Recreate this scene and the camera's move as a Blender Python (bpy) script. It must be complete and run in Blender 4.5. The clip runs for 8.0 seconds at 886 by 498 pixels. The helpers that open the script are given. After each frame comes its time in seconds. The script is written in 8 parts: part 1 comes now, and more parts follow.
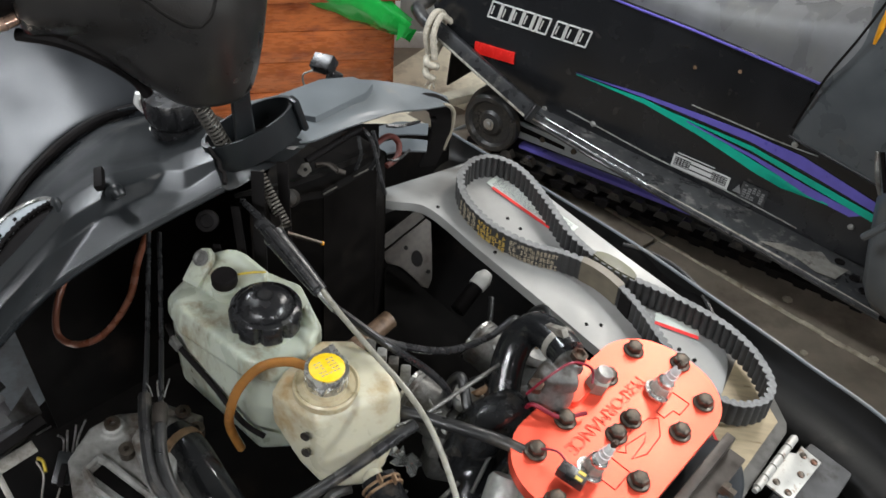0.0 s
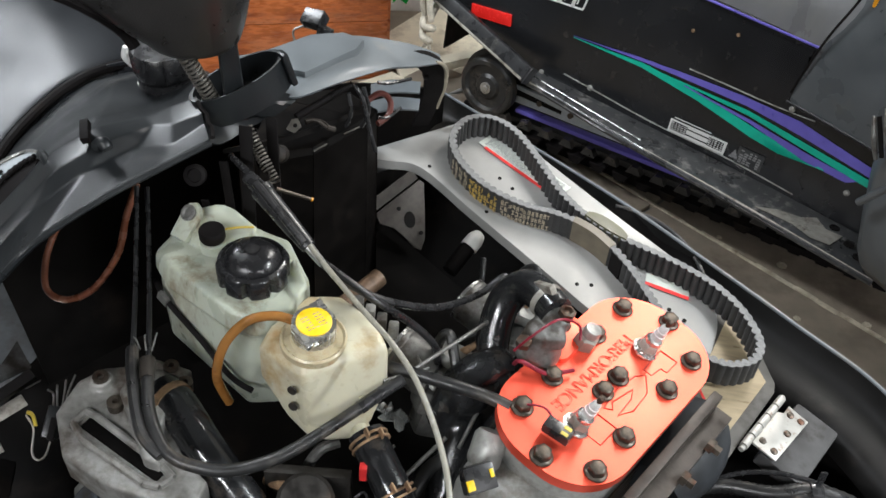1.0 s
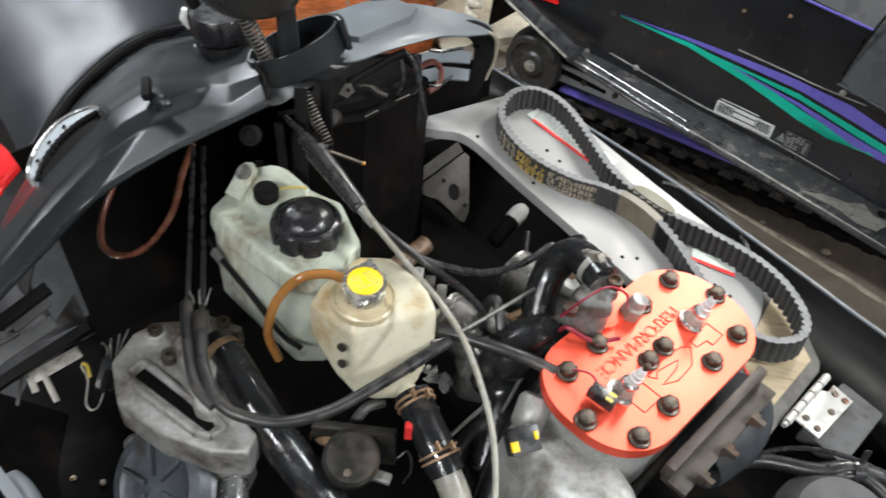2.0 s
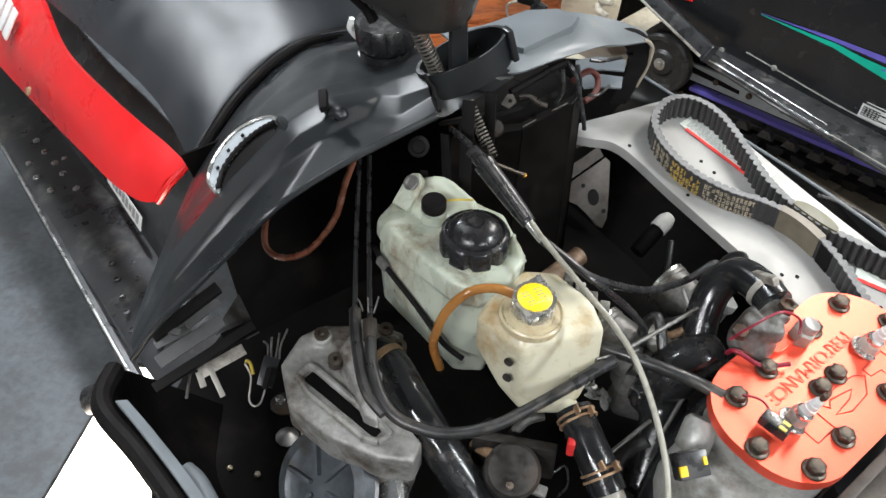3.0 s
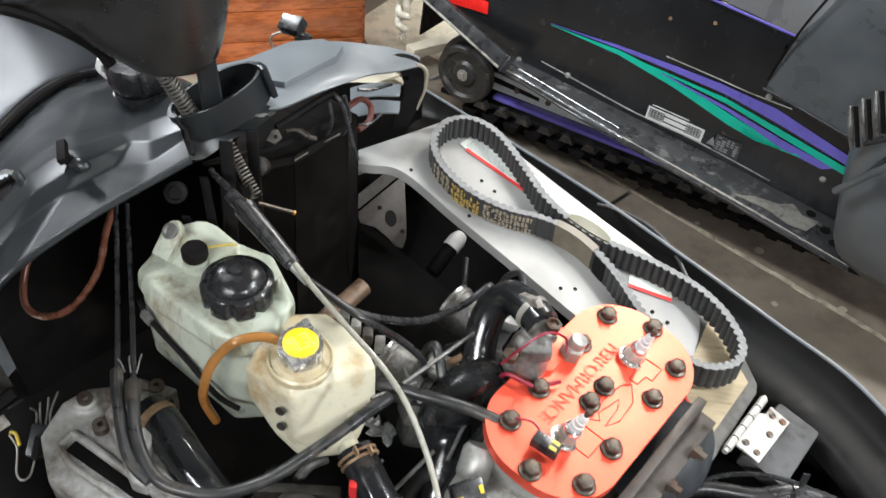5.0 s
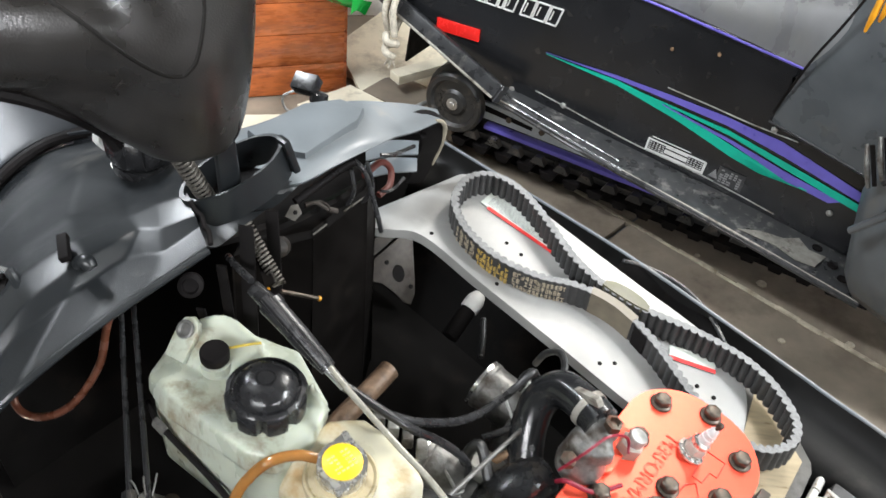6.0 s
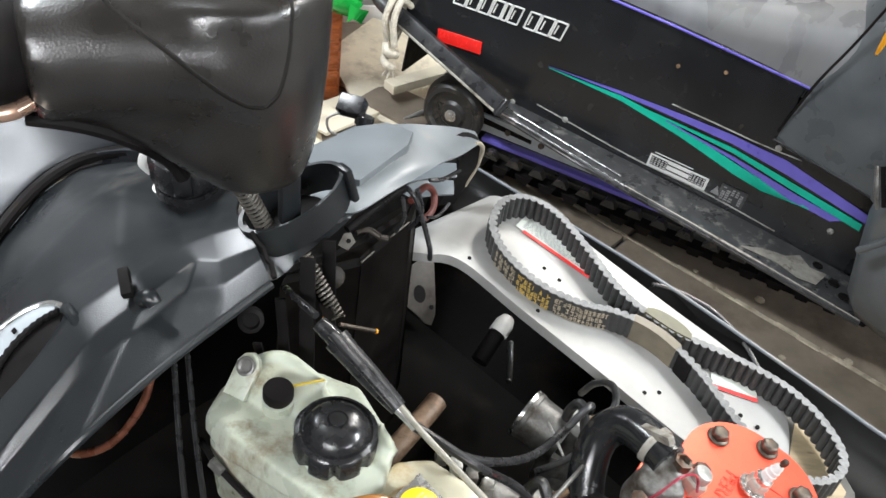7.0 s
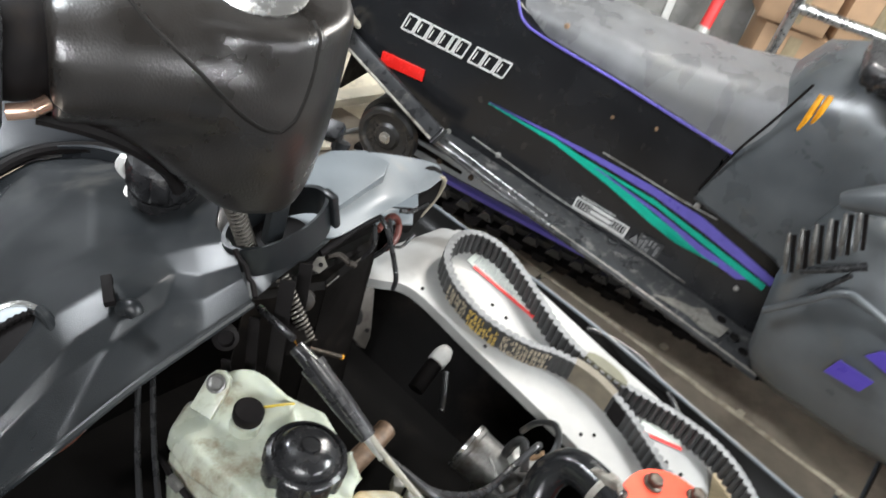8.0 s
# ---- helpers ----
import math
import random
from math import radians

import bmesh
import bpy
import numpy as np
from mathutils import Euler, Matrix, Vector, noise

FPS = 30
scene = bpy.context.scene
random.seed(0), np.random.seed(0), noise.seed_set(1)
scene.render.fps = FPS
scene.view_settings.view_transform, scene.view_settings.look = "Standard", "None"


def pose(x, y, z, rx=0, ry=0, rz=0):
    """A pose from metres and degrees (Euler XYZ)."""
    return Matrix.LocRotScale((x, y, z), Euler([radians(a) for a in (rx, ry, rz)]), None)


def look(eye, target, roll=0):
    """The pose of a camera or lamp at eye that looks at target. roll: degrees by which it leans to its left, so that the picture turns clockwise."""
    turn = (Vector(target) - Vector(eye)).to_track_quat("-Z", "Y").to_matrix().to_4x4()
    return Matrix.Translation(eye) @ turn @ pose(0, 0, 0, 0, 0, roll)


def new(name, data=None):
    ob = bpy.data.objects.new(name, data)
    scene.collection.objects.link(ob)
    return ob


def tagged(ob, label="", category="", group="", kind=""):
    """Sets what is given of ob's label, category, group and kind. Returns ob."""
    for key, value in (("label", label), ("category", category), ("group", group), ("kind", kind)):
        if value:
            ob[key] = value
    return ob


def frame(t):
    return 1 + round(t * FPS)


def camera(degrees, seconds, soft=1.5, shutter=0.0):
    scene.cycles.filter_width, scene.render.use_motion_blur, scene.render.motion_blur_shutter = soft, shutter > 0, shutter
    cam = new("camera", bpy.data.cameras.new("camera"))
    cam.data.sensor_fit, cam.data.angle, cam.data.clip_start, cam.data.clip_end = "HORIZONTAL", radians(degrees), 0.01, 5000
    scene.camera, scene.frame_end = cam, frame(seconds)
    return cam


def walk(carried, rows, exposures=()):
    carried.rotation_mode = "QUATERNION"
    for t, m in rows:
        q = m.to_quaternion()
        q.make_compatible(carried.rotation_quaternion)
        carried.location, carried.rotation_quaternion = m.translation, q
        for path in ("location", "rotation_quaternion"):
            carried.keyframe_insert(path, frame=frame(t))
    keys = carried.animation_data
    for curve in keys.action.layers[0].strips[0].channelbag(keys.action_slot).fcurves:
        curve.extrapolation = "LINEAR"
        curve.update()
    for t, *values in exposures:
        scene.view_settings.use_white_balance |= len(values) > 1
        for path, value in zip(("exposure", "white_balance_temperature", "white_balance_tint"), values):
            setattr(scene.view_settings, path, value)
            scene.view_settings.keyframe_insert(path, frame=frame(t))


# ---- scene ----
cam = camera(54.1, 8.0, shutter=0.5)
PATH = [
    (0, (-0.017, 0.201, 1.386), (-0.014, 1.8, 0.185), 4.4),
    (0.5, (-0.004, 0.197, 1.379), (0.004, 1.772, 0.147), 4.7),
    (1, (-0.005, 0.196, 1.374), (0.006, 1.751, 0.117), 5.0),
    (1.2, (-0.005, 0.195, 1.372), (0.008, 1.743, 0.106), 5.1),
    (2.3, (-0.044, 0.171, 1.361), (-0.182, 1.681, 0.058), 4.3),
    (2.5, (-0.084, 0.176, 1.363), (-0.283, 1.671, 0.049), 3.5),
    (3, (-0.1, 0.18, 1.383), (-0.37, 1.656, 0.06), 1.5),
    (3.5, (-0.055, 0.182, 1.387), (-0.234, 1.672, 0.065), 1.5),
    (4, (0.02, 0.19, 1.41), (0.024, 1.702, 0.101), 3.8),
    (4.2, (0.019, 0.19, 1.404), (0.044, 1.705, 0.098), 4.3),
    (5.3, (-0.045, 0.262, 1.405), (0.054, 1.781, 0.108), 6.0),
    (5.5, (-0.066, 0.293, 1.409), (0.058, 1.813, 0.114), 6.4),
    (6, (-0.102, 0.351, 1.405), (0.056, 1.875, 0.119), 6.7),
    (6.5, (-0.144, 0.372, 1.412), (0.048, 1.898, 0.134), 7.3),
    (7, (-0.203, 0.393, 1.401), (0.047, 1.916, 0.129), 9.3),
    (7.5, (-0.256, 0.415, 1.378), (0.117, 1.925, 0.12), 14.0),
    (8, (-0.29, 0.396, 1.41), (0.199, 1.925, 0.218), 20.1),
]
walk(cam, [(t, look(eye, target, roll)) for t, eye, target, roll in PATH], [(0.0, -0.72), (1.2, -0.52), (2.5, -0.3), (4.2, -0.3), (5.5, -0.02), (8, 0.0)])

# ---- light: a garage at night, ceiling lamps, three added fills, a floor work light ----
world = bpy.data.worlds.new("world")
scene.world = world
world.use_nodes = True
world.node_tree.nodes["Background"].inputs[0].default_value = (0.75, 0.85, 1.0, 1)
world.node_tree.nodes["Background"].inputs[1].default_value = 0.01
scene.view_settings.exposure = 0.0


def area_lamp(name, eye, target, w, h, watts, colour):
    lamp = bpy.data.lights.new(name, "AREA")
    lamp.shape, lamp.size, lamp.size_y, lamp.energy, lamp.color = "RECTANGLE", w, h, watts, colour
    ob = new(name, lamp)
    ob.matrix_world = look(eye, target)
    return ob


KEY = (1.0, 0.97, 0.93)
area_lamp("ceiling_lamp_glow", (1.05, 1.95, 2.38), (0.4, 1.0, 0.3), 0.14, 0.5, 27, KEY)
area_lamp("ceiling_lamp_glow", (1.25, 2.75, 2.38), (0.5, 1.5, 0.3), 0.14, 0.5, 64, KEY)
area_lamp("ceiling_lamp_glow", (-1.35, 1.9, 2.38), (-1.2, 1.7, 0), 0.16, 1.3, 100, (0.9, 0.95, 1.0))
# unseen fills, added to brighten the parked sled, console and near castings
area_lamp("ceiling_lamp_glow", (2.3, 0.55, 2.38), (1.9, 0.9, 0), 0.16, 1.3, 150, (0.92, 0.97, 1.0))
area_lamp("ceiling_lamp_glow", (2.0, -1.5, 2.38), (1.2, 0.8, 0.3), 1.3, 0.16, 60, (0.95, 0.97, 1.0))
area_lamp("ceiling_lamp_glow", (-0.9, -1.3, 2.38), (-0.5, 0.6, 0.3), 1.3, 0.16, 120, (0.95, 0.97, 1.0))


# ---- materials ----
def surface(name, colour, rough=0.5, metal=0.0, grain=60.0, vary=0.25, bump=0.1, stain=None, stain_at=6.0, stain_much=0.5,
            island=0.0, coat=0.0, fine=400.0, fine_bump=0.0, rough_vary=0.15, glow=None, through_light=0.0, stretch=(1, 1, 1), spec=0.5):
    m = bpy.data.materials.new(name)
    m.use_nodes = True
    nt = m.node_tree
    N, L = nt.nodes, nt.links
    b = N["Principled BSDF"]
    co = N.new("ShaderNodeTexCoord")
    mp = N.new("ShaderNodeMapping")
    mp.inputs["Scale"].default_value = stretch
    L.new(co.outputs["Object"], mp.inputs["Vector"])
    big, small = N.new("ShaderNodeTexNoise"), N.new("ShaderNodeTexNoise")
    for n, s in ((big, grain / 6), (small, grain)):
        n.inputs["Scale"].default_value, n.inputs["Detail"].default_value = s, 5
        L.new(mp.outputs[0], n.inputs["Vector"])
    add = N.new("ShaderNodeMath")
    add.operation = "ADD"
    L.new(big.outputs[0], add.inputs[0]), L.new(small.outputs[0], add.inputs[1])
    ramp = N.new("ShaderNodeMapRange")
    ramp.inputs[1].default_value, ramp.inputs[2].default_value = 0.7, 1.3
    ramp.inputs[3].default_value, ramp.inputs[4].default_value = 1 - vary, 1 + vary
    L.new(add.outputs[0], ramp.inputs[0])
    tint = N.new("ShaderNodeVectorMath")
    tint.operation = "SCALE"
    tint.inputs[0].default_value = colour
    L.new(ramp.outputs[0], tint.inputs["Scale"])
    last = tint.outputs[0]
    if island:
        oi = N.new("ShaderNodeObjectInfo")
        mr = N.new("ShaderNodeMapRange")
        mr.inputs[3].default_value, mr.inputs[4].default_value = 1 - island, 1 + island
        L.new(oi.outputs["Random"], mr.inputs[0])
        sc = N.new("ShaderNodeVectorMath")
        sc.operation = "SCALE"
        L.new(last, sc.inputs[0]), L.new(mr.outputs[0], sc.inputs["Scale"])
        last = sc.outputs[0]
    if stain:
        sn = N.new("ShaderNodeTexNoise")
        sn.inputs["Scale"].default_value, sn.inputs["Detail"].default_value, sn.inputs["Roughness"].default_value = stain_at, 8, 0.65
        L.new(mp.outputs[0], sn.inputs["Vector"])
        sr = N.new("ShaderNodeMapRange")
        sr.inputs[1].default_value, sr.inputs[2].default_value = 0.62 - 0.22 * stain_much, 0.72 - 0.1 * stain_much
        L.new(sn.outputs[0], sr.inputs[0])
        mx = N.new("ShaderNodeMix")
        mx.data_type = "RGBA"
        L.new(sr.outputs[0], mx.inputs["Factor"]), L.new(last, mx.inputs["A"])
        mx.inputs["B"].default_value = (*stain, 1)
        last = mx.outputs["Result"]
    L.new(last, b.inputs["Base Color"])
    rr = N.new("ShaderNodeMapRange")
    rr.inputs[1].default_value, rr.inputs[2].default_value = 0.7, 1.3
    rr.inputs[3].default_value, rr.inputs[4].default_value = max(0.03, rough - rough_vary), min(1, rough + rough_vary)
    L.new(add.outputs[0], rr.inputs[0]), L.new(rr.outputs[0], b.inputs["Roughness"])
    b.inputs["Metallic"].default_value = metal
    b.inputs["Specular IOR Level"].default_value = spec
    b.inputs["Coat Weight"].default_value = coat
    b.inputs["Transmission Weight"].default_value = 0
    if through_light:
        b.inputs["Subsurface Weight"].default_value = through_light
        b.inputs["Subsurface Radius"].default_value = (0.02, 0.018, 0.012)
        b.inputs["Subsurface Scale"].default_value = 0.5
    if glow:
        b.inputs["Emission Color"].default_value = (*glow[0], 1)
        b.inputs["Emission Strength"].default_value = glow[1]
    height = add.outputs[0]
    bp = N.new("ShaderNodeBump")
    bp.inputs["Strength"].default_value, bp.inputs["Distance"].default_value = bump, 0.002
    L.new(height, bp.inputs["Height"])
    if fine_bump:
        fn = N.new("ShaderNodeTexVoronoi")
        fn.inputs["Scale"].default_value = fine
        L.new(co.outputs["Object"], fn.inputs["Vector"])
        b2 = N.new("ShaderNodeBump")
        b2.inputs["Strength"].default_value, b2.inputs["Distance"].default_value = fine_bump, 0.0006
        L.new(fn.outputs["Distance"], b2.inputs["Height"]), L.new(bp.outputs[0], b2.inputs["Normal"])
        bp = b2
    L.new(bp.outputs[0], b.inputs["Normal"])
    return m


RED_PLATE = surface("red_anodised", (0.85, 0.1, 0.055), 0.36, 0.55, 90, 0.06, 0.03, rough_vary=0.04)
ENGRAVE = surface("dark_engraving", (0.5, 0.035, 0.02), 0.5, 0.2)
BOLT = surface("oiled_steel", (0.09, 0.075, 0.06), 0.42, 0.7, 300, 0.4, 0.2, stain=(0.12, 0.05, 0.03), stain_at=60)
CHROME = surface("zinc", (0.6, 0.6, 0.58), 0.24, 0.9, 200, 0.08, 0.04, stain=(0.32, 0.27, 0.2), stain_at=40, stain_much=0.1)
CERAMIC = surface("ceramic", (0.55, 0.55, 0.54), 0.28, 0.0, 100, 0.06)
CAST = surface("cast_aluminium", (0.36, 0.36, 0.34), 0.48, 0.45, 160, 0.25, 0.35, stain=(0.18, 0.16, 0.135), stain_at=22, stain_much=0.5)
IRON = surface("dark_iron", (0.03, 0.027, 0.024), 0.5, 0.4, 120, 0.5, 0.5, stain=(0.06, 0.035, 0.02), stain_at=18)
ALU = surface("brushed_aluminium", (0.29, 0.287, 0.276), 0.5, 0.35, 30, 0.14, 0.06, stain=(0.33, 0.325, 0.31), stain_at=9, stain_much=0.55)
MILKY = surface("milky_plastic", (0.46, 0.495, 0.41), 0.32, 0, 30, 0.16, 0.1, stain=(0.17, 0.11, 0.05), stain_at=17, stain_much=0.5, through_light=0.25, stretch=(1, 1, 0.5))
CREAM = surface("cream_plastic", (0.54, 0.51, 0.385), 0.34, 0, 40, 0.08, 0.08, stain=(0.36, 0.24, 0.1), stain_at=14, stain_much=0.52, through_light=0.25)
STAINED = surface("tea_stained_plastic", (0.5, 0.43, 0.28), 0.36, 0, 50, 0.2, 0.1, stain=(0.3, 0.17, 0.07), stain_at=25, stain_much=0.5, through_light=0.2)
BLACK = surface("black_plastic", (0.02, 0.02, 0.021), 0.3, 0, 90, 0.3, 0.1)
GLOSS_BLACK = surface("glossy_black_plastic", (0.014, 0.014, 0.015), 0.28, 0, 90, 0.3, 0.04, stain=(0.05, 0.048, 0.045), stain_at=30, stain_much=0.2)
FOIL = surface("crumpled_foil", (0.55, 0.57, 0.56), 0.22, 0.9, 80, 0.2, 0.1, stain=(0.1, 0.08, 0.06), stain_at=40, stain_much=0.35)
BLUE_CAST = surface("blue_grey_cover", (0.06, 0.068, 0.078), 0.42, 0.2, 120, 0.3, 0.2, stain=(0.03, 0.027, 0.024), stain_at=24, stain_much=0.4)
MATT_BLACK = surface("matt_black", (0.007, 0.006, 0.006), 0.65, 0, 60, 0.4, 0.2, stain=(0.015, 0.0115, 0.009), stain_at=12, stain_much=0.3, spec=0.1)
# black plastic darkened further, so its colour holds the shade of the deep bay
PAN_SHADE = surface("oily_black_plastic", (0.0045, 0.0041, 0.0039), 0.65, 0, 40, 0.3, 0.1, stain=(0.012, 0.0095, 0.008), stain_at=9, stain_much=0.3, spec=0.03)
RUBBER = surface("black_rubber", (0.018, 0.018, 0.018), 0.38, 0, 120, 0.3, 0.15, stain=(0.07, 0.06, 0.05), stain_at=30, stain_much=0.4)
GLOSS_RUBBER = surface("oily_glossy_rubber", (0.013, 0.0135, 0.0145), 0.24, 0, 60, 0.3, 0.1, stain=(0.05, 0.042, 0.035), stain_at=26, stain_much=0.25)
BELT = surface("belt_rubber", (0.03, 0.03, 0.03), 0.6, 0, 250, 0.35, 0.25, stain=(0.05, 0.048, 0.045), stain_at=30, stain_much=0.4)
BELT_EDGE = surface("belt_cut_edge", (0.17, 0.17, 0.168), 0.8, 0, 300, 0.35, 0.3)
CONSOLE = surface("grey_console_plastic", (0.0115, 0.0132, 0.0146), 0.36, 0, 12, 0.2, 0.06, stain=(0.055, 0.054, 0.05), stain_at=7, stain_much=0.3, fine=900, fine_bump=0.2)
TRIM = surface("pale_dusty_plastic", (0.13, 0.145, 0.155), 0.45, 0, 20, 0.15, 0.05, stain=(0.18, 0.175, 0.16), stain_at=12, stain_much=0.25, fine=900, fine_bump=0.15)
PAD = surface("moulded_foam_skin", (0.0145, 0.0125, 0.011), 0.34, 0, 24, 0.3, 0.12, fine=500, fine_bump=0.25, spec=0.75)
VINYL = surface("black_vinyl", (0.016, 0.018, 0.021), 0.35, 0, 14, 0.2, 0.05, fine=1300, fine_bump=0.25)
# faded vinyl, lightened further to hold the bright highlights on the seat
SEAT = surface("faded_vinyl", (0.14, 0.142, 0.146), 0.33, 0, 16, 0.3, 0.35, stain=(0.15, 0.15, 0.145), stain_at=7, stain_much=0.5, fine=1300, fine_bump=0.3, stretch=(1, 1, 0.4))
RED_PANEL = surface("red_gloss_plastic", (0.55, 0.008, 0.01), 0.34, 0, 20, 0.08, 0.02, coat=0.15)
BODY = surface("glossy_black_paint", (0.012, 0.0125, 0.014), 0.26, 0, 9, 0.3, 0.05, stain=(0.03, 0.028, 0.026), stain_at=40, stain_much=0.08, rough_vary=0.06)
TUNNEL = surface("black_painted_metal", (0.032, 0.033, 0.035), 0.34, 0.2, 30, 0.35, 0.06, stain=(0.1, 0.097, 0.09), stain_at=14, stain_much=0.35)
# worn paint; base and pale patches also paint the metallic sheen
WORN_SHEEN = surface("worn_board_metal", (0.06, 0.061, 0.063), 0.34, 0.4, 30, 0.4, 0.08, stain=(0.22, 0.21, 0.2), stain_at=28, stain_much=0.36)
BARE = surface("bare_metal", (0.5, 0.5, 0.49), 0.3, 0.9, 60, 0.2, 0.1)
PURPLE = surface("purple", (0.12, 0.1, 0.43), 0.4, 0, 40, 0.12, 0.02)
TEAL = surface("teal", (0.0, 0.38, 0.265), 0.4, 0, 40, 0.12, 0.02)
REFLECTOR = surface("red_reflector", (0.8, 0.02, 0.015), 0.2, 0, 200, 0.1, 0.2, coat=0.5)
WHITE = surface("white_print", (0.62, 0.62, 0.6), 0.5, 0, 90, 0.1, 0.02)
GREY_PRINT = surface("grey_print", (0.22, 0.22, 0.22), 0.5)
YELLOW = surface("yellow_decal", (0.86, 0.56, 0.01), 0.4, 0, 200, 0.1, 0.05)
GOLD_PRINT = surface("gold_print", (0.5, 0.34, 0.08), 0.55, 0, 600, 0.3)
TAN_PRINT = surface("tan_print", (0.34, 0.29, 0.21), 0.55, 0, 600, 0.4)
RED_INK = surface("red_ink", (0.62, 0.03, 0.03), 0.45)
PALE_LABEL = surface("pale_label", (0.5, 0.53, 0.48), 0.45, 0, 60, 0.1)
TAN_LABEL = surface("tan_label", (0.3, 0.24, 0.15), 0.4, 0.1, 30, 0.25, 0.05, stretch=(1, 6, 1))
AMBER = surface("amber_hose", (0.26, 0.115, 0.03), 0.16, 0, 60, 0.25, 0.05, stain=(0.12, 0.04, 0.015), stain_at=14, through_light=0.3)
COPPER = surface("brown_hose", (0.2, 0.075, 0.045), 0.26, 0, 60, 0.25, 0.05, through_light=0.2)
CLEAR = surface("cloudy_tube", (0.26, 0.25, 0.21), 0.3, 0, 60, 0.2, 0.05, through_light=0.2)
RED_WIRE = surface("red_wire", (0.22, 0.012, 0.03), 0.4)
YELLOW_WIRE = surface("yellow_wire", (0.6, 0.45, 0.06), 0.4)
CLAMP = surface("rusty_clamp", (0.3, 0.19, 0.11), 0.6, 0.4, 200, 0.4, 0.3, stain=(0.12, 0.075, 0.045), stain_at=60)
WOOD = surface("varnished_cedar", (0.38, 0.1, 0.025), 0.3, 0, 16, 0.35, 0.05, stain=(0.2, 0.04, 0.012), stain_at=5, coat=0.3, island=0.2, stretch=(1, 6, 8))
FLOOR = surface("dusty_concrete", (0.2, 0.165, 0.125), 0.75, 0, 14, 0.3, 0.3, stain=(0.13, 0.1, 0.075), stain_at=4, stain_much=0.5)
GROUT = surface("sand_joint", (0.42, 0.37, 0.28), 0.9, 0, 80, 0.4, 0.5, stain=(0.2, 0.16, 0.11), stain_at=20)
GREY_FLOOR = surface("grey_floor_paint", (0.092, 0.102, 0.112), 0.5, 0, 60, 0.3, 0.2, stain=(0.07, 0.072, 0.075), stain_at=14, stain_much=0.45)
WALL = surface("grey_wall_paint", (0.3, 0.3, 0.29), 0.7, 0, 8, 0.12, 0.1, stain=(0.2, 0.2, 0.19), stain_at=3, stain_much=0.4)
CARD = surface("pale_board", (0.7, 0.64, 0.5), 0.75, 0, 20, 0.12, 0.1, stain=(0.4, 0.35, 0.27), stain_at=8)
BOX = surface("brown_cardboard", (0.42, 0.27, 0.16), 0.8, 0, 20, 0.12, 0.1, island=0.15)
GREEN_BAG = surface("green_film", (0.01, 0.34, 0.05), 0.2, 0, 20, 0.2, 0.3, coat=0.5)
ROPE = surface("cotton_rope", (0.5, 0.46, 0.38), 0.85, 0, 300, 0.3, 0.6, stain=(0.3, 0.26, 0.2), stain_at=60)
ORANGE = surface("orange_plastic", (0.7, 0.3, 0.01), 0.4)
LIME = surface("lime_paint", (0.4, 0.45, 0.02), 0.4)
LAMP_FACE = surface("lamp_face", (0.9, 0.9, 0.9), 0.4, glow=((1.0, 0.86, 0.7), 28.0))
SLEEVE = surface("paper_sleeve", (0.13, 0.11, 0.078), 0.5, 0, 60, 0.25, 0.08)
OLIVE = surface("olive_sleeve", (0.1, 0.095, 0.06), 0.5, 0, 60, 0.25, 0.08)
BONE = surface("bone_plastic", (0.3, 0.265, 0.2), 0.5, 0, 60, 0.15, 0.05)
COPPER_METAL = surface("copper_plate", (0.55, 0.36, 0.27), 0.3, 0.85, 60, 0.2, 0.05)
BARE_DULL = surface("dull_bare_metal", (0.36, 0.34, 0.3), 0.5, 0.4, 60, 0.3, 0.2, stain=(0.14, 0.12, 0.1), stain_at=40, stain_much=0.5)
# darker copy of the pad foam, painting the shade in its seam
PAD_GROOVE = surface("foam_groove", (0.007, 0.006, 0.005), 0.6, 0, 30, 0.2, 0.1, spec=0.2)
AIRBOX = surface("dusty_brown_black", (0.005, 0.0042, 0.0038), 0.65, 0, 40, 0.4, 0.2, stain=(0.012, 0.0095, 0.0075), stain_at=10, stain_much=0.4, spec=0.06)
RUST_HOSE = surface("dull_red_hose", (0.09, 0.02, 0.014), 0.5, 0, 60, 0.3, 0.1)
DARK_CAST = surface("oily_grey_casting", (0.15, 0.148, 0.14), 0.42, 0.4, 160, 0.35, 0.4, stain=(0.05, 0.035, 0.025), stain_at=26, stain_much=0.5)
DIRTY = surface("dirty_brown_steel", (0.045, 0.038, 0.032), 0.5, 0.4, 90, 0.35, 0.2, stain=(0.025, 0.018, 0.014), stain_at=20)
PALE_GREY = surface("pale_grey_plastic", (0.34, 0.37, 0.39), 0.4, 0, 60, 0.1, 0.05)
# dusty black plastic; the lighter grey base also paints in its broad reflection
DUSTY_SHEEN = surface("dusty_grey_black_plastic", (0.07, 0.077, 0.082), 0.34, 0, 14, 0.25, 0.05, stain=(0.085, 0.085, 0.08), stain_at=8, stain_much=0.3)
DEEP_PURPLE = surface("deep_purple", (0.07, 0.045, 0.33), 0.4, 0, 40, 0.1, 0.02)
HINGE = surface("rust_flecked_steel", (0.44, 0.43, 0.4), 0.42, 0.35, 60, 0.15, 0.1, stain=(0.2, 0.12, 0.07), stain_at=70, stain_much=0.2)
FLANGE = surface("oil_browned_casting", (0.06, 0.05, 0.042), 0.5, 0.3, 90, 0.4, 0.3, stain=(0.025, 0.018, 0.013), stain_at=24, stain_much=0.5)
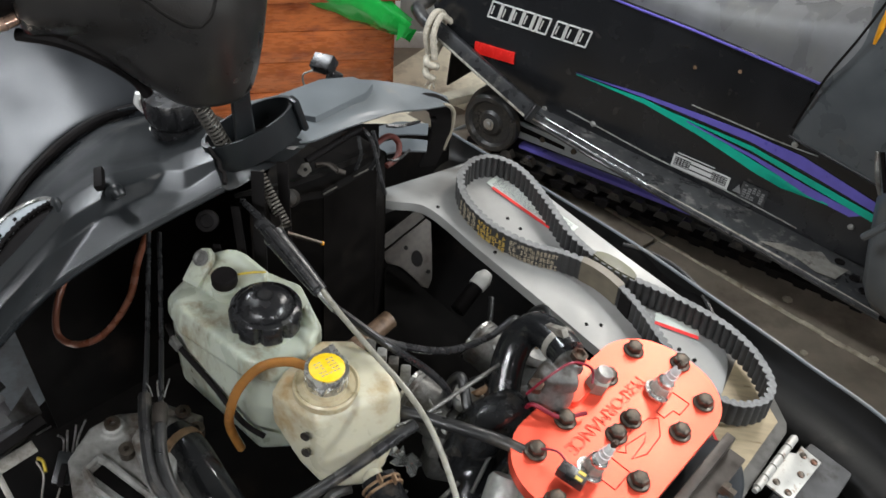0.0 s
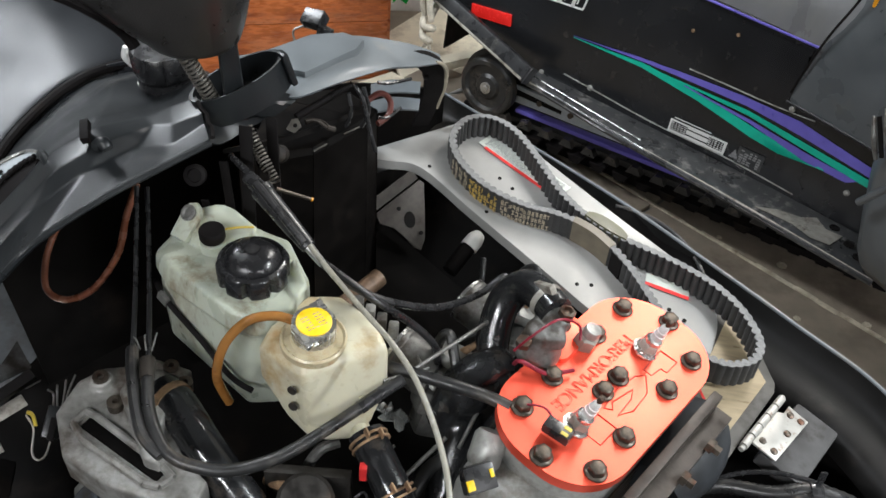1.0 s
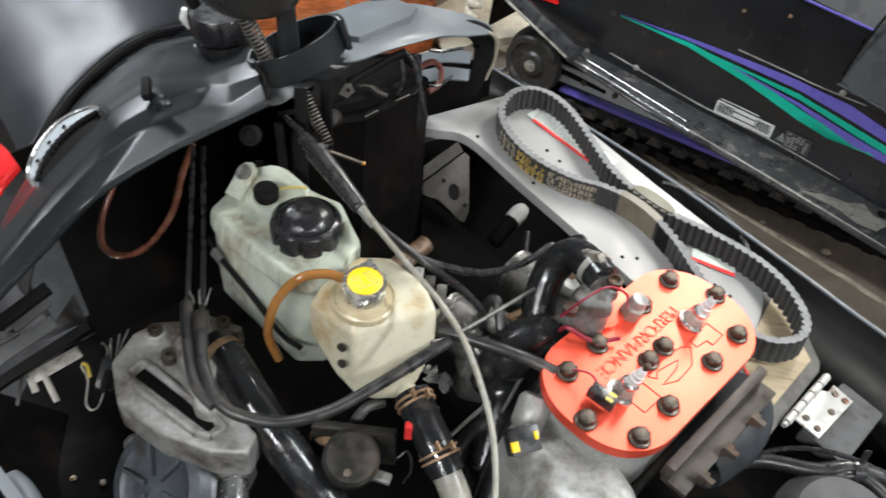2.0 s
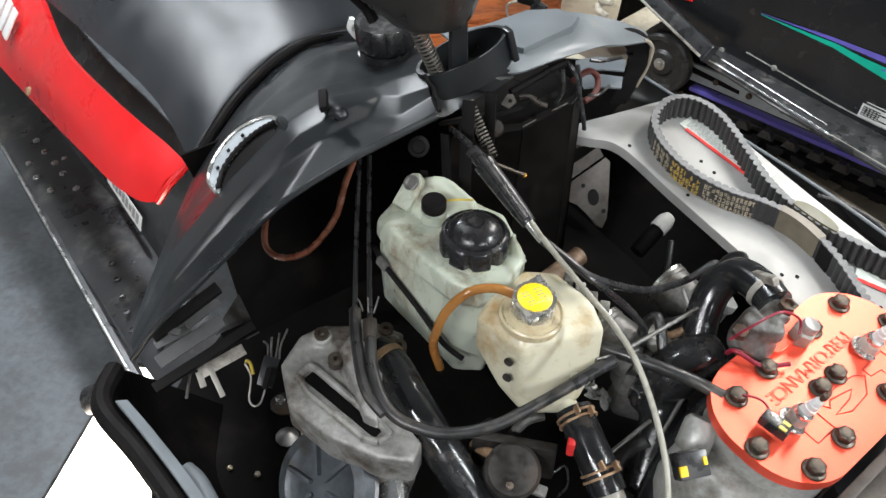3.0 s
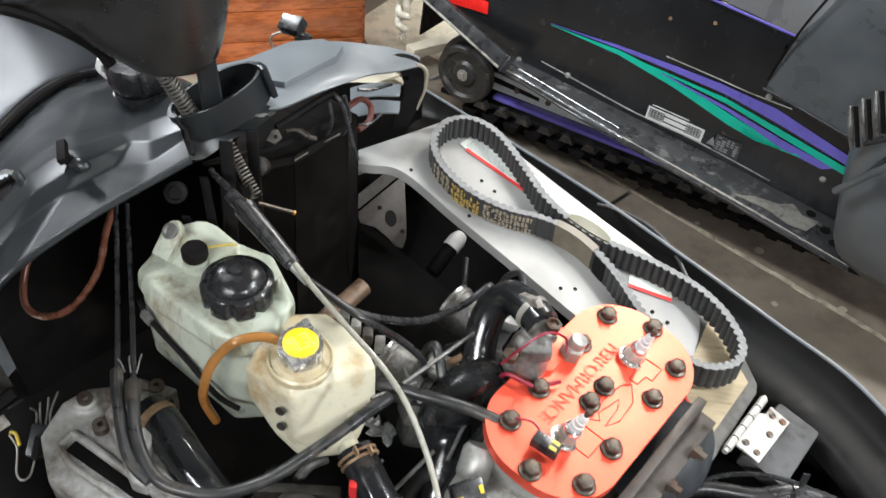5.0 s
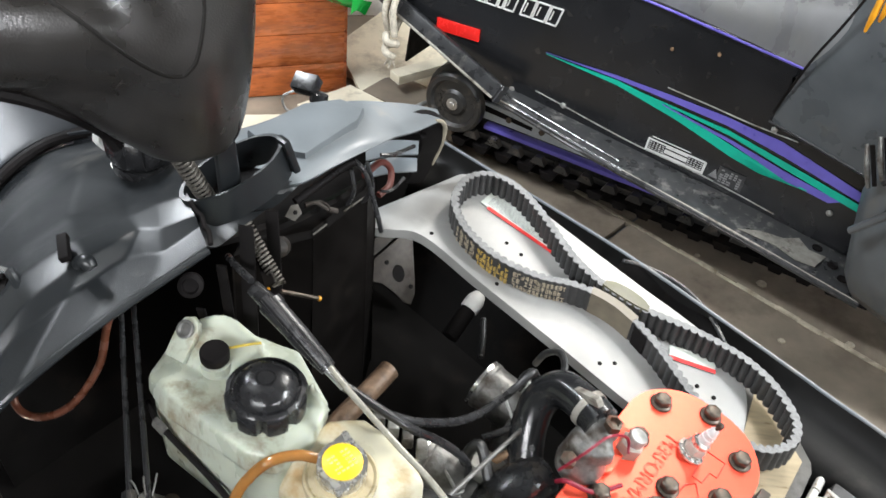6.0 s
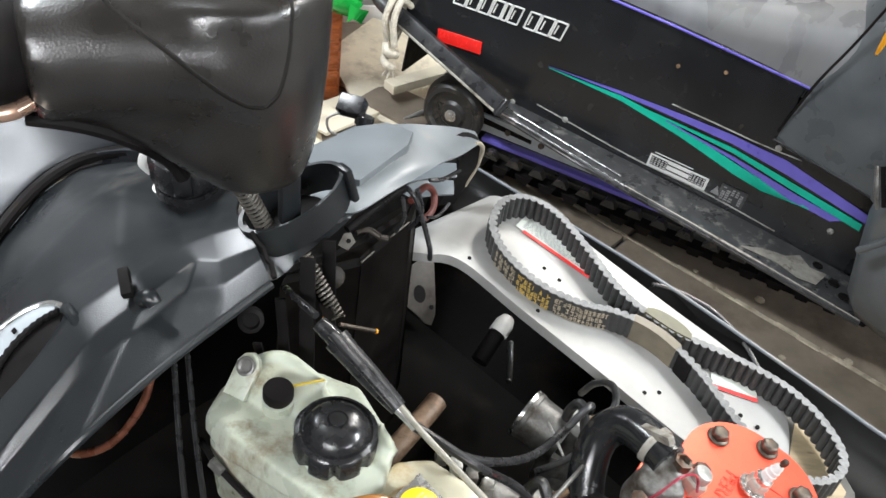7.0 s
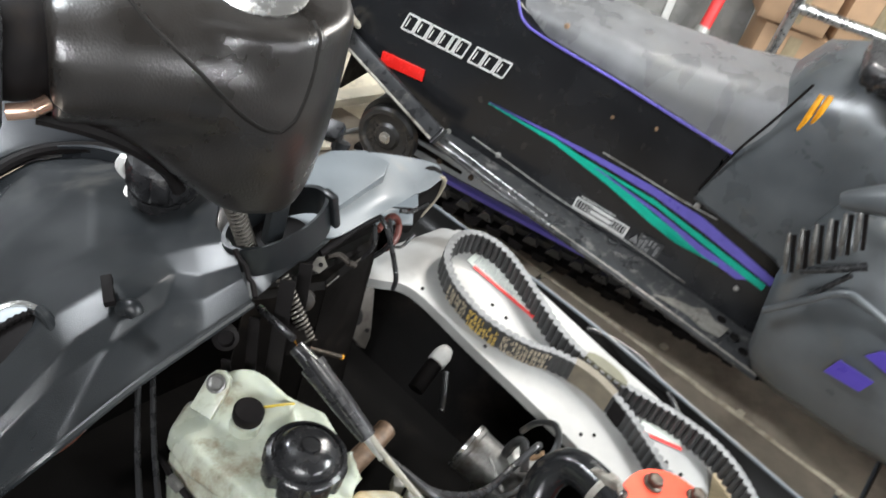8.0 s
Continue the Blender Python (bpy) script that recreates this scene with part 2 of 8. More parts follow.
PUMP_CAST = surface("oil_stained_casting", (0.27, 0.265, 0.25), 0.5, 0.3, 140, 0.3, 0.4, stain=(0.075, 0.055, 0.04), stain_at=20, stain_much=0.6)
PIPE = surface("sooty_blue_grey_paint", (0.03, 0.033, 0.037), 0.6, 0, 60, 0.35, 0.2, stain=(0.015, 0.013, 0.012), stain_at=16, spec=0.25)
LEDGE = surface("dusty_dark_ledge", (0.075, 0.074, 0.074), 0.5, 0, 40, 0.3, 0.15, stain=(0.02, 0.016, 0.013), stain_at=14, spec=0.2)
END_PLATE = surface("dull_brown_grey_plate", (0.085, 0.08, 0.072), 0.55, 0.2, 40, 0.25, 0.1, stain=(0.04, 0.035, 0.03), stain_at=16)
PAN_WALL = surface("scuffed_dark_plastic", (0.007, 0.0066, 0.0063), 0.5, 0, 30, 0.35, 0.15, stain=(0.02, 0.018, 0.016), stain_at=11, stain_much=0.35, spec=0.2)
SPRING = surface("dull_dirty_spring_steel", (0.13, 0.12, 0.105), 0.45, 0.5, 90, 0.3, 0.2, stain=(0.04, 0.03, 0.022), stain_at=60, stain_much=0.5)
CORRODED = surface("brown_corroded_pipe", (0.15, 0.095, 0.06), 0.55, 0.3, 120, 0.5, 0.5, stain=(0.06, 0.035, 0.02), stain_at=50, stain_much=0.6)
PANE = surface("dusty_pane", (0.22, 0.22, 0.21), 0.25, 0, 10, 0.1, 0.01)


# ---- mesh helpers ----
ORIGIN = {}


def shade(bm, angle=0.62):
    for fa in bm.faces:
        fa.smooth = True
    for ed in bm.edges:
        if len(ed.link_faces) == 2 and ed.calc_face_angle(0) > angle:
            ed.smooth = False


def root(name, at, label, category, group="", kind=""):
    ob = new(name)
    ob.empty_display_size = 0.03
    ob.location = at
    ORIGIN[ob.name] = Vector(at)
    return tagged(ob, label, category, group, kind)


def part(name, bm, material, parent=None, label="", category="", kind="", m=None, group="", smooth=0.62):
    if m is not None:
        bm.transform(m)
    at = ORIGIN[parent.name] if parent else Vector((0, 0, 0))
    if not parent and bm.verts:
        at = sum((v.co for v in bm.verts), Vector()) / len(bm.verts)
        at.z = min(v.co.z for v in bm.verts)
    bm.transform(Matrix.Translation(-at))
    bmesh.ops.recalc_face_normals(bm, faces=bm.faces[:])
    shade(bm, smooth)
    me = bpy.data.meshes.new(name)
    bm.to_mesh(me)
    bm.free()
    me.materials.append(material)
    ob = new(name, me)
    if parent:
        ob.parent = parent
    else:
        ob.location = at
    ORIGIN[ob.name] = at
    return tagged(ob, label, category, group, kind)


def frame_of(origin, x, z):
    """A matrix whose x and z axes run along these ways."""
    z = Vector(z).normalized()
    x = Vector(x)
    x = (x - z * x.dot(z)).normalized()
    y = z.cross(x)
    return Matrix((( x[0], y[0], z[0], origin[0]), (x[1], y[1], z[1], origin[1]), (x[2], y[2], z[2], origin[2]), (0, 0, 0, 1)))


def box(bm, centre, size, m=None, bev=0.0, seg=2):
    got = bmesh.ops.create_cube(bm, size=1.0, matrix=(m or Matrix()) @ Matrix.Translation(centre) @ Matrix.Diagonal((*size, 1)))
    if bev:
        edges = list({e for v in got["verts"] for e in v.link_edges})
        bmesh.ops.bevel(bm, geom=edges, offset=bev, segments=seg, affect="EDGES", profile=0.6)
    return bm


def ring_faces(bm, rings, closed=True, caps=True):
    n = len(rings[0])
    for a, b in zip(rings, rings[1:]):
        for i in range(n if closed else n - 1):
            bm.faces.new((a[i], a[(i + 1) % n], b[(i + 1) % n], b[i]))
    if caps and closed:
        bm.faces.new(rings[0][::-1])
        bm.faces.new(rings[-1])


def lathe(bm, profile, base, axis, n=24, lobes=0, depth=0.0, lobe_rows=()):
    """Turns (radius, height) pairs round an axis; lobes scallop the rows named."""
    m = frame_of(base, (1, 0.01, 0) if abs(Vector(axis).normalized().x) < 0.9 else (0, 1, 0), axis)
    rings = []
    for k, (r, hgt) in enumerate(profile):
        row = []
        for i in range(n):
            a = 2 * math.pi * i / n
            q = r * (1 - depth * max(0.0, math.cos(lobes * a)) ** 3) if lobes and k in lobe_rows else r
            row.append(bm.verts.new(m @ Vector((q * math.cos(a), q * math.sin(a), hgt))))
        rings.append(row)
    ring_faces(bm, rings)
    return bm


def rod(bm, p0, p1, r0, r1=None, n=14):
    p0, p1 = Vector(p0), Vector(p1)
    return lathe(bm, [(r0, 0), (r0 if r1 is None else r1, (p1 - p0).length)], p0, p1 - p0, n)


def spline(pts, res=8, closed=False):
    pts = [Vector(p) for p in pts]
    n, out = len(pts), []
    for i in range(n if closed else n - 1):
        if closed:
            a, b, c, d = pts[i - 1], pts[i], pts[(i + 1) % n], pts[(i + 2) % n]
        else:
            a, b, c, d = pts[max(i - 1, 0)], pts[i], pts[i + 1], pts[min(i + 2, n - 1)]
        for k in range(res):
            t = k / res
            out.append(0.5 * (2 * b + (c - a) * t + (2 * a - 5 * b + 4 * c - d) * t * t + (3 * b - a - 3 * c + d) * t ** 3))
    if not closed:
        out.append(pts[-1])
    return out


def sweep(bm, pts, r, n=10, res=8, ripple=0.0):
    """A round tube along a spline; r is one radius or one for each point; ripple makes it a corrugated one."""
    path = spline(pts, res)
    radii = r if isinstance(r, (list, tuple)) else [r] * len(pts)
    side = Vector((0.3, 0.2, 1))
    rings = []
    for i, p in enumerate(path):
        way = (path[min(i + 1, len(path) - 1)] - path[max(i - 1, 0)]).normalized()
        side = (side - way * side.dot(way)).normalized()
        up = way.cross(side)
        t = i / res
        k = min(int(t), len(radii) - 2)
        q = radii[k] + (radii[k + 1] - radii[k]) * (t - k)
        if ripple and i % 2:
            q *= 1 + ripple
        rings.append([bm.verts.new(p + q * (math.cos(a) * side + math.sin(a) * up)) for a in [2 * math.pi * j / n for j in range(n)]])
    ring_faces(bm, rings)
    return bm


def prism(bm, outline, m, z0, z1, bev=0.0, seg=2):
    """An outline of (x, y) pairs in the frame m, drawn out from z0 to z1."""
    lo = [bm.verts.new(m @ Vector((x, y, z0))) for x, y in outline]
    hi = [bm.verts.new(m @ Vector((x, y, z1))) for x, y in outline]
    ring_faces(bm, [lo, hi])
    if bev:
        top = set(hi) | set(lo)
        edges = [e for e in bm.edges if e.verts[0] in top and e.verts[1] in top and not ((e.verts[0] in lo) ^ (e.verts[1] in lo))]
        bmesh.ops.bevel(bm, geom=edges, offset=bev, segments=seg, affect="EDGES", profile=0.6)
    return bm


def rounded(hx, hy, r, cx=0.0, cy=0.0, n=8):
    out = []
    for sx, sy, a0 in ((1, 1, 0), (-1, 1, 90), (-1, -1, 180), (1, -1, 270)):
        for k in range(n + 1):
            a = radians(a0 + 90 * k / n)
            out.append((cx + sx * (hx - r) + r * math.cos(a), cy + sy * (hy - r) + r * math.sin(a)))
    return out


def shell(bm, rows, thick=0.003, res=6, res_v=6):
    """A smooth skin through rows of points (each row from side to side), with a thickness."""
    lines = [spline(row, res) for row in rows]
    cols = [spline([ln[j] for ln in lines], res_v) for j in range(len(lines[0]))]
    nu, nv = len(cols), len(cols[0])
    top = [[bm.verts.new(p) for p in col] for col in cols]
    low = []
    for i in range(nu):
        row = []
        for j in range(nv):
            du = cols[min(i + 1, nu - 1)][j] - cols[max(i - 1, 0)][j]
            dv = cols[i][min(j + 1, nv - 1)] - cols[i][max(j - 1, 0)]
            no = du.cross(dv)
            no = no.normalized() if no.length > 1e-9 else Vector((0, 0, 1))
            if no.z < 0:
                no = -no
            row.append(bm.verts.new(cols[i][j] - no * thick))
        low.append(row)
    for i in range(nu - 1):
        for j in range(nv - 1):
            bm.faces.new((top[i][j], top[i + 1][j], top[i + 1][j + 1], top[i][j + 1]))
            bm.faces.new((low[i][j], low[i][j + 1], low[i + 1][j + 1], low[i + 1][j]))
    for i in range(nu - 1):
        for j in (0, nv - 1):
            bm.faces.new((top[i][j], low[i][j], low[i + 1][j], top[i + 1][j]))
    for j in range(nv - 1):
        for i in (0, nu - 1):
            bm.faces.new((top[i][j], top[i][j + 1], low[i][j + 1], low[i][j]))
    return bm


def cut_corners(pts, k, closed):
    """Doubles each corner, so that a spline keeps flat sides with small round corners."""
    if not k:
        return pts
    out, n = [], len(pts)
    for i, p in enumerate(pts):
        if not closed and i in (0, n - 1):
            out.append(p)
            continue
        out += [p.lerp(pts[i - 1], k), p.lerp(pts[(i + 1) % n], k)]
    return out


def tank(bm, levels, res=5, res_v=4, corner=0.0, edge=0.0):
    """A closed body through level outlines, each (z, [(x, y), ...]) with equally many corners."""
    rings = [spline(cut_corners([Vector((x, y, z)) for x, y in o], corner, True), res, True) for z, o in levels]
    cols = [spline(cut_corners([r[j] for r in rings], edge, False), res_v) for j in range(len(rings[0]))]
    vs = [[bm.verts.new(c[k]) for c in cols] for k in range(len(cols[0]))]
    ring_faces(bm, vs)
    return bm


def melt(ob, size, smooth=6):
    """Blends the overlapping pieces of a mesh into one moulded form."""
    re = ob.modifiers.new("remesh", "REMESH")
    re.mode, re.voxel_size, re.use_smooth_shade = "VOXEL", size, True
    sm = ob.modifiers.new("smooth", "SMOOTH")
    sm.factor, sm.iterations = 0.5, smooth
    return ob


def hull(bm, *rings):
    """The tight skin round level rings of corners, each (z, [(x, y), ...]) or a list of points."""
    vs = []
    for r in rings:
        vs += [bm.verts.new((x, y, r[0])) for x, y in r[1]] if isinstance(r, tuple) else [bm.verts.new(p) for p in r]
    got = bmesh.ops.convex_hull(bm, input=vs)
    spare = [v for v in got["geom_interior"] if isinstance(v, bmesh.types.BMVert)]
    bmesh.ops.delete(bm, geom=spare, context="VERTS")
    return bm


def absorb(empty, into):
    """Makes the first mesh under an Empty the part itself, with the others under it, and puts it under a thing."""
    kids = [o for o in bpy.data.objects if o.parent == empty]
    main, name = kids[0], empty.name
    tagged(main, empty.get("label", ""))
    for o in kids[1:]:
        o.parent = main
    main.parent = into
    main.location = ORIGIN[name] - ORIGIN[into.name]
    bpy.data.objects.remove(empty)
    main.name = name


def B():
    return bmesh.new()


def cable(name, pts, r, material, label, category="cable", n=10, ripple=0.0, res=8):
    return part(name, sweep(B(), pts, r, n, res, ripple), material, None, label, category)


# ---- room ----
def wall(name, centre, size, label):
    return part(name, box(B(), centre, size), WALL, None, label, "wall", "structure")


part("floor", box(B(), (0.2, 1.0, -0.06), (7.2, 7.6, 0.1)), GREY_FLOOR, None, "grey painted concrete garage floor", "floor", "structure")
# pale walls and ceiling close the room to bounce light; only north shows
wall("wall_north", (0.2, 4.75, 1.25), (7.2, 0.1, 2.7), "pale grey painted garage wall, added to bounce light")
wall("wall_south", (0.2, -2.75, 1.25), (7.2, 0.1, 2.7), "pale grey painted garage wall, added to bounce light")
wall("wall_west", (-3.35, 1.0, 1.25), (0.1, 7.4, 2.7), "pale grey painted garage wall, added to bounce light")
wall("wall_east", (3.75, 1.0, 1.25), (0.1, 7.4, 2.7), "pale grey painted garage wall, added to bounce light")
part("ceiling", box(B(), (0.2, 1.0, 2.65), (7.2, 7.6, 0.1)), WALL, None, "unseen pale painted ceiling, added to bounce light", "ceiling", "structure")


def ceiling_lamp(x, y, w, h):
    lamp = root("ceiling_light", (x, y, 2.4), "white metal ceiling light out of view, half of them added as fill", "lamp", "ceiling lights")
    part("housing", box(B(), (x, y, 2.42), (w + 0.05, h + 0.05, 0.05), None, 0.008), WHITE, lamp)
    for k in (-0.4, 0.4):
        part("hanger", rod(B(), (x, y + k * h, 2.44), (x, y + k * h, 2.6), 0.003), BARE, lamp)


# the last three spots house the added fill lamps; none is in view
for spot in ((1.05, 1.95, 0.17, 0.55), (1.25, 2.75, 0.17, 0.55), (-1.35, 1.9, 0.2, 1.35), (2.3, 0.55, 0.2, 1.35), (2.0, -1.5, 1.35, 0.2), (-0.9, -1.3, 1.35, 0.2)):
    ceiling_lamp(*spot)


# ---- engine of the open snowmobile ----
PLATE_N, PLATE_U = Vector((0.106, -0.074, 0.992)), Vector((0.621, 0.783, -0.008))
PLATE = frame_of((0.1925, 0.8385, 0.688), PLATE_U, PLATE_N)


def on_plate(u, v, w=0.0):
    return PLATE @ Vector((u, v, w))


engine = root("snowmobile_engine", (0.19, 0.84, 0.40), "two-cylinder snowmobile engine with a red anodised billet head plate", "engine")
head = part("head_plate", prism(B(), rounded(0.1435, 0.0755, 0.066, 0.0, 0.004, 10), PLATE, -0.013, 0.0, 0.0015), RED_PLATE, engine, "red anodised billet cylinder head plate")
part("jacket", prism(B(), rounded(0.136, 0.068, 0.06, 0.0, 0.004, 8), PLATE, -0.09, -0.0135, 0.002), CAST, engine, "stained grey cast cylinder jacket")
part("cylinder_block", prism(B(), rounded(0.118, 0.056, 0.05, 0.0, 0.004, 6), PLATE, -0.30, -0.085), IRON, engine, "dark oily cylinder block")
for k in range(6):
    part("cooling_fin", prism(B(), rounded(0.138, 0.07, 0.06, 0.0, 0.004, 6), PLATE, -0.102 - 0.016 * k, -0.094 - 0.016 * k), IRON, engine)
# flange and lug under the plate, on its far side
bm = B()
box(bm, (0.02, -0.086, -0.045), (0.2, 0.012, 0.02), PLATE, 0.002)
box(bm, (0.02, -0.098, -0.058), (0.2, 0.03, 0.006), PLATE, 0.0015)
part("side_flange", bm, FLANGE, engine, "scuffed aluminium flange")
for u in (-0.05, 0.0, 0.06):
    part("flange_bolt", lathe(B(), [(0.009, 0), (0.009, 0.008), (0.006, 0.008), (0.006, 0.016)], on_plate(u, -0.11, -0.05), PLATE.to_3x3() @ Vector((0, -1, 0)), 6), BOLT, engine)

HEAD_BOLTS = [(0.104, 0.053), (0.044, 0.051), (-0.044, 0.049), (0.013, 0.0), (-0.017, 0.0), (-0.1, 0.047),
              (0.04, -0.047), (-0.049, -0.048), (0.098, -0.045), (0.13, 0.004), (-0.132, -0.002), (-0.105, -0.05)]
bm = B()
lathe(bm, [(0.0118, 0), (0.0125, 0.0008), (0.0112, 0.0024)], (0, 0, 0), (0, 0, 1), 18)
lathe(bm, [(0.0094, 0.0022), (0.0097, 0.0088), (0.0088, 0.0104), (0.006, 0.011), (0.0, 0.0112)], (0, 0, 0), (0, 0, 1), 6)
shade(bm, 0.4)
bolt_mesh = bpy.data.meshes.new("head_bolt")
bm.to_mesh(bolt_mesh)
bm.free()
bolt_mesh.materials.append(BOLT)
rng = random.Random(4)
for u, v in HEAD_BOLTS:
    ob = new("head_bolt", bolt_mesh)
    ob.parent = head
    ob.matrix_basis = Matrix.Translation(-ORIGIN[head.name]) @ PLATE @ pose(u, v, 0.0005, 0, 0, rng.uniform(0, 60))
tagged(ob, "black oily flange bolt")

for u, v in ((0.07, 0.001), (-0.076, -0.005)):
    base, lean = on_plate(u, v), PLATE_N + Vector((0.27, 0.02, 0))
    plug = part("spark_plug", lathe(B(), [(0.0145, 0), (0.0155, 0.0008), (0.0155, 0.003), (0.0125, 0.0034), (0.0125, 0.0055)], base, lean, 28), CHROME, engine, "spark plug with a pale worn insulator")
    part("hex", lathe(B(), [(0.0112, 0.005), (0.0118, 0.0065), (0.0118, 0.0145), (0.0108, 0.0158), (0.0095, 0.017)], base, lean, 6), BARE_DULL, plug)
    part("shell_rim", lathe(B(), [(0.0096, 0.0165), (0.01, 0.018), (0.01, 0.0215), (0.0082, 0.023)], base, lean, 24), CHROME, plug)
    part("insulator", lathe(B(), [(0.0068, 0.0225), (0.0066, 0.029), (0.0071, 0.0298), (0.006, 0.0305), (0.0058, 0.035), (0.0062, 0.0357), (0.0052, 0.0364), (0.005, 0.0415), (0.0042, 0.0435), (0.0035, 0.0445)], base, lean, 20), CERAMIC, plug)
    part("terminal", lathe(B(), [(0.0021, 0.044), (0.0021, 0.0465), (0.0036, 0.047), (0.0038, 0.049), (0.0036, 0.0525), (0.0022, 0.054)], base, lean, 14), BOLT, plug)

base = on_plate(0.0205, 0.0538)
sensor = part("temperature_sender", lathe(B(), [(0.0125, 0), (0.0135, 0.002), (0.0135, 0.016), (0.0115, 0.018)], base, PLATE_N + Vector((0.2, 0.0, 0)), 6), BARE_DULL, engine, "zinc-plated temperature sender with a red wire")
part("cap", lathe(B(), [(0.0095, 0.018), (0.0102, 0.026), (0.009, 0.029), (0.003, 0.030)], base, PLATE_N + Vector((0.2, 0, 0)), 18), CAST, sensor)
part("raised_boss", prism(B(), rounded(0.034, 0.026, 0.014, 0.008, 0.078, 6), PLATE, -0.012, 0.0065, 0.0015), RED_PLATE, head, "raised red pad under the thermostat housing")

# word engraved into the plate, upside down to the camera
txt = bpy.data.curves.new("plate_word", "FONT")
txt.body, txt.size, txt.align_x, txt.align_y, txt.extrude = "PERFORMANCE", 0.021, "CENTER", "CENTER", 0.0001
txt.fill_mode = "NONE"
txt.bevel_depth = 0.00028
tob = new("plate_word", txt)
bpy.context.view_layer.update()
word = bpy.data.meshes.new_from_object(tob.evaluated_get(bpy.context.evaluated_depsgraph_get()))
bpy.data.objects.remove(tob)
word.materials.clear()
word.materials.append(ENGRAVE)
ob = new("engraved_word", word)
ob.parent = head
ob.matrix_basis = Matrix.Translation(-ORIGIN[head.name]) @ PLATE @ pose(0.0, 0.0235, 0.0003, 0, 0, 180)
# outlined mark beside the word, as plain shapes
for marks in ([(0.085, -0.012), (0.085, -0.034), (0.062, -0.034), (0.062, -0.026), (0.045, -0.024), (0.045, -0.014), (0.066, -0.012)],
              [(0.03, -0.012), (0.04, -0.02), (0.02, -0.034), (-0.012, -0.036), (-0.03, -0.028), (0.0, -0.026), (0.012, -0.02), (-0.02, -0.014), (-0.028, -0.02), (-0.034, -0.012), (0.0, -0.008)],
              [(-0.045, -0.012), (-0.045, -0.036), (-0.075, -0.036), (-0.075, -0.012)]):
    pts = [on_plate(u, v, 0.0002) for u, v in marks]
    part("engraved_mark", sweep(B(), pts + pts[:1], 0.0008, 6, 1), ENGRAVE, head)

# thermostat housing and coolant elbow beside the head
bm = B()
lathe(bm, [(0.024, 0), (0.026, 0.012), (0.022, 0.03), (0.02, 0.042), (0.012, 0.048)], (0.112, 0.868, 0.69), (0.1, 0.05, 1), 20)
box(bm, (0.125, 0.872, 0.73), (0.026, 0.05, 0.02), pose(0, 0, 0), 0.006)
rod(bm, (0.13, 0.868, 0.73), (0.118, 0.9, 0.744), 0.0165)
housing = melt(part("thermostat_housing", bm, DARK_CAST, engine, "stained cast thermostat housing"), 0.0022, 8)
part("housing_bolt", lathe(B(), [(0.0095, 0), (0.0095, 0.010), (0.006, 0.011), (0.005, 0.007)], (0.136, 0.876, 0.745), (0.15, -0.05, 1), 6), BOLT, housing)
part("housing_bolt", lathe(B(), [(0.0085, 0), (0.0085, 0.008), (0.004, 0.009)], (0.093, 0.85, 0.725), (0.0, -0.2, 1), 6), BOLT, housing)
hose = root("coolant_hose", (0.1, 0.95, 0.6), "glossy black rubber coolant elbow hose with a band clamp", "hose")
part("tube", sweep(B(), [(0.127, 0.882, 0.745), (0.114, 0.905, 0.745), (0.096, 0.932, 0.735), (0.076, 0.932, 0.712), (0.066, 0.908, 0.68), (0.066, 0.87, 0.64)], 0.0195, 18), GLOSS_RUBBER, hose)
part("band_clamp", sweep(B(), [(0.1195, 0.896, 0.7455), (0.1155, 0.902, 0.7455)], 0.0208, 18, 2), BARE_DULL, hose)
part("clamp_tail", box(B(), (0, 0, 0), (0.007, 0.042, 0.01), frame_of((0.112, 0.895, 0.768), (1, 0.4, 0), (-0.5, 0.5, 1)), 0.001), BARE_DULL, hose)

# rubber intake boots, air tubes and carburettors in the dark behind the head
boots = root("intake_boots", (0.06, 0.9, 0.5), "glossy black moulded rubber intake boots", "hose")
bm = B()
sweep(bm, [(0.085, 0.88, 0.665), (0.06, 0.862, 0.66), (0.038, 0.85, 0.645), (0.02, 0.84, 0.60)], [0.022, 0.03, 0.031, 0.026], 18)
sweep(bm, [(0.04, 0.845, 0.62), (0.03, 0.80, 0.585), (0.02, 0.76, 0.55)], [0.026, 0.022, 0.02], 16)
melt(part("boot", bm, GLOSS_RUBBER, boots), 0.003, 4)
melt(part("boot", sweep(B(), [(0.115, 0.835, 0.655), (0.085, 0.815, 0.63), (0.05, 0.77, 0.58), (0.03, 0.72, 0.54)], [0.02, 0.023, 0.024, 0.022], 16, 10), GLOSS_RUBBER, boots), 0.003, 3)
part("bellows", sweep(B(), [(0.072, 0.84, 0.6), (0.045, 0.80, 0.57), (0.02, 0.75, 0.53)], 0.019, 16, 12, 0.14), RUBBER, boots, "corrugated rubber tube")


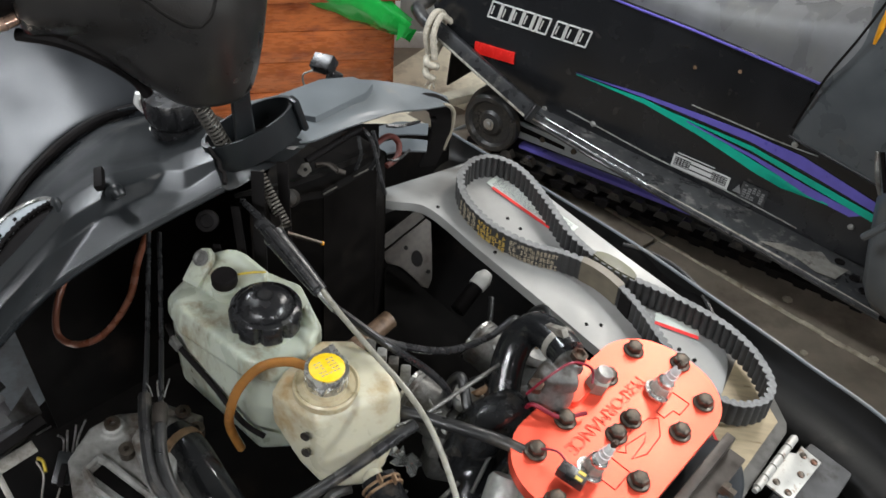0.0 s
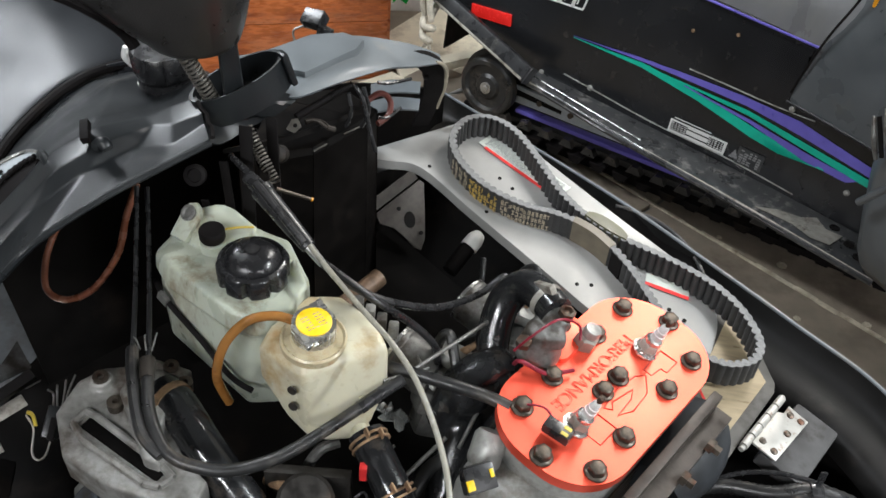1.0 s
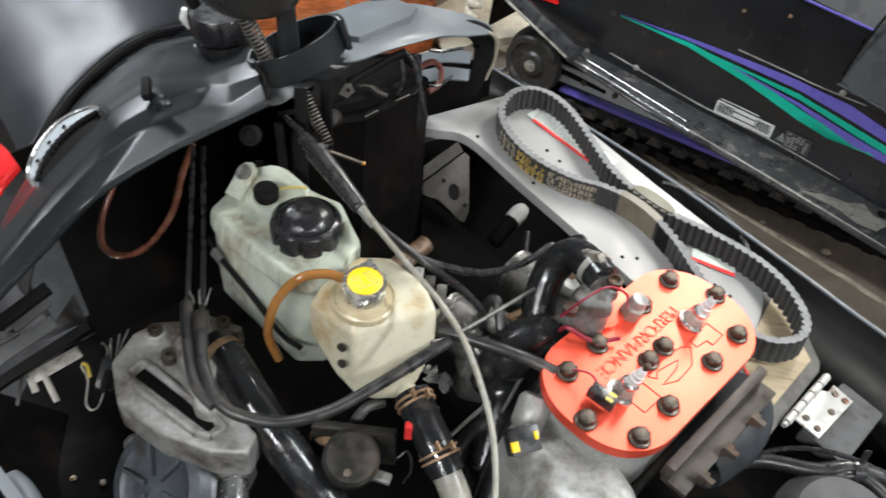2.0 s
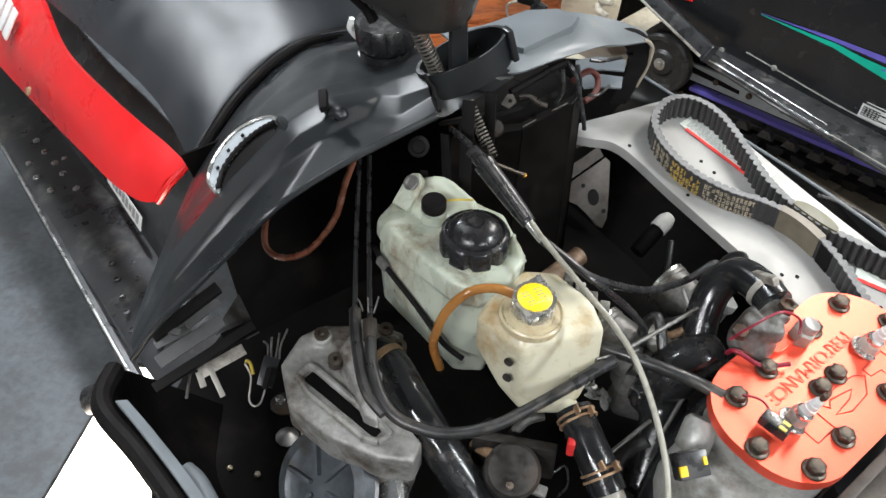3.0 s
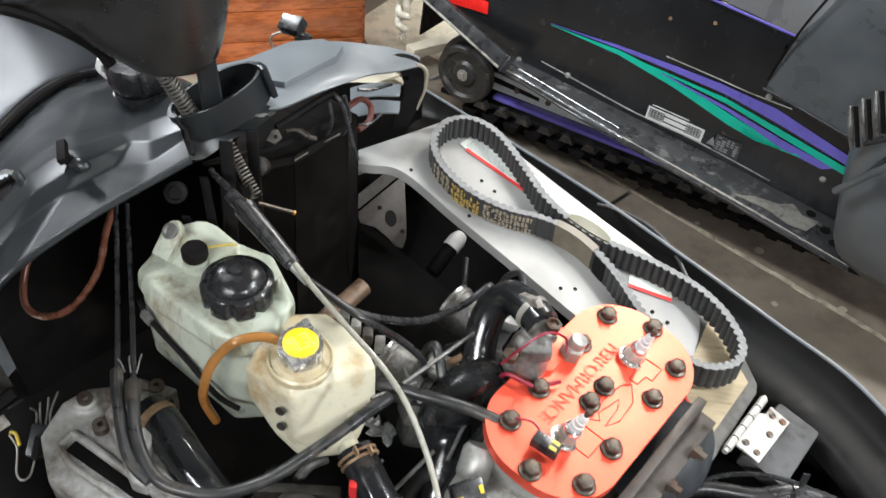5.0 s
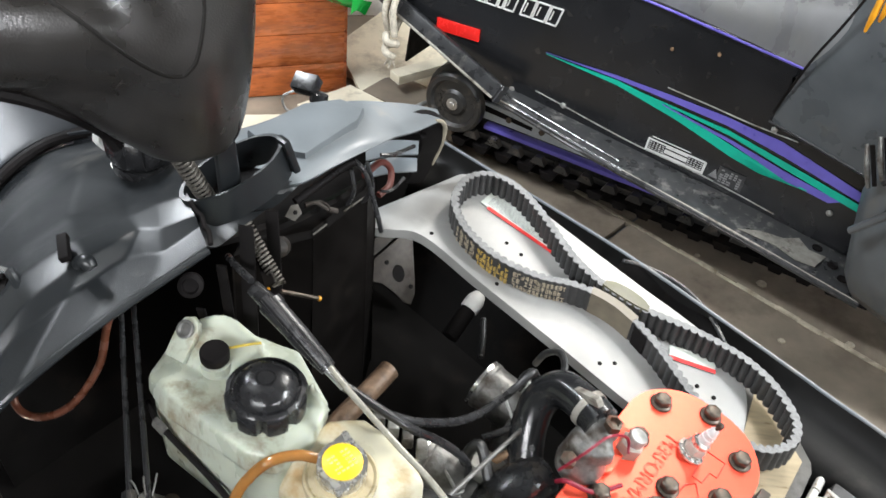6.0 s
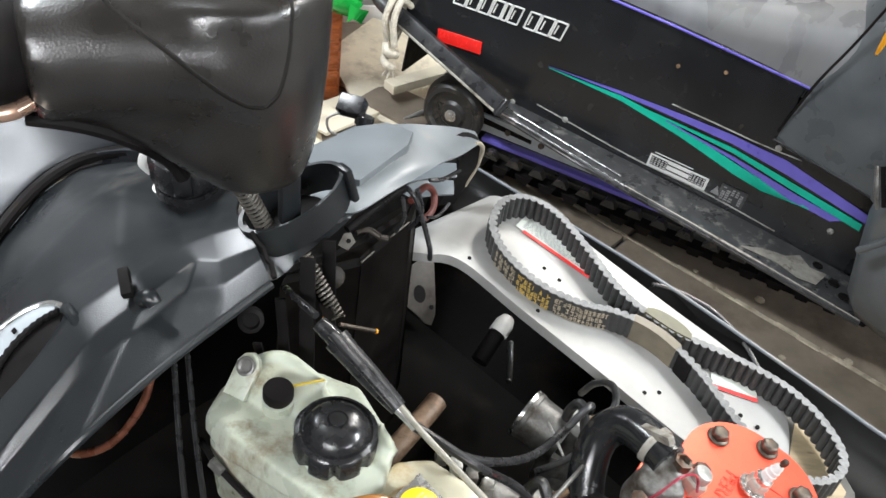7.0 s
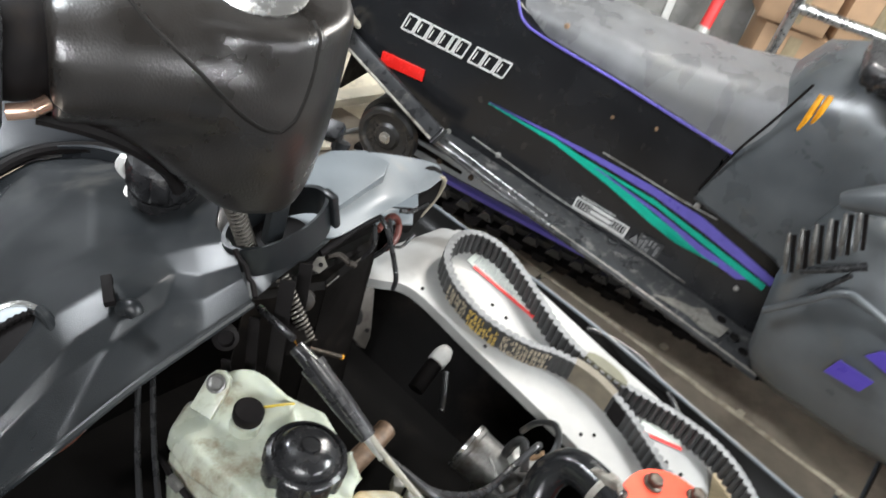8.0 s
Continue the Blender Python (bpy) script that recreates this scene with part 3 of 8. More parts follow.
def carburettor(x, y, z, turn):
    m = Matrix.Translation((x, y, z)) @ pose(0, 0, 0, -18, 20, turn)
    c = root("carburettor", (x, y, z - 0.05), "grimy grey alloy slide carburettor", "carburettor", "carburettors")
    part("throat", lathe(B(), [(0.03, -0.02), (0.0305, 0.0), (0.0305, 0.026), (0.032, 0.028), (0.032, 0.033), (0.028, 0.033), (0.026, 0.005), (0.0, 0.004)], m @ Vector((0, 0, 0)), m.to_3x3() @ Vector((-0.7, 0.55, 0.1)), 32), DARK_CAST, c, "bright machined intake ring")
    part("rim", lathe(B(), [(0.0285, 0.0335), (0.032, 0.0335), (0.032, 0.038), (0.0285, 0.038)], m @ Vector((0, 0, 0)), m.to_3x3() @ Vector((-0.7, 0.55, 0.1)), 32), CHROME, c, "bright machined rim")
    part("body", melt_ready(m), DARK_CAST, c)
    part("top_cap", lathe(B(), [(0.025, 0), (0.027, 0.003), (0.027, 0.013), (0.02, 0.017), (0.006, 0.019)], m @ Vector((0.03, -0.01, 0.018)), m.to_3x3() @ Vector((0.1, 0, 1)), 28), CAST, c)
    part("vent_elbow", sweep(B(), [m @ Vector((0.006, -0.01, 0.02)), m @ Vector((0.002, -0.014, 0.045)), m @ Vector((0.008, -0.022, 0.056)), m @ Vector((0.02, -0.04, 0.03))], 0.0062, 10), RUBBER, c, "black rubber elbow")
    part("arm", box(B(), (0.0, 0.0, 0.0), (0.006, 0.05, 0.003), m @ pose(-0.01, -0.035, 0.012, 20, 30, 25), 0.001), CAST, c)
    part("float_bowl", box(B(), (0.028, -0.012, -0.055), (0.042, 0.04, 0.035), m, 0.008), DARK_CAST, c)
    part("fitting", rod(B(), m @ Vector((0.034, -0.012, 0.034)), m @ Vector((0.044, -0.02, 0.052)), 0.005, 0.004), CLAMP, c, "brass cable fitting")
    part("screw", lathe(B(), [(0.006, 0), (0.006, 0.01), (0.003, 0.01)], m @ Vector((0.05, 0.0, 0.01)), m.to_3x3() @ Vector((1, 0.2, 0.3)), 12), CHROME, c)
    return c


def melt_ready(m):
    bm = B()
    lathe(bm, [(0.019, -0.05), (0.021, 0.0), (0.021, 0.02)], m @ Vector((0.03, -0.01, 0)), m.to_3x3() @ Vector((0.1, 0, 1)), 20)
    box(bm, (0.025, -0.012, -0.03), (0.05, 0.04, 0.03), m, 0.006)
    return bm


carburettor(0.068, 1.042, 0.582, 0)
carburettor(-0.012, 0.89, 0.635, 10)

def crumpled_foil(x, y, z, w, h, turn, seed):
    """A scrap of crumpled sheet metal, folded at random."""
    rr, bm = random.Random(seed), B()
    rows = [[(w * (i / 4 - 0.5) + rr.uniform(-1, 1) * w * 0.08, h * (j / 6 - 0.5) + rr.uniform(-1, 1) * h * 0.06, rr.uniform(-1, 1) * w * 0.2) for i in range(5)] for j in range(7)]
    shell(bm, rows, 0.0008, 1, 1)
    part("crumpled_foil", bm, FOIL, None, "crumpled shiny metal foil among the hoses", "foil", m=Matrix.Translation((x, y, z)) @ pose(0, 0, 0, -35, 15, turn), smooth=0.1, group="foil scraps")


for scrap in ((-0.036, 0.819, 0.63, 0.028, 0.055, -20, 4), (-0.057, 0.822, 0.64, 0.022, 0.03, 30, 7), (0.013, 0.846, 0.62, 0.02, 0.04, -40, 9)):
    crumpled_foil(*scrap)

# cast pump and starter housing beside the tanks
pump = root("starter_housing", (-0.29, 0.74, 0.45), "dirty grey cast aluminium housing with a long slotted rim", "engine part")
CASTING = frame_of((-0.297, 0.762, 0.652), (1, 0, 0.02), (0.02, -0.10, 1))
bm = B()
RIM = [(-0.09, 0.008), (-0.081, 0.05), (-0.06, 0.07), (-0.03, 0.077), (0.018, 0.074), (0.035, 0.052), (0.032, 0.011), (0.05, -0.03), (0.084, -0.055), (0.08, -0.078), (0.044, -0.082), (-0.014, -0.068), (-0.066, -0.04)]
prism(bm, RIM, CASTING, -0.05, -0.004, 0.005, 3)
prism(bm, [(x * 0.9, y * 0.9) for x, y in RIM], CASTING, -0.1, -0.045, 0.004, 2)
prism(bm, [(-0.028, 0.03), (-0.02, 0.06), (0.01, 0.062), (0.026, 0.045), (0.028, -0.01), (0.036, -0.05), (0.02, -0.046)], CASTING, -0.01, 0.014, 0.006, 3)
rod(bm, CASTING @ Vector((-0.02, 0.072, -0.01)), CASTING @ Vector((0.03, 0.062, -0.014)), 0.018)
rod(bm, CASTING @ Vector((-0.055, 0.05, -0.03)), CASTING @ Vector((-0.055, 0.05, 0.004)), 0.012)
body = melt(part("housing", bm, PUMP_CAST, pump), 0.0022, 2)
bm = B()
ends = [(-0.066, -0.004), (-0.058, 0.012), (-0.046, 0.006), (0.036, -0.044), (0.05, -0.056), (0.04, -0.066), (0.024, -0.064), (-0.05, -0.022)]
for a, b in zip(ends, ends[1:] + ends[:1]):
    rod(bm, CASTING @ Vector((*a, -0.002)), CASTING @ Vector((*b, -0.002)), 0.0042, None, 8)
part("slot_rim", bm, PUMP_CAST, pump)
# solid black block gives the shade inside the slot
part("slot", box(B(), (0, 0, 0), (0.108, 0.016, 0.0065), frame_of(CASTING @ Vector((-0.008, -0.027, -0.005)), CASTING.to_3x3() @ Vector((0.86, -0.5, 0)), (0.02, -0.1, 1)), 0.002), PAN_SHADE, pump, "open slot, its shade drawn as a black block")
for x, y in ((-0.055, 0.05), (-0.03, 0.02), (0.014, 0.072), (0.034, 0.052)):
    p = CASTING @ Vector((x, y, 0.0))
    part("housing_bolt", lathe(B(), [(0.0085, -0.004), (0.0085, 0.008), (0.0065, 0.0085), (0.0035, 0.0085), (0.003, 0.003)], p, (0.1, -0.15, 1), 12), BOLT, pump)
cover = part("starter_cover", lathe(B(), [(0.0, -0.012), (0.062, -0.012), (0.066, 0.0), (0.062, 0.012), (0.05, 0.015), (0.042, 0.011), (0.02, 0.012), (0.0, 0.014)], (-0.315, 0.69, 0.555), (-0.45, -0.62, 0.64), 36), BLUE_CAST, pump, "grey recoil starter cover with a star of ribs")
SM = frame_of((-0.315, 0.69, 0.555), (0.8, -0.6, 0), (-0.45, -0.62, 0.64))
for k in range(6):
    a = radians(60 * k + 12)
    part("rib", box(B(), (0.030, 0, 0.0155), (0.036, 0.005, 0.007), SM @ Matrix.Rotation(a, 4, "Z"), 0.001), BLUE_CAST, cover)
part("pulley_rim", lathe(B(), [(0.072, -0.03), (0.074, -0.026), (0.074, -0.018), (0.07, -0.014)], (-0.30, 0.685, 0.55), (-0.45, -0.62, 0.64), 40), CHROME, pump)
# dark fuel pump and fittings below the coolant bottle
fp = root("fuel_pump", (-0.12, 0.71, 0.55), "grimy round fuel pump on rusted fittings", "pump")
part("body", lathe(B(), [(0.026, -0.02), (0.03, -0.016), (0.03, 0.006), (0.026, 0.01), (0.01, 0.012)], (-0.118, 0.712, 0.612), (0.15, -0.5, 1), 20), IRON, fp)
for dx, dy in ((0.02, 0.012), (-0.02, 0.008), (0.0, -0.022)):
    part("screw", lathe(B(), [(0.004, 0), (0.004, 0.005), (0.002, 0.006)], (-0.118 + dx, 0.712 + dy, 0.618), (0.15, -0.5, 1), 8), BOLT, fp)
part("nipple", rod(B(), (-0.14, 0.73, 0.61), (-0.165, 0.745, 0.6), 0.006), CLAMP, fp)
part("bracket", box(B(), (-0.12, 0.742, 0.6), (0.09, 0.012, 0.05), pose(0, 0, 0), 0.002), IRON, fp)

# ---- tanks ----
oil = root("oil_tank", (-0.24, 0.88, 0.5), "stained milky plastic oil tank with a black ribbed cap", "tank")
bm = B()
hull(bm, (0.60, [(-0.205, 0.845), (-0.172, 0.85), (-0.172, 0.92), (-0.23, 0.94)]),
     (0.65, [(-0.302, 0.897), (-0.29, 0.935), (-0.255, 0.868), (-0.205, 0.828), (-0.16, 0.838), (-0.158, 0.92), (-0.23, 0.96)]),
     (0.70, [(-0.307, 0.903), (-0.284, 0.876), (-0.207, 0.819), (-0.178, 0.816), (-0.15, 0.835), (-0.141, 0.88), (-0.175, 0.943), (-0.23, 0.967), (-0.297, 0.938)]),
     (0.745, [(-0.306, 0.905), (-0.283, 0.879), (-0.207, 0.822), (-0.178, 0.818), (-0.15, 0.836), (-0.141, 0.88), (-0.175, 0.942), (-0.23, 0.965), (-0.296, 0.937)]))
hull(bm, (0.741, [(-0.311, 0.905), (-0.288, 0.872), (-0.206, 0.816), (-0.178, 0.812), (-0.146, 0.833), (-0.137, 0.88), (-0.17, 0.945), (-0.23, 0.97), (-0.30, 0.94)]),
     [(-0.309, 0.906, 0.763), (-0.285, 0.8775, 0.7745), (-0.206, 0.8195, 0.766), (-0.178, 0.815, 0.764), (-0.148, 0.836, 0.763), (-0.138, 0.88, 0.765), (-0.17, 0.942, 0.766), (-0.23, 0.965, 0.768), (-0.298, 0.936, 0.767)])
hull(bm, (0.762, [(-0.289, 0.928), (-0.262, 0.903), (-0.226, 0.898), (-0.192, 0.92), (-0.2, 0.942), (-0.24, 0.966), (-0.274, 0.962)]),
     [(-0.278, 0.93, 0.784), (-0.262, 0.912, 0.784), (-0.226, 0.908, 0.783), (-0.203, 0.924, 0.786), (-0.238, 0.956, 0.789), (-0.264, 0.954, 0.789)])
sweep(bm, [(-0.268, 0.952, 0.788), (-0.258, 0.956, 0.791), (-0.24, 0.957, 0.791), (-0.222, 0.943, 0.79), (-0.202, 0.926, 0.788)], 0.0034, 8, 4)
hull(bm, [(-0.155, 0.874, 0.797), (-0.151, 0.878, 0.797), (-0.137, 0.866, 0.762), (-0.133, 0.87, 0.762), (-0.165, 0.884, 0.762), (-0.161, 0.889, 0.762)])
oil_body = melt(part("body", bm, MILKY, oil, smooth=1.3), 0.003, 4)
OIL_N = Vector((0.02, -0.06, 1))
cap_at = Vector((-0.192, 0.865, 0.776))
cap = part("filler_cap", lathe(B(), [(0.034, 0.0), (0.0368, 0.002), (0.0372, 0.021), (0.0352, 0.0245), (0.0325, 0.026), (0.0315, 0.0265), (0.0308, 0.025), (0.029, 0.025), (0.0278, 0.029), (0.0225, 0.0345), (0.0165, 0.0375), (0.0092, 0.039), (0.0086, 0.038), (0.0078, 0.038), (0.0072, 0.0398), (0.0, 0.04)], cap_at, OIL_N, 96, 8, 0.15, (0, 1, 2)), GLOSS_BLACK, oil, "glossy black ribbed filler cap")
part("neck", lathe(B(), [(0.03, -0.012), (0.029, 0.002)], cap_at, OIL_N, 28), MILKY, oil)
sm_at = Vector((-0.2445, 0.908, 0.785))
plug = part("level_plug", lathe(B(), [(0.013, 0.003), (0.0138, 0.005), (0.0138, 0.014), (0.0125, 0.016), (0.0, 0.0163)], sm_at, (0.02, -0.12, 1), 28), MATT_BLACK, oil, "small dull black rubber plug")
part("collar", lathe(B(), [(0.0165, -0.026), (0.0148, -0.018), (0.0142, 0.0)], sm_at, (0.02, -0.12, 1), 24), MILKY, oil)
part("wire", sweep(B(), [(-0.232, 0.914, 0.796), (-0.217, 0.918, 0.797), (-0.204, 0.924, 0.794)], 0.0013, 8), YELLOW_WIRE, oil, "yellow-green sensor wire")
bm = B()
prism(bm, [(-0.0115, -0.03), (0.0115, -0.03), (0.0118, 0.002), (0.0078, 0.01), (0.0, 0.0135), (-0.0078, 0.01), (-0.0118, 0.002)], frame_of((-0.273, 0.936, 0.795), (0.85, -0.5, 0), (-0.35, -0.6, 0.75)), -0.004, 0.004, 0.002)
ear = part("mounting_ear", bm, MILKY, oil)
part("grommet", lathe(B(), [(0.0085, 0.003), (0.0092, 0.0062), (0.007, 0.0066), (0.0055, 0.0056), (0.005, 0.0048), (0.0, 0.0047)], (-0.2735, 0.934, 0.797), (-0.35, -0.6, 0.75), 20), DARK_CAST, ear)
part("strap", sweep(B(), [(-0.316, 0.912, 0.716), (-0.308, 0.897, 0.722), (-0.294, 0.878, 0.72), (-0.25, 0.845, 0.697), (-0.214, 0.818, 0.674), (-0.19, 0.812, 0.66)], 0.0032, 8), MATT_BLACK, oil, "thin black retaining strap")
part("strap_buckle", box(B(), (0, 0, 0), (0.016, 0.011, 0.006), frame_of((-0.297, 0.879, 0.721), (0.8, -0.55, -0.3), (-0.6, -0.8, 0.1)), 0.0015), DARK_CAST, oil, "small metal strap buckle")

cool = root("coolant_bottle", (-0.11, 0.8, 0.6), "cream plastic coolant bottle with a yellow and silver pressure cap", "bottle")
bm = B()
hull(bm, (0.63, [(-0.115, 0.80), (-0.08, 0.80), (-0.08, 0.83), (-0.115, 0.83)]),
     [(-0.147, 0.779, 0.665), (-0.124, 0.766, 0.651), (-0.105, 0.767, 0.643), (-0.076, 0.773, 0.643), (-0.06, 0.784, 0.66), (-0.065, 0.835, 0.65), (-0.1, 0.86, 0.65), (-0.145, 0.85, 0.66)],
     (0.698, [(-0.177, 0.802), (-0.124, 0.764), (-0.045, 0.806), (-0.06, 0.838), (-0.1, 0.872), (-0.135, 0.87), (-0.17, 0.838)]),
     [(-0.176, 0.798, 0.742), (-0.126, 0.766, 0.739), (-0.098, 0.78, 0.743), (-0.046, 0.809, 0.742)],
     [(-0.167, 0.816, 0.754), (-0.136, 0.866, 0.756), (-0.103, 0.869, 0.756), (-0.063, 0.837, 0.754), (-0.052, 0.813, 0.75), (-0.101, 0.788, 0.752), (-0.125, 0.777, 0.75), (-0.166, 0.804, 0.752)])
melt(part("body", bm, CREAM, cool, smooth=1.3), 0.0028, 5)
COOL_N = Vector((0.05, -0.1, 1))
yc = Vector((-0.121, 0.8055, 0.756))
part("neck", lathe(B(), [(0.034, -0.008), (0.0335, -0.001), (0.0315, 0.0008), (0.029, -0.0015), (0.0235, -0.001), (0.022, 0.001), (0.0195, 0.004), (0.0195, 0.016)], yc, COOL_N, 40), STAINED, cool, "brown-stained moulded neck")
bm = B()
CM = frame_of(yc, (0.75, 0.6, 0), COOL_N)
outline = []
for k in range(72):
    a = 2 * math.pi * k / 72
    r = 0.0218 + 0.0105 * max(0, math.cos(2 * (a - radians(50)))) ** 14
    outline.append((r * math.cos(a), r * math.sin(a)))
prism(bm, outline, CM, 0.016, 0.0225, 0.0016, 3)
lathe(bm, [(0.0205, 0.003), (0.0222, 0.005), (0.0222, 0.0165)], yc, COOL_N, 36)
pc = part("pressure_cap", bm, CHROME, cool, "bright pressed-metal pressure cap with two ears")
part("cap_decal", lathe(B(), [(0.0178, 0.0222), (0.0178, 0.0236), (0.0172, 0.024), (0.0, 0.024)], yc, COOL_N, 40), YELLOW, pc, "yellow warning decal with worn print")
bm = B()
rr = random.Random(3)
for row in range(5):
    for k in range(5):
        if rr.random() < 0.75:
            box(bm, (-0.009 + 0.0045 * k, -0.008 + 0.004 * row, 0.0242), (0.0034, 0.0012, 0.0002), CM)
part("decal_print", bm, TAN_PRINT, pc)
for dz in (0.012, -0.012):
    part("dimple", lathe(B(), [(0.005, 0), (0.005, 0.0015), (0.003, 0.0012), (0.0, 0.0006)], (-0.1365, 0.7655, 0.708 + dz), (-0.35, -0.93, 0.1), 16), IRON, cool, "small dark sunk hole")
part("paper_label", box(B(), (0, 0, 0), (0.016, 0.026, 0.001), frame_of((-0.1655, 0.7955, 0.712), (0.66, -0.75, 0), (-0.75, -0.66, 0.1))), PALE_LABEL, cool, "small cream paper label")
part("outlet_boss", rod(B(), (-0.08, 0.79, 0.655), (-0.066, 0.773, 0.648), 0.012, 0.011), CREAM, cool)
part("lug", box(B(), (0, 0, 0), (0.014, 0.018, 0.012), frame_of((-0.07, 0.793, 0.692), (0.88, 0.47, 0), (0.1, -0.2, 1)), 0.003), CREAM, cool)

# ---- hoses and cables ----
cable("overflow_hose", [(-0.14, 0.813, 0.768), (-0.16, 0.812, 0.774), (-0.185, 0.804, 0.772), (-0.206, 0.795, 0.75), (-0.216, 0.79, 0.722), (-0.22, 0.795, 0.69), (-0.214, 0.803, 0.65)], 0.005, AMBER, "amber translucent overflow hose from the coolant bottle", "hose", 14)
cable("vent_hose", [(-0.36, 1.01, 0.775), (-0.372, 0.992, 0.74), (-0.381, 0.969, 0.70), (-0.41, 0.95, 0.66), (-0.446, 0.948, 0.64), (-0.475, 0.962, 0.642), (-0.48, 0.99, 0.67), (-0.47, 1.02, 0.70)], 0.0042, COPPER, "looped brown plastic vent hose hanging from the console", "hose", 12)
cable("throttle_cable", [(-0.246, 1.01, 0.825), (-0.236, 0.985, 0.838), (-0.215, 0.955, 0.845)], 0.0035, BLACK, "black throttle cable leading into a joint", "cable")
joint = root("cable_joint", (-0.17, 0.9, 0.78), "black moulded cable splitter with a rubber boot", "cable joint")
part("boot", sweep(B(), [(-0.212, 0.948, 0.843), (-0.195, 0.935, 0.835), (-0.19, 0.93, 0.833), (-0.165, 0.909, 0.819), (-0.138, 0.887, 0.803)], [0.0075, 0.009, 0.0115, 0.0105, 0.008], 14), BLACK, joint)
part("ring", sweep(B(), [(-0.196, 0.936, 0.836), (-0.191, 0.932, 0.833)], 0.0122, 16, 2), BLACK, joint)
part("ferrule", rod(B(), (-0.138, 0.887, 0.803), (-0.122, 0.874, 0.793), 0.0055, 0.0045), BARE, joint)
part("side_tube", sweep(B(), [(-0.2, 0.932, 0.846), (-0.17, 0.905, 0.83), (-0.142, 0.882, 0.812)], 0.0045, 10), BLACK, joint)
cable("carburettor_cable", [(-0.122, 0.874, 0.793), (-0.082, 0.866, 0.768), (-0.046, 0.873, 0.748), (0.0, 0.902, 0.72), (0.045, 0.95, 0.70), (0.075, 0.975, 0.71), (0.08, 0.98, 0.695)], 0.0042, BLACK, "black cable looping to the far carburettor")
cable("carburettor_cable", [(-0.122, 0.876, 0.793), (-0.065, 0.853, 0.768), (-0.025, 0.866, 0.725), (0.0, 0.872, 0.69), (0.005, 0.875, 0.66)], 0.0042, BLACK, "black cable looping to the near carburettor")
cable("primer_tube", [(-0.15, 0.90, 0.815), (-0.125, 0.872, 0.802), (-0.076, 0.817, 0.79), (-0.04, 0.781, 0.778), (-0.012, 0.747, 0.76), (0.014, 0.7, 0.727), (0.026, 0.655, 0.70), (0.03, 0.60, 0.66)], 0.003, CLEAR, "cloudy pale primer tube across the engine bay", "hose", 12)
for k, (a, b, c) in enumerate((((-0.35, 0.985, 0.79), (-0.333, 0.9, 0.728), (-0.312, 0.815, 0.705)), ((-0.338, 0.985, 0.79), (-0.318, 0.9, 0.728), (-0.288, 0.79, 0.705)))):
    cable("choke_cable", [a, b, c], 0.0027, BLACK, "straight black control cable entering a rubber sleeve")
cable("rubber_sleeve", [(-0.311, 0.812, 0.71), (-0.297, 0.77, 0.705), (-0.274, 0.72, 0.695), (-0.25, 0.70, 0.687)], 0.0066, RUBBER, "frayed black rubber cable sleeve", "sleeve")
rh = root("return_hose", (-0.17, 0.73, 0.6), "dusty black return hose curving under the bottle", "hose")
part("tube", sweep(B(), [(-0.288, 0.792, 0.712), (-0.272, 0.74, 0.703), (-0.245, 0.702, 0.69), (-0.21, 0.692, 0.684), (-0.178, 0.695, 0.682), (-0.138, 0.711, 0.687), (-0.097, 0.744, 0.694), (-0.064, 0.772, 0.702)], 0.0062, 14), RUBBER, rh)
part("cuff", sweep(B(), [(-0.07, 0.767, 0.7), (-0.05, 0.784, 0.706), (-0.03, 0.80, 0.71)], [0.0072, 0.0068, 0.0064], 14), BLACK, rh, "glossy black end cuff")
part("cuff", sweep(B(), [(-0.29, 0.797, 0.713), (-0.287, 0.786, 0.711), (-0.284, 0.774, 0.7095)], [0.0075, 0.008, 0.0072], 14), DIRTY, rh, "frayed grey end cuff")
for k in range(3):
    part("frayed_thread", sweep(B(), [(-0.30 + 0.006 * k, 0.806, 0.716), (-0.305 + 0.009 * k, 0.813, 0.722 + 0.004 * (k % 2)), (-0.309 + 0.011 * k, 0.816 + 0.004 * (k % 3), 0.724)], 0.0009, 6), DARK_CAST, rh)
radi = root("radiator_hose", (-0.22, 0.75, 0.5), "thick black radiator hose with a rusty clamp", "hose")
part("tube", sweep(B(), [(-0.285, 0.805, 0.655), (-0.262, 0.785, 0.655), (-0.228, 0.75, 0.638), (-0.184, 0.715, 0.605), (-0.13, 0.68, 0.555), (-0.09, 0.64, 0.5)], 0.0215, 18), GLOSS_RUBBER, radi)
part("band_clamp", sweep(B(), [(-0.275, 0.796, 0.655), (-0.268, 0.79, 0.655)], 0.0235, 18, 2), CLAMP, radi)
outh = root("outlet_hose", (-0.03, 0.72, 0.5), "glossy black outlet hose with two rusted spring clamps", "hose")
part("tube", sweep(B(), [(-0.064, 0.775, 0.652), (-0.05, 0.752, 0.642), (-0.032, 0.727, 0.628), (-0.018, 0.708, 0.612)], 0.0195, 18), GLOSS_RUBBER, outh)
part("hose_end", sweep(B(), [(-0.022, 0.713, 0.616), (-0.004, 0.69, 0.592), (0.012, 0.66, 0.55)], 0.0155, 16), CLEAR, outh, "pale green-grey tube end")
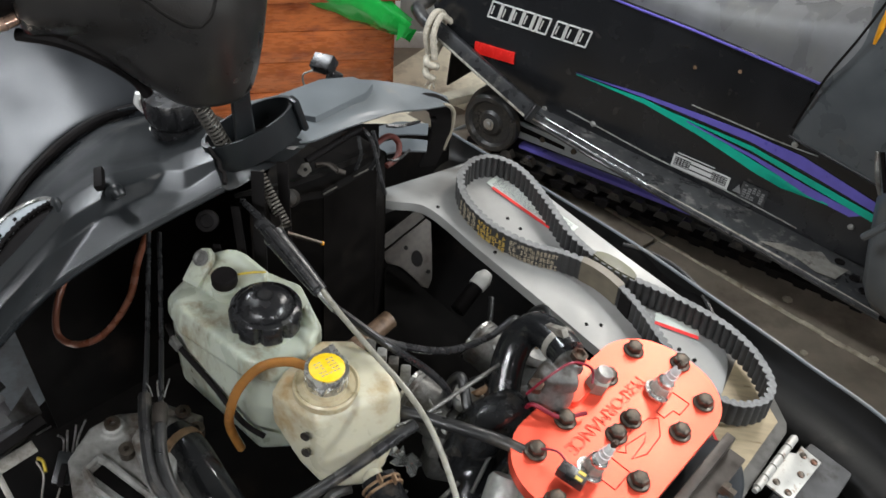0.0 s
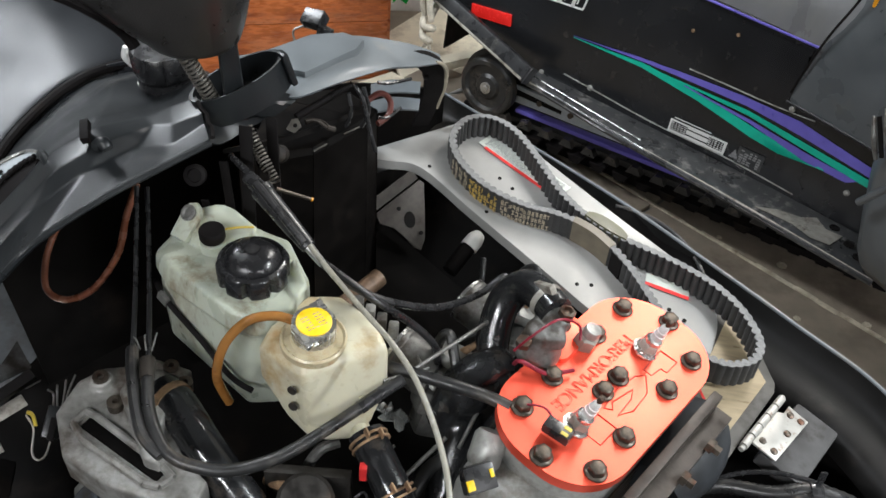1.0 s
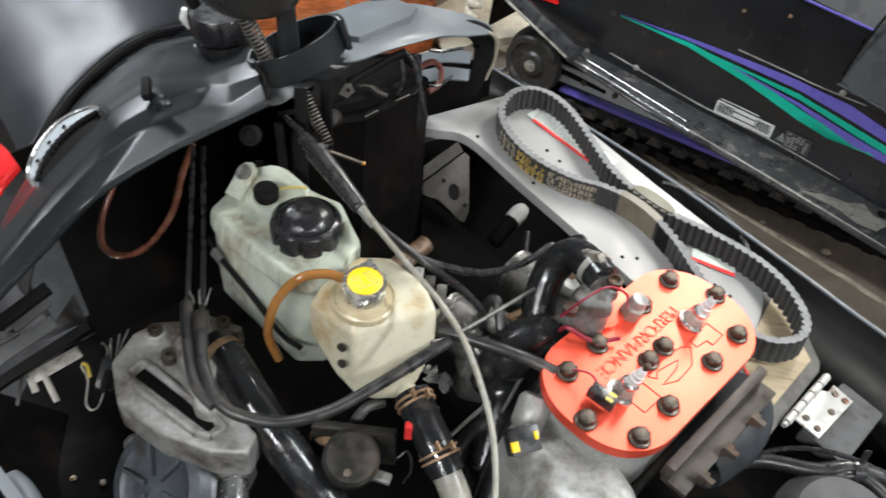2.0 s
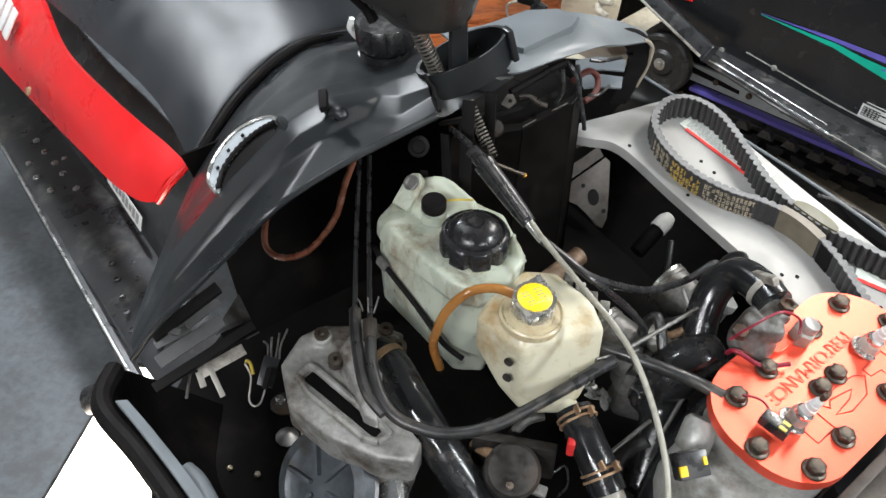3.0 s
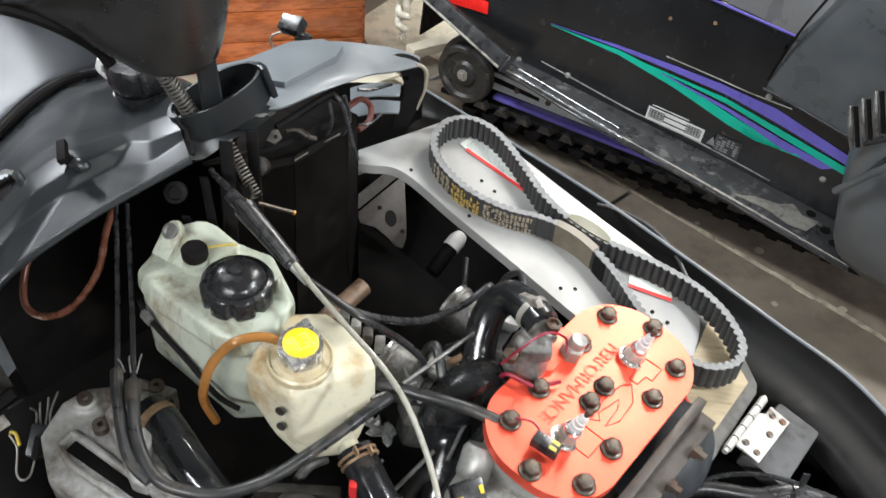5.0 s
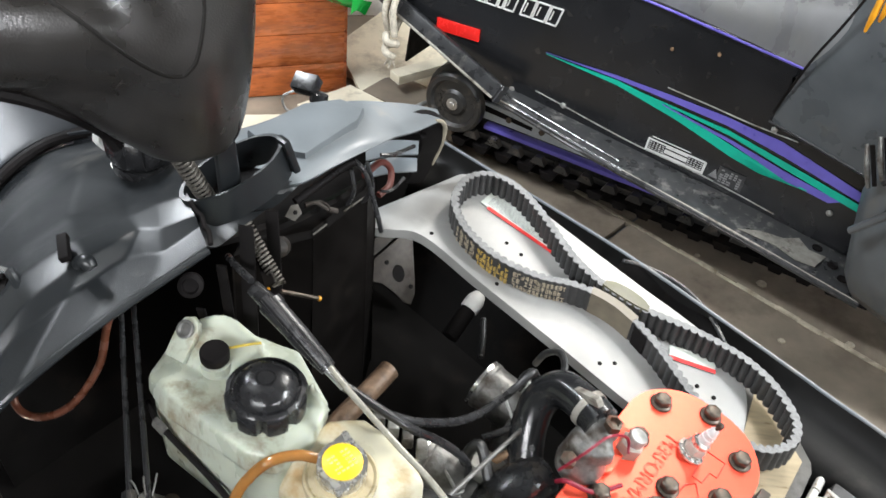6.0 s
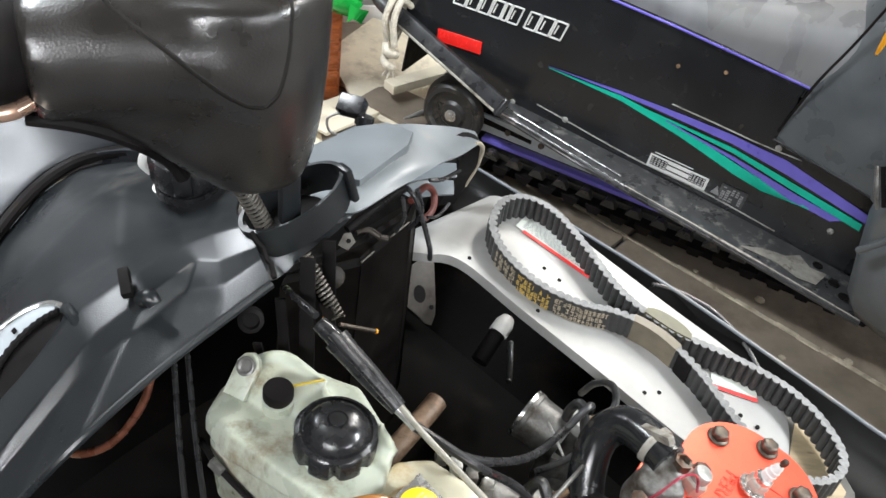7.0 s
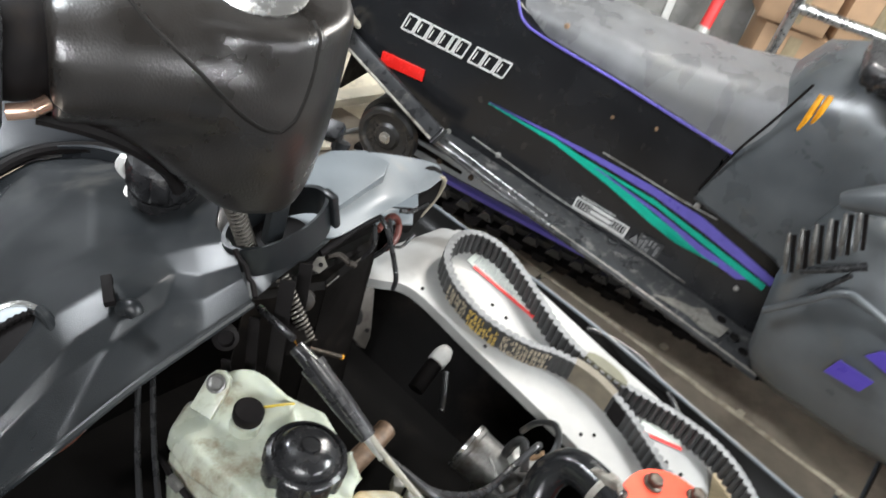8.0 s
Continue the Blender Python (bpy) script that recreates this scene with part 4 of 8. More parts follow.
for a, b in (((-0.062, 0.771, 0.65), (-0.056, 0.762, 0.6465)), ((-0.031, 0.726, 0.627), (-0.024, 0.717, 0.6205))):
    axis, mid = Vector(b) - Vector(a), (Vector(a) + Vector(b)) / 2
    bm = B()
    for d in (-0.0045, 0.002):
        lathe(bm, [(0.0192, d), (0.0216, d), (0.022, d + 0.0012), (0.0216, d + 0.0026), (0.0192, d + 0.0026)], mid, axis, 28)
    cl = part("spring_clamp", bm, CLAMP, outh)
    for u in (-0.007, 0.007):
        part("clamp_ear", box(B(), (u * 0.4, u, 0.0255), (0.0095, 0.002, 0.012), frame_of(mid, axis, (0.2, -0.3, 1)), 0.0006), CLAMP, cl)
part("cable_tag", box(B(), (-0.062, 0.735, 0.64), (0.008, 0.01, 0.02), pose(0, 0, 0), 0.002), RED_INK, None, "small red plastic tag on a wire", "tag")
lead = [(-0.045, 0.825, 0.70), (-0.015, 0.815, 0.703), (0.02, 0.806, 0.702), (0.056, 0.8, 0.696), (0.082, 0.79, 0.693)]
cable("ignition_lead", lead, 0.0068, RUBBER, "dull black ignition lead sheath", "cable", 12)
for pts in ([(-0.022, 0.823, 0.70), (0.063, 0.912, 0.70)], [(-0.05, 0.80, 0.705), (-0.005, 0.838, 0.69)], [(0.035, 0.79, 0.62), (0.063, 0.848, 0.65)], [(-0.03, 0.75, 0.6), (0.02, 0.795, 0.63)]):
    part("thin_rod", rod(B(), pts[0], pts[1], 0.0024), DARK_CAST, None, "thin dull metal rod between the hoses", "rod")
cable("red_lead", [(0.083, 0.84, 0.725), (0.1, 0.838, 0.752), (0.125, 0.85, 0.765), (0.15, 0.865, 0.745), (0.153, 0.858, 0.73)], 0.0014, RED_WIRE, "thin dark red sensor wire", "wire", 8)
cable("red_band", [(0.086, 0.845, 0.70), (0.092, 0.835, 0.715), (0.12, 0.832, 0.703), (0.15, 0.842, 0.701)], 0.0024, RED_WIRE, "dark red insulated wire round the housing", "wire", 8)
cable("red_lead", [(0.08, 0.792, 0.693), (0.098, 0.785, 0.705), (0.115, 0.778, 0.71), (0.125, 0.764, 0.706)], 0.0013, RED_WIRE, "thin red wire to the plug connector", "wire", 8)
conn = root("wire_connector", (0.125, 0.758, 0.69), "small black two-pin wire connector lying on the head plate", "connector")
CNM = frame_of((0.128, 0.757, 0.702), (0.8, -0.5, 0), (0.1, -0.07, 1))
part("shell", box(B(), (0, 0, 0), (0.03, 0.015, 0.012), CNM, 0.0015), BLACK, conn)
for k in (-0.004, 0.004):
    part("pin_window", box(B(), (0.008, k, 0.0062), (0.008, 0.004, 0.0012), CNM), YELLOW_WIRE, conn)
conn = root("wire_connector", (0.05, 0.72, 0.66), "black connector with yellow tabs below the plate", "connector")
CNM = frame_of((0.052, 0.715, 0.672), (0.75, 0.6, -0.25), (0.3, -0.6, 0.8))
part("shell", box(B(), (0, 0, 0), (0.032, 0.026, 0.018), CNM, 0.002), BLACK, conn)
part("tab", box(B(), (-0.012, -0.004, 0.009), (0.008, 0.01, 0.003), CNM, 0.0005), YELLOW, conn)
part("tab", box(B(), (0.012, 0.002, 0.009), (0.004, 0.008, 0.003), CNM, 0.0005), YELLOW, conn)
part("lower_casting", tank(B(), [(0.48, [(0.04, 0.74), (0.08, 0.68), (0.15, 0.66), (0.17, 0.70), (0.12, 0.76), (0.07, 0.79)]), (0.58, [(0.03, 0.75), (0.075, 0.675), (0.16, 0.65), (0.185, 0.69), (0.13, 0.77), (0.07, 0.80)]), (0.63, [(0.045, 0.755), (0.085, 0.69), (0.15, 0.67), (0.17, 0.70), (0.12, 0.765), (0.075, 0.795)]), (0.645, [(0.07, 0.75), (0.1, 0.71), (0.14, 0.695), (0.15, 0.71), (0.11, 0.755), (0.085, 0.775)])]), CAST, engine, "grey cast crankcase shoulder")
part("coil_body", lathe(B(), [(0.016, 0), (0.018, 0.004), (0.018, 0.03), (0.014, 0.036)], (0.058, 0.752, 0.645), (0.2, 0.5, 0.6), 20), CAST, engine, "pale grey coil body")
cable("vent_hose", [(0.1, 1.062, 0.63), (0.108, 1.052, 0.66), (0.119, 1.032, 0.681), (0.121, 1.012, 0.672), (0.1, 0.985, 0.655), (0.07, 0.965, 0.635), (0.03, 0.955, 0.62)], 0.0042, RUBBER, "thin black rubber vent hose looping from the carburettor", "hose", 10)
cable("rusty_fitting", [(-0.137, 0.779, 0.56), (-0.138, 0.766, 0.55), (-0.129, 0.76, 0.54)], 0.007, CLAMP, "crooked rusty pipe fitting under the pump", "fitting", 10)
plugs = root("wire_plugs", (-0.107, 0.748, 0.56), "two small grey wire plugs lying by the engine", "connector")
part("plug", box(B(), (0, 0, 0), (0.026, 0.014, 0.012), frame_of((-0.107, 0.748, 0.56), (0.9, -0.3, 0), (-0.1, -0.3, 1)), 0.002), DARK_CAST, plugs)
part("plug", box(B(), (0, 0, 0), (0.03, 0.012, 0.01), frame_of((-0.093, 0.738, 0.55), (0.9, -0.2, 0), (-0.1, -0.3, 1)), 0.002), CAST, plugs)
part("wire", sweep(B(), [(-0.079, 0.742, 0.57), (-0.063, 0.753, 0.58), (-0.057, 0.743, 0.56), (-0.066, 0.739, 0.54)], 0.0014, 6), BLACK, plugs)
cable("bent_pipe", [(-0.125, 0.767, 0.6), (-0.112, 0.774, 0.62), (-0.095, 0.785, 0.62)], 0.006, DARK_CAST, "small bent metal pipe over the pump", "pipe", 10)
cable("oil_line", [(-0.15, 0.781, 0.6), (-0.162, 0.782, 0.58), (-0.163, 0.78, 0.55)], 0.0045, RUBBER, "black oil line behind the radiator hose", "hose", 10)
cable("thin_rod", [(-0.06, 0.766, 0.6), (-0.034, 0.787, 0.62)], 0.0018, BARE, "thin bright rod under the cables", "rod", 8)
cable("oil_line", [(-0.012, 0.767, 0.56), (0.003, 0.786, 0.58), (0.024, 0.792, 0.6)], 0.009, RUBBER, "black rubber tube beside the engine", "hose", 12)
cable("oil_line", [(0.032, 0.762, 0.56), (0.047, 0.781, 0.58), (0.055, 0.806, 0.6)], 0.007, RUBBER, "black rubber tube beside the engine", "hose", 12)
# ---- belly pan, belt guard and belt ----
pan = root("belly_pan", (0.0, 0.95, 0.36), "black moulded plastic belly pan of the open snowmobile", "snowmobile body")
part("pan_floor", tank(B(), [(0.36, [(-0.62, 0.98), (-0.5, 0.62), (-0.2, 0.42), (0.2, 0.38), (0.5, 0.62), (0.5, 0.92), (0.2, 1.4), (-0.05, 1.62), (-0.4, 1.45)]), (0.372, [(-0.63, 0.98), (-0.51, 0.61), (-0.2, 0.41), (0.2, 0.37), (0.51, 0.62), (0.51, 0.92), (0.2, 1.41), (-0.05, 1.63), (-0.4, 1.46)])], 4, 2), PAN_SHADE, pan)
RIM_LINE = [(-0.02, 1.67, 0.565), (0.17, 1.46, 0.575), (0.29, 1.325, 0.58), (0.39, 1.204, 0.58), (0.489, 1.08, 0.58), (0.583, 0.95, 0.578), (0.64, 0.74, 0.565), (0.55, 0.45, 0.55)]
part("side_wall", shell(B(), [RIM_LINE, [(x - 0.012, y - 0.014, z - 0.03) for x, y, z in RIM_LINE], [(x - 0.05, y - 0.045, z - 0.045) for x, y, z in RIM_LINE], [(x - 0.06, y - 0.055, z - 0.07) for x, y, z in RIM_LINE]], 0.005), PAN_WALL, pan, "scuffed dark grey side wall")
# lower wall repeats the upper one in the shade-darkened black
part("side_wall", shell(B(), [[(x - 0.058, y - 0.053, z - 0.068) for x, y, z in RIM_LINE], [(x - 0.075, y - 0.065, 0.44) for x, y, z in RIM_LINE], [(x - 0.15, y - 0.11, 0.37) for x, y, z in RIM_LINE]], 0.005), PAN_SHADE, pan)
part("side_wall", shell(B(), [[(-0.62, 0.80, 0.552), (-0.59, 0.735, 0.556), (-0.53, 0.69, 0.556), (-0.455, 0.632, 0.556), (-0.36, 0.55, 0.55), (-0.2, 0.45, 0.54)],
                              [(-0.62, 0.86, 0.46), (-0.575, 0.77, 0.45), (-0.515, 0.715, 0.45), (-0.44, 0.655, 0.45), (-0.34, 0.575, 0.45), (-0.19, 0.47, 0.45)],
                              [(-0.55, 0.9, 0.375), (-0.52, 0.8, 0.373), (-0.47, 0.74, 0.373), (-0.40, 0.68, 0.373), (-0.31, 0.6, 0.373), (-0.18, 0.5, 0.373)]], 0.006), PAN_SHADE, pan)
part("rim", sweep(B(), RIM_LINE, 0.0028, 8), TRIM, pan, "pale worn top edge of the pan")
SEAL = [(0.27, 1.325, 0.578), (0.303, 1.314, 0.578), (0.342, 1.285, 0.577), (0.367, 1.248, 0.575), (0.381, 1.21, 0.572), (0.388, 1.17, 0.568)]
part("seal_flap", shell(B(), [SEAL, [(x - 0.012, y - 0.012, z - 0.008) for x, y, z in SEAL], [(x - 0.03, y - 0.03, z - 0.03) for x, y, z in SEAL]], 0.003), PAN_SHADE, pan, "curved black rubber flap")
part("seal_cord", sweep(B(), SEAL, 0.003, 8, 10, 0.35), RUBBER, pan, "twisted black cord edge")
part("rim", sweep(B(), [(-0.625, 0.80, 0.548), (-0.605, 0.735, 0.56), (-0.53, 0.68, 0.562), (-0.455, 0.622, 0.562), (-0.36, 0.54, 0.555), (-0.2, 0.44, 0.545)], 0.0125, 10), MATT_BLACK, pan, "rounded black rim of the pan")
part("rim_strip", shell(B(), [[(-0.585, 0.737, 0.574), (-0.53, 0.697, 0.576), (-0.455, 0.64, 0.576), (-0.36, 0.56, 0.57)], [(-0.575, 0.744, 0.57), (-0.52, 0.705, 0.572), (-0.445, 0.648, 0.572), (-0.35, 0.567, 0.566)]], 0.003, 6, 2), TRIM, pan, "pale grey rubber strip along the rim")
part("hold_down", sweep(B(), [(-0.475, 0.676, 0.556), (-0.45, 0.66, 0.556), (-0.40, 0.61, 0.55)], 0.0105, 12), TRIM, pan, "pale grey rubber bumper")
part("rear_wall", shell(B(), [[(-0.62, 1.05, 0.70), (-0.45, 1.2, 0.72), (-0.2, 1.42, 0.70), (-0.02, 1.6, 0.61)], [(-0.60, 1.06, 0.6), (-0.43, 1.22, 0.6), (-0.18, 1.44, 0.6), (-0.02, 1.62, 0.58)], [(-0.56, 1.04, 0.37), (-0.4, 1.22, 0.37), (-0.15, 1.44, 0.37), (-0.02, 1.62, 0.37)]], 0.004), PAN_SHADE, pan, "black bulkhead")
part("drain_plug", lathe(B(), [(0.016, 0), (0.017, 0.003), (0.012, 0.007), (0.006, 0.012), (0.0, 0.013)], (-0.44, 0.865, 0.374), (0, 0, 1), 10), BARE, pan, "shiny crumpled metal fitting on the pan")
for x, y in ((-0.432, 0.752), (-0.39, 0.78), (-0.5, 0.80), (-0.36, 0.72)):
    part("grit_crumb", lathe(B(), [(0.002, 0), (0.0045, 0.002), (0.003, 0.005), (0.0, 0.006)], (x, y, 0.373), (0.2, 0.1, 1), 6), TAN_LABEL, None, "small pale crumb of grit on the pan", "debris", group="grit")
# louvred air intake inside the side panel
louver = root("side_louvre", (-0.48, 0.82, 0.56), "black plastic louvre with sloping grey blades", "vent")
FACE = Vector((0.3, -0.5, 0.8))


def bar(p, q, wide, thick=0.003, bev=0.0008):
    """A flat bar from p to q, its broad side up and towards the bay."""
    p, q = Vector(p), Vector(q)
    return box(B(), (0, 0, 0), ((q - p).length, wide, thick), frame_of((p + q) / 2, q - p, FACE), bev)


for p, q, wide in (((-0.549, 0.783, 0.6), (-0.498, 0.857, 0.605), 0.017), ((-0.531, 0.829, 0.62), (-0.506, 0.872, 0.625), 0.0135), ((-0.562, 0.805, 0.6), (-0.529, 0.834, 0.61), 0.011), ((-0.551, 0.807, 0.635), (-0.536, 0.818, 0.615), 0.009)):
    part("blade", bar(p, q, wide, 0.005, 0.0015), LEDGE, louver)
part("frame", bar((-0.549, 0.763, 0.575), (-0.464, 0.869, 0.59), 0.012, 0.02), MATT_BLACK, louver)
part("frame", bar((-0.555, 0.795, 0.63), (-0.505, 0.876, 0.64), 0.014, 0.016), MATT_BLACK, louver)
part("end_plate", shell(B(), [[(-0.504, 0.845, 0.59), (-0.472, 0.882, 0.59)], [(-0.501, 0.868, 0.6), (-0.496, 0.907, 0.605)]], 0.003, 1, 1), LEDGE, louver, "broken grey end plate")
part("splinter", bar((-0.47, 0.856, 0.58), (-0.456, 0.867, 0.585), 0.002), LEDGE, louver)
brk = root("angle_bracket", (-0.46, 0.78, 0.5), "bare folded metal bracket beside the louvre", "bracket")
part("plate", bar((-0.514, 0.807, 0.56), (-0.473, 0.852, 0.565), 0.015, 0.002), BARE_DULL, brk)
part("leg", bar((-0.507, 0.82, 0.562), (-0.481, 0.794, 0.54), 0.007, 0.0015), BARE_DULL, brk)
part("leg", bar((-0.516, 0.809, 0.56), (-0.506, 0.797, 0.548), 0.008, 0.0015), BARE_DULL, brk)
part("thin_strip", bar((-0.531, 0.826, 0.562), (-0.527, 0.787, 0.532), 0.004, 0.0015), DIRTY, brk)
loom = root("wiring_plug", (-0.45, 0.8, 0.5), "loose black wiring plug with grey and yellow wires", "connector")
part("shell", bar((-0.442, 0.829, 0.53), (-0.444, 0.865, 0.54), 0.02, 0.012, 0.002), CONSOLE, loom)
part("latch", bar((-0.438, 0.821, 0.535), (-0.439, 0.845, 0.545), 0.008, 0.006, 0.001), MATT_BLACK, loom)
for a_, b_, c_ in (((-0.448, 0.86, 0.543), (-0.452, 0.876, 0.55), (-0.456, 0.874, 0.56)), ((-0.443, 0.861, 0.543), (-0.448, 0.877, 0.55), (-0.448, 0.883, 0.56)), ((-0.438, 0.862, 0.543), (-0.44, 0.879, 0.55), (-0.441, 0.892, 0.56)), ((-0.433, 0.864, 0.543), (-0.436, 0.879, 0.55), (-0.433, 0.901, 0.56))):
    part("wire", sweep(B(), [a_, b_, c_], 0.0014, 6), DARK_CAST, loom)
part("wire", sweep(B(), [(-0.439, 0.822, 0.53), (-0.439, 0.806, 0.525), (-0.445, 0.799, 0.525), (-0.453, 0.805, 0.53), (-0.457, 0.827, 0.545), (-0.468, 0.838, 0.555)], 0.0013, 6), BARE_DULL, loom)
part("wire", sweep(B(), [(-0.455, 0.83, 0.547), (-0.462, 0.841, 0.553), (-0.468, 0.841, 0.557)], 0.0022, 6), YELLOW_WIRE, loom)
oily = root("floor_bolt", (-0.466, 0.921, 0.372), "shiny oily bolt on the floor of the pan", "bolt")
part("washer", lathe(B(), [(0.02, 0.0), (0.02, 0.003), (0.008, 0.004), (0.0, 0.004)], (-0.464, 0.92, 0.374), (0, 0, 1), 20), IRON, oily)
part("head", lathe(B(), [(0.008, 0.0), (0.008, 0.007), (0.006, 0.009), (0.0, 0.009)], (-0.47, 0.922, 0.377), (0.1, -0.1, 1), 6), CHROME, oily)
for p in ((-0.634, 0.863, 0.374), (-0.46, 0.799, 0.374), (-0.417, 0.799, 0.374)):
    part("grit", lathe(B(), [(0.005, 0.0), (0.004, 0.004), (0.0, 0.005)], p, (0.2, -0.1, 1), 5), BONE, None, "pale crumb of grit on the pan floor", "grit", group="grit on the pan floor")

# black air box behind the tanks, with springs and fittings
air = root("air_box", (-0.18, 1.14, 0.55), "dusty black air box behind the oil tank", "air box")
bm = B()
tank(bm, [(0.45, [(-0.26, 1.1), (-0.175, 1.1), (-0.11, 1.16), (-0.1, 1.22), (-0.16, 1.3), (-0.25, 1.25)]), (0.62, [(-0.26, 1.09), (-0.174, 1.108), (-0.112, 1.18), (-0.103, 1.23), (-0.16, 1.295), (-0.25, 1.25)]), (0.765, [(-0.255, 1.08), (-0.172, 1.117), (-0.114, 1.2), (-0.105, 1.24), (-0.16, 1.29), (-0.25, 1.25)]), (0.772, [(-0.25, 1.09), (-0.174, 1.123), (-0.12, 1.202), (-0.112, 1.235), (-0.16, 1.28), (-0.245, 1.24)])], 4, 3, 0.06, 0.1)
part("body", bm, AIRBOX, air)
part("worn_edge", sweep(B(), [(-0.172, 1.1165, 0.7705), (-0.158, 1.137, 0.77)], 0.0011, 6), SPRING, air, "pale chipped edge")
part("worn_edge", sweep(B(), [(-0.14, 1.163, 0.77), (-0.116, 1.197, 0.768)], 0.001, 6), SPRING, air, "pale chipped edge")
part("shelf", shell(B(), [[(-0.27, 1.06, 0.80), (-0.2, 1.1, 0.80), (-0.13, 1.17, 0.80)], [(-0.25, 1.1, 0.785), (-0.19, 1.14, 0.785), (-0.12, 1.21, 0.785)]], 0.006), AIRBOX, air)
part("clip", prism(B(), [(-0.01, 0.0), (-0.003, -0.009), (0.008, -0.005), (0.008, 0.006), (0.001, 0.008)], frame_of((-0.19, 1.09, 0.822), (0.8, 0.5, 0.1), (-0.1, -0.7, 0.7)), -0.001, 0.001), SPRING, air, "pale triangular metal clip")
# hole shown by a black disc in place of its shade
part("clip_hole", lathe(B(), [(0.0026, 0), (0.0026, 0.0016), (0, 0.0016)], (-0.188, 1.09, 0.822), (-0.1, -0.7, 0.7), 10), MATT_BLACK, air)
for pts, r in (([(-0.18, 1.11, 0.818), (-0.168, 1.118, 0.815), (-0.155, 1.12, 0.805)], 0.003), ([(-0.18, 1.115, 0.812), (-0.165, 1.13, 0.808), (-0.152, 1.123, 0.803)], 0.003), ([(-0.155, 1.12, 0.805), (-0.146, 1.125, 0.80)], 0.005)):
    part("forked_arm", sweep(B(), pts, r * 0.7, 8), DIRTY, air, "small grey forked arm")
for pts, r in (([(-0.132, 1.15, 0.84), (-0.128, 1.145, 0.815), (-0.135, 1.15, 0.79)], 0.0025), ([(-0.115, 1.165, 0.84), (-0.108, 1.16, 0.81), (-0.118, 1.17, 0.78)], 0.003), ([(-0.1, 1.19, 0.835), (-0.085, 1.2, 0.83), (-0.06, 1.235, 0.82)], 0.0025), ([(-0.098, 1.18, 0.79), (-0.085, 1.19, 0.785), (-0.07, 1.21, 0.79)], 0.002)):
    part("loose_wire", sweep(B(), pts, r, 6), BLACK, air)
part("red_cord", sweep(B(), [(-0.118, 1.195, 0.80), (-0.1, 1.225, 0.8), (-0.087, 1.235, 0.785), (-0.087, 1.222, 0.77), (-0.1, 1.205, 0.765)], 0.0042, 10), RUST_HOSE, air, "loop of dull red hose")
for (x, y, z), w, hgt, lean in (((-0.224, 0.99, 0.80), 0.02, 0.14, 0.25), ((-0.245, 0.985, 0.77), 0.014, 0.12, 0.1), ((-0.205, 1.04, 0.80), 0.018, 0.11, 0.2), ((-0.262, 0.975, 0.74), 0.012, 0.1, -0.1)):
    part("hanging_strap", box(B(), (0, 0, 0), (w * 0.75, hgt, 0.003), frame_of((x, y, z), (0.8, -0.3, 0.1), (-0.15, -1, lean)), 0.001), MATT_BLACK, air, "flat dark steel strap")
part("lug", lathe(B(), [(0.009, 0), (0.011, 0.004), (0.011, 0.018), (0.006, 0.02)], (-0.2, 1.06, 0.80), (-0.1, -0.8, 0.5), 14), IRON, air)
part("lug", lathe(B(), [(0.011, 0), (0.012, 0.004), (0.012, 0.014), (0.008, 0.016), (0.007, 0.01)], (-0.275, 0.972, 0.822), (0.1, -0.8, 0.5), 16), MATT_BLACK, air)
cable("corrugated_loom", [(-0.19, 1.105, 0.825), (-0.162, 1.134, 0.833), (-0.145, 1.148, 0.84), (-0.128, 1.16, 0.845)], 0.0045, MATT_BLACK, "black corrugated wiring loom under the dash", "cable", 12, 0.16, 10)
cable("hanging_wire", [(-0.128, 1.16, 0.845), (-0.115, 1.155, 0.83), (-0.1, 1.12, 0.80), (-0.095, 1.13, 0.77)], 0.003, BLACK, "bundle of thin black wires", "wire", 8)


def coil_spring(name, p0, p1, r, turns, wire, label):
    p0, p1 = Vector(p0), Vector(p1)
    m = frame_of(p0, (1, 0, 0.1), p1 - p0)
    hgt = (p1 - p0).length
    pts = [m @ Vector((r * math.cos(2 * math.pi * turns * k / (turns * 8)), r * math.sin(2 * math.pi * turns * k / (turns * 8)), hgt * k / (turns * 8))) for k in range(turns * 8 + 1)]
    return part(name, sweep(B(), pts, wire, 6, 2), SPRING, None, label, "spring")


coil_spring("coil_spring", (-0.23, 1.028, 0.852), (-0.194, 0.992, 0.806), 0.0062, 16, 0.0013, "bare coil spring hanging beside the air box")
part("lever", box(B(), (0, 0, 0), (0.07, 0.012, 0.003), frame_of((-0.215, 1.015, 0.825), (0.5, -0.6, -0.55), (-0.5, -0.5, 0.6)), 0.001), MATT_BLACK, None, "flat dark steel lever beside the spring", "lever")
tie = root("tie_rod", (-0.175, 1.0, 0.78), "thin dark rod with orange tips below the spring", "rod")
part("shaft", rod(B(), (-0.193, 0.992, 0.798), (-0.157, 1.007, 0.776), 0.0022), BOLT, tie)
part("tip", rod(B(), (-0.157, 1.007, 0.776), (-0.155, 1.0078, 0.7748), 0.0026), ORANGE, tie)
part("tip", box(B(), (0, 0, 0), (0.003, 0.01, 0.002), frame_of((-0.206, 0.99, 0.805), (0.7, 0.5, -0.3), (-0.4, -0.4, 0.8)), 0.001), ORANGE, tie)
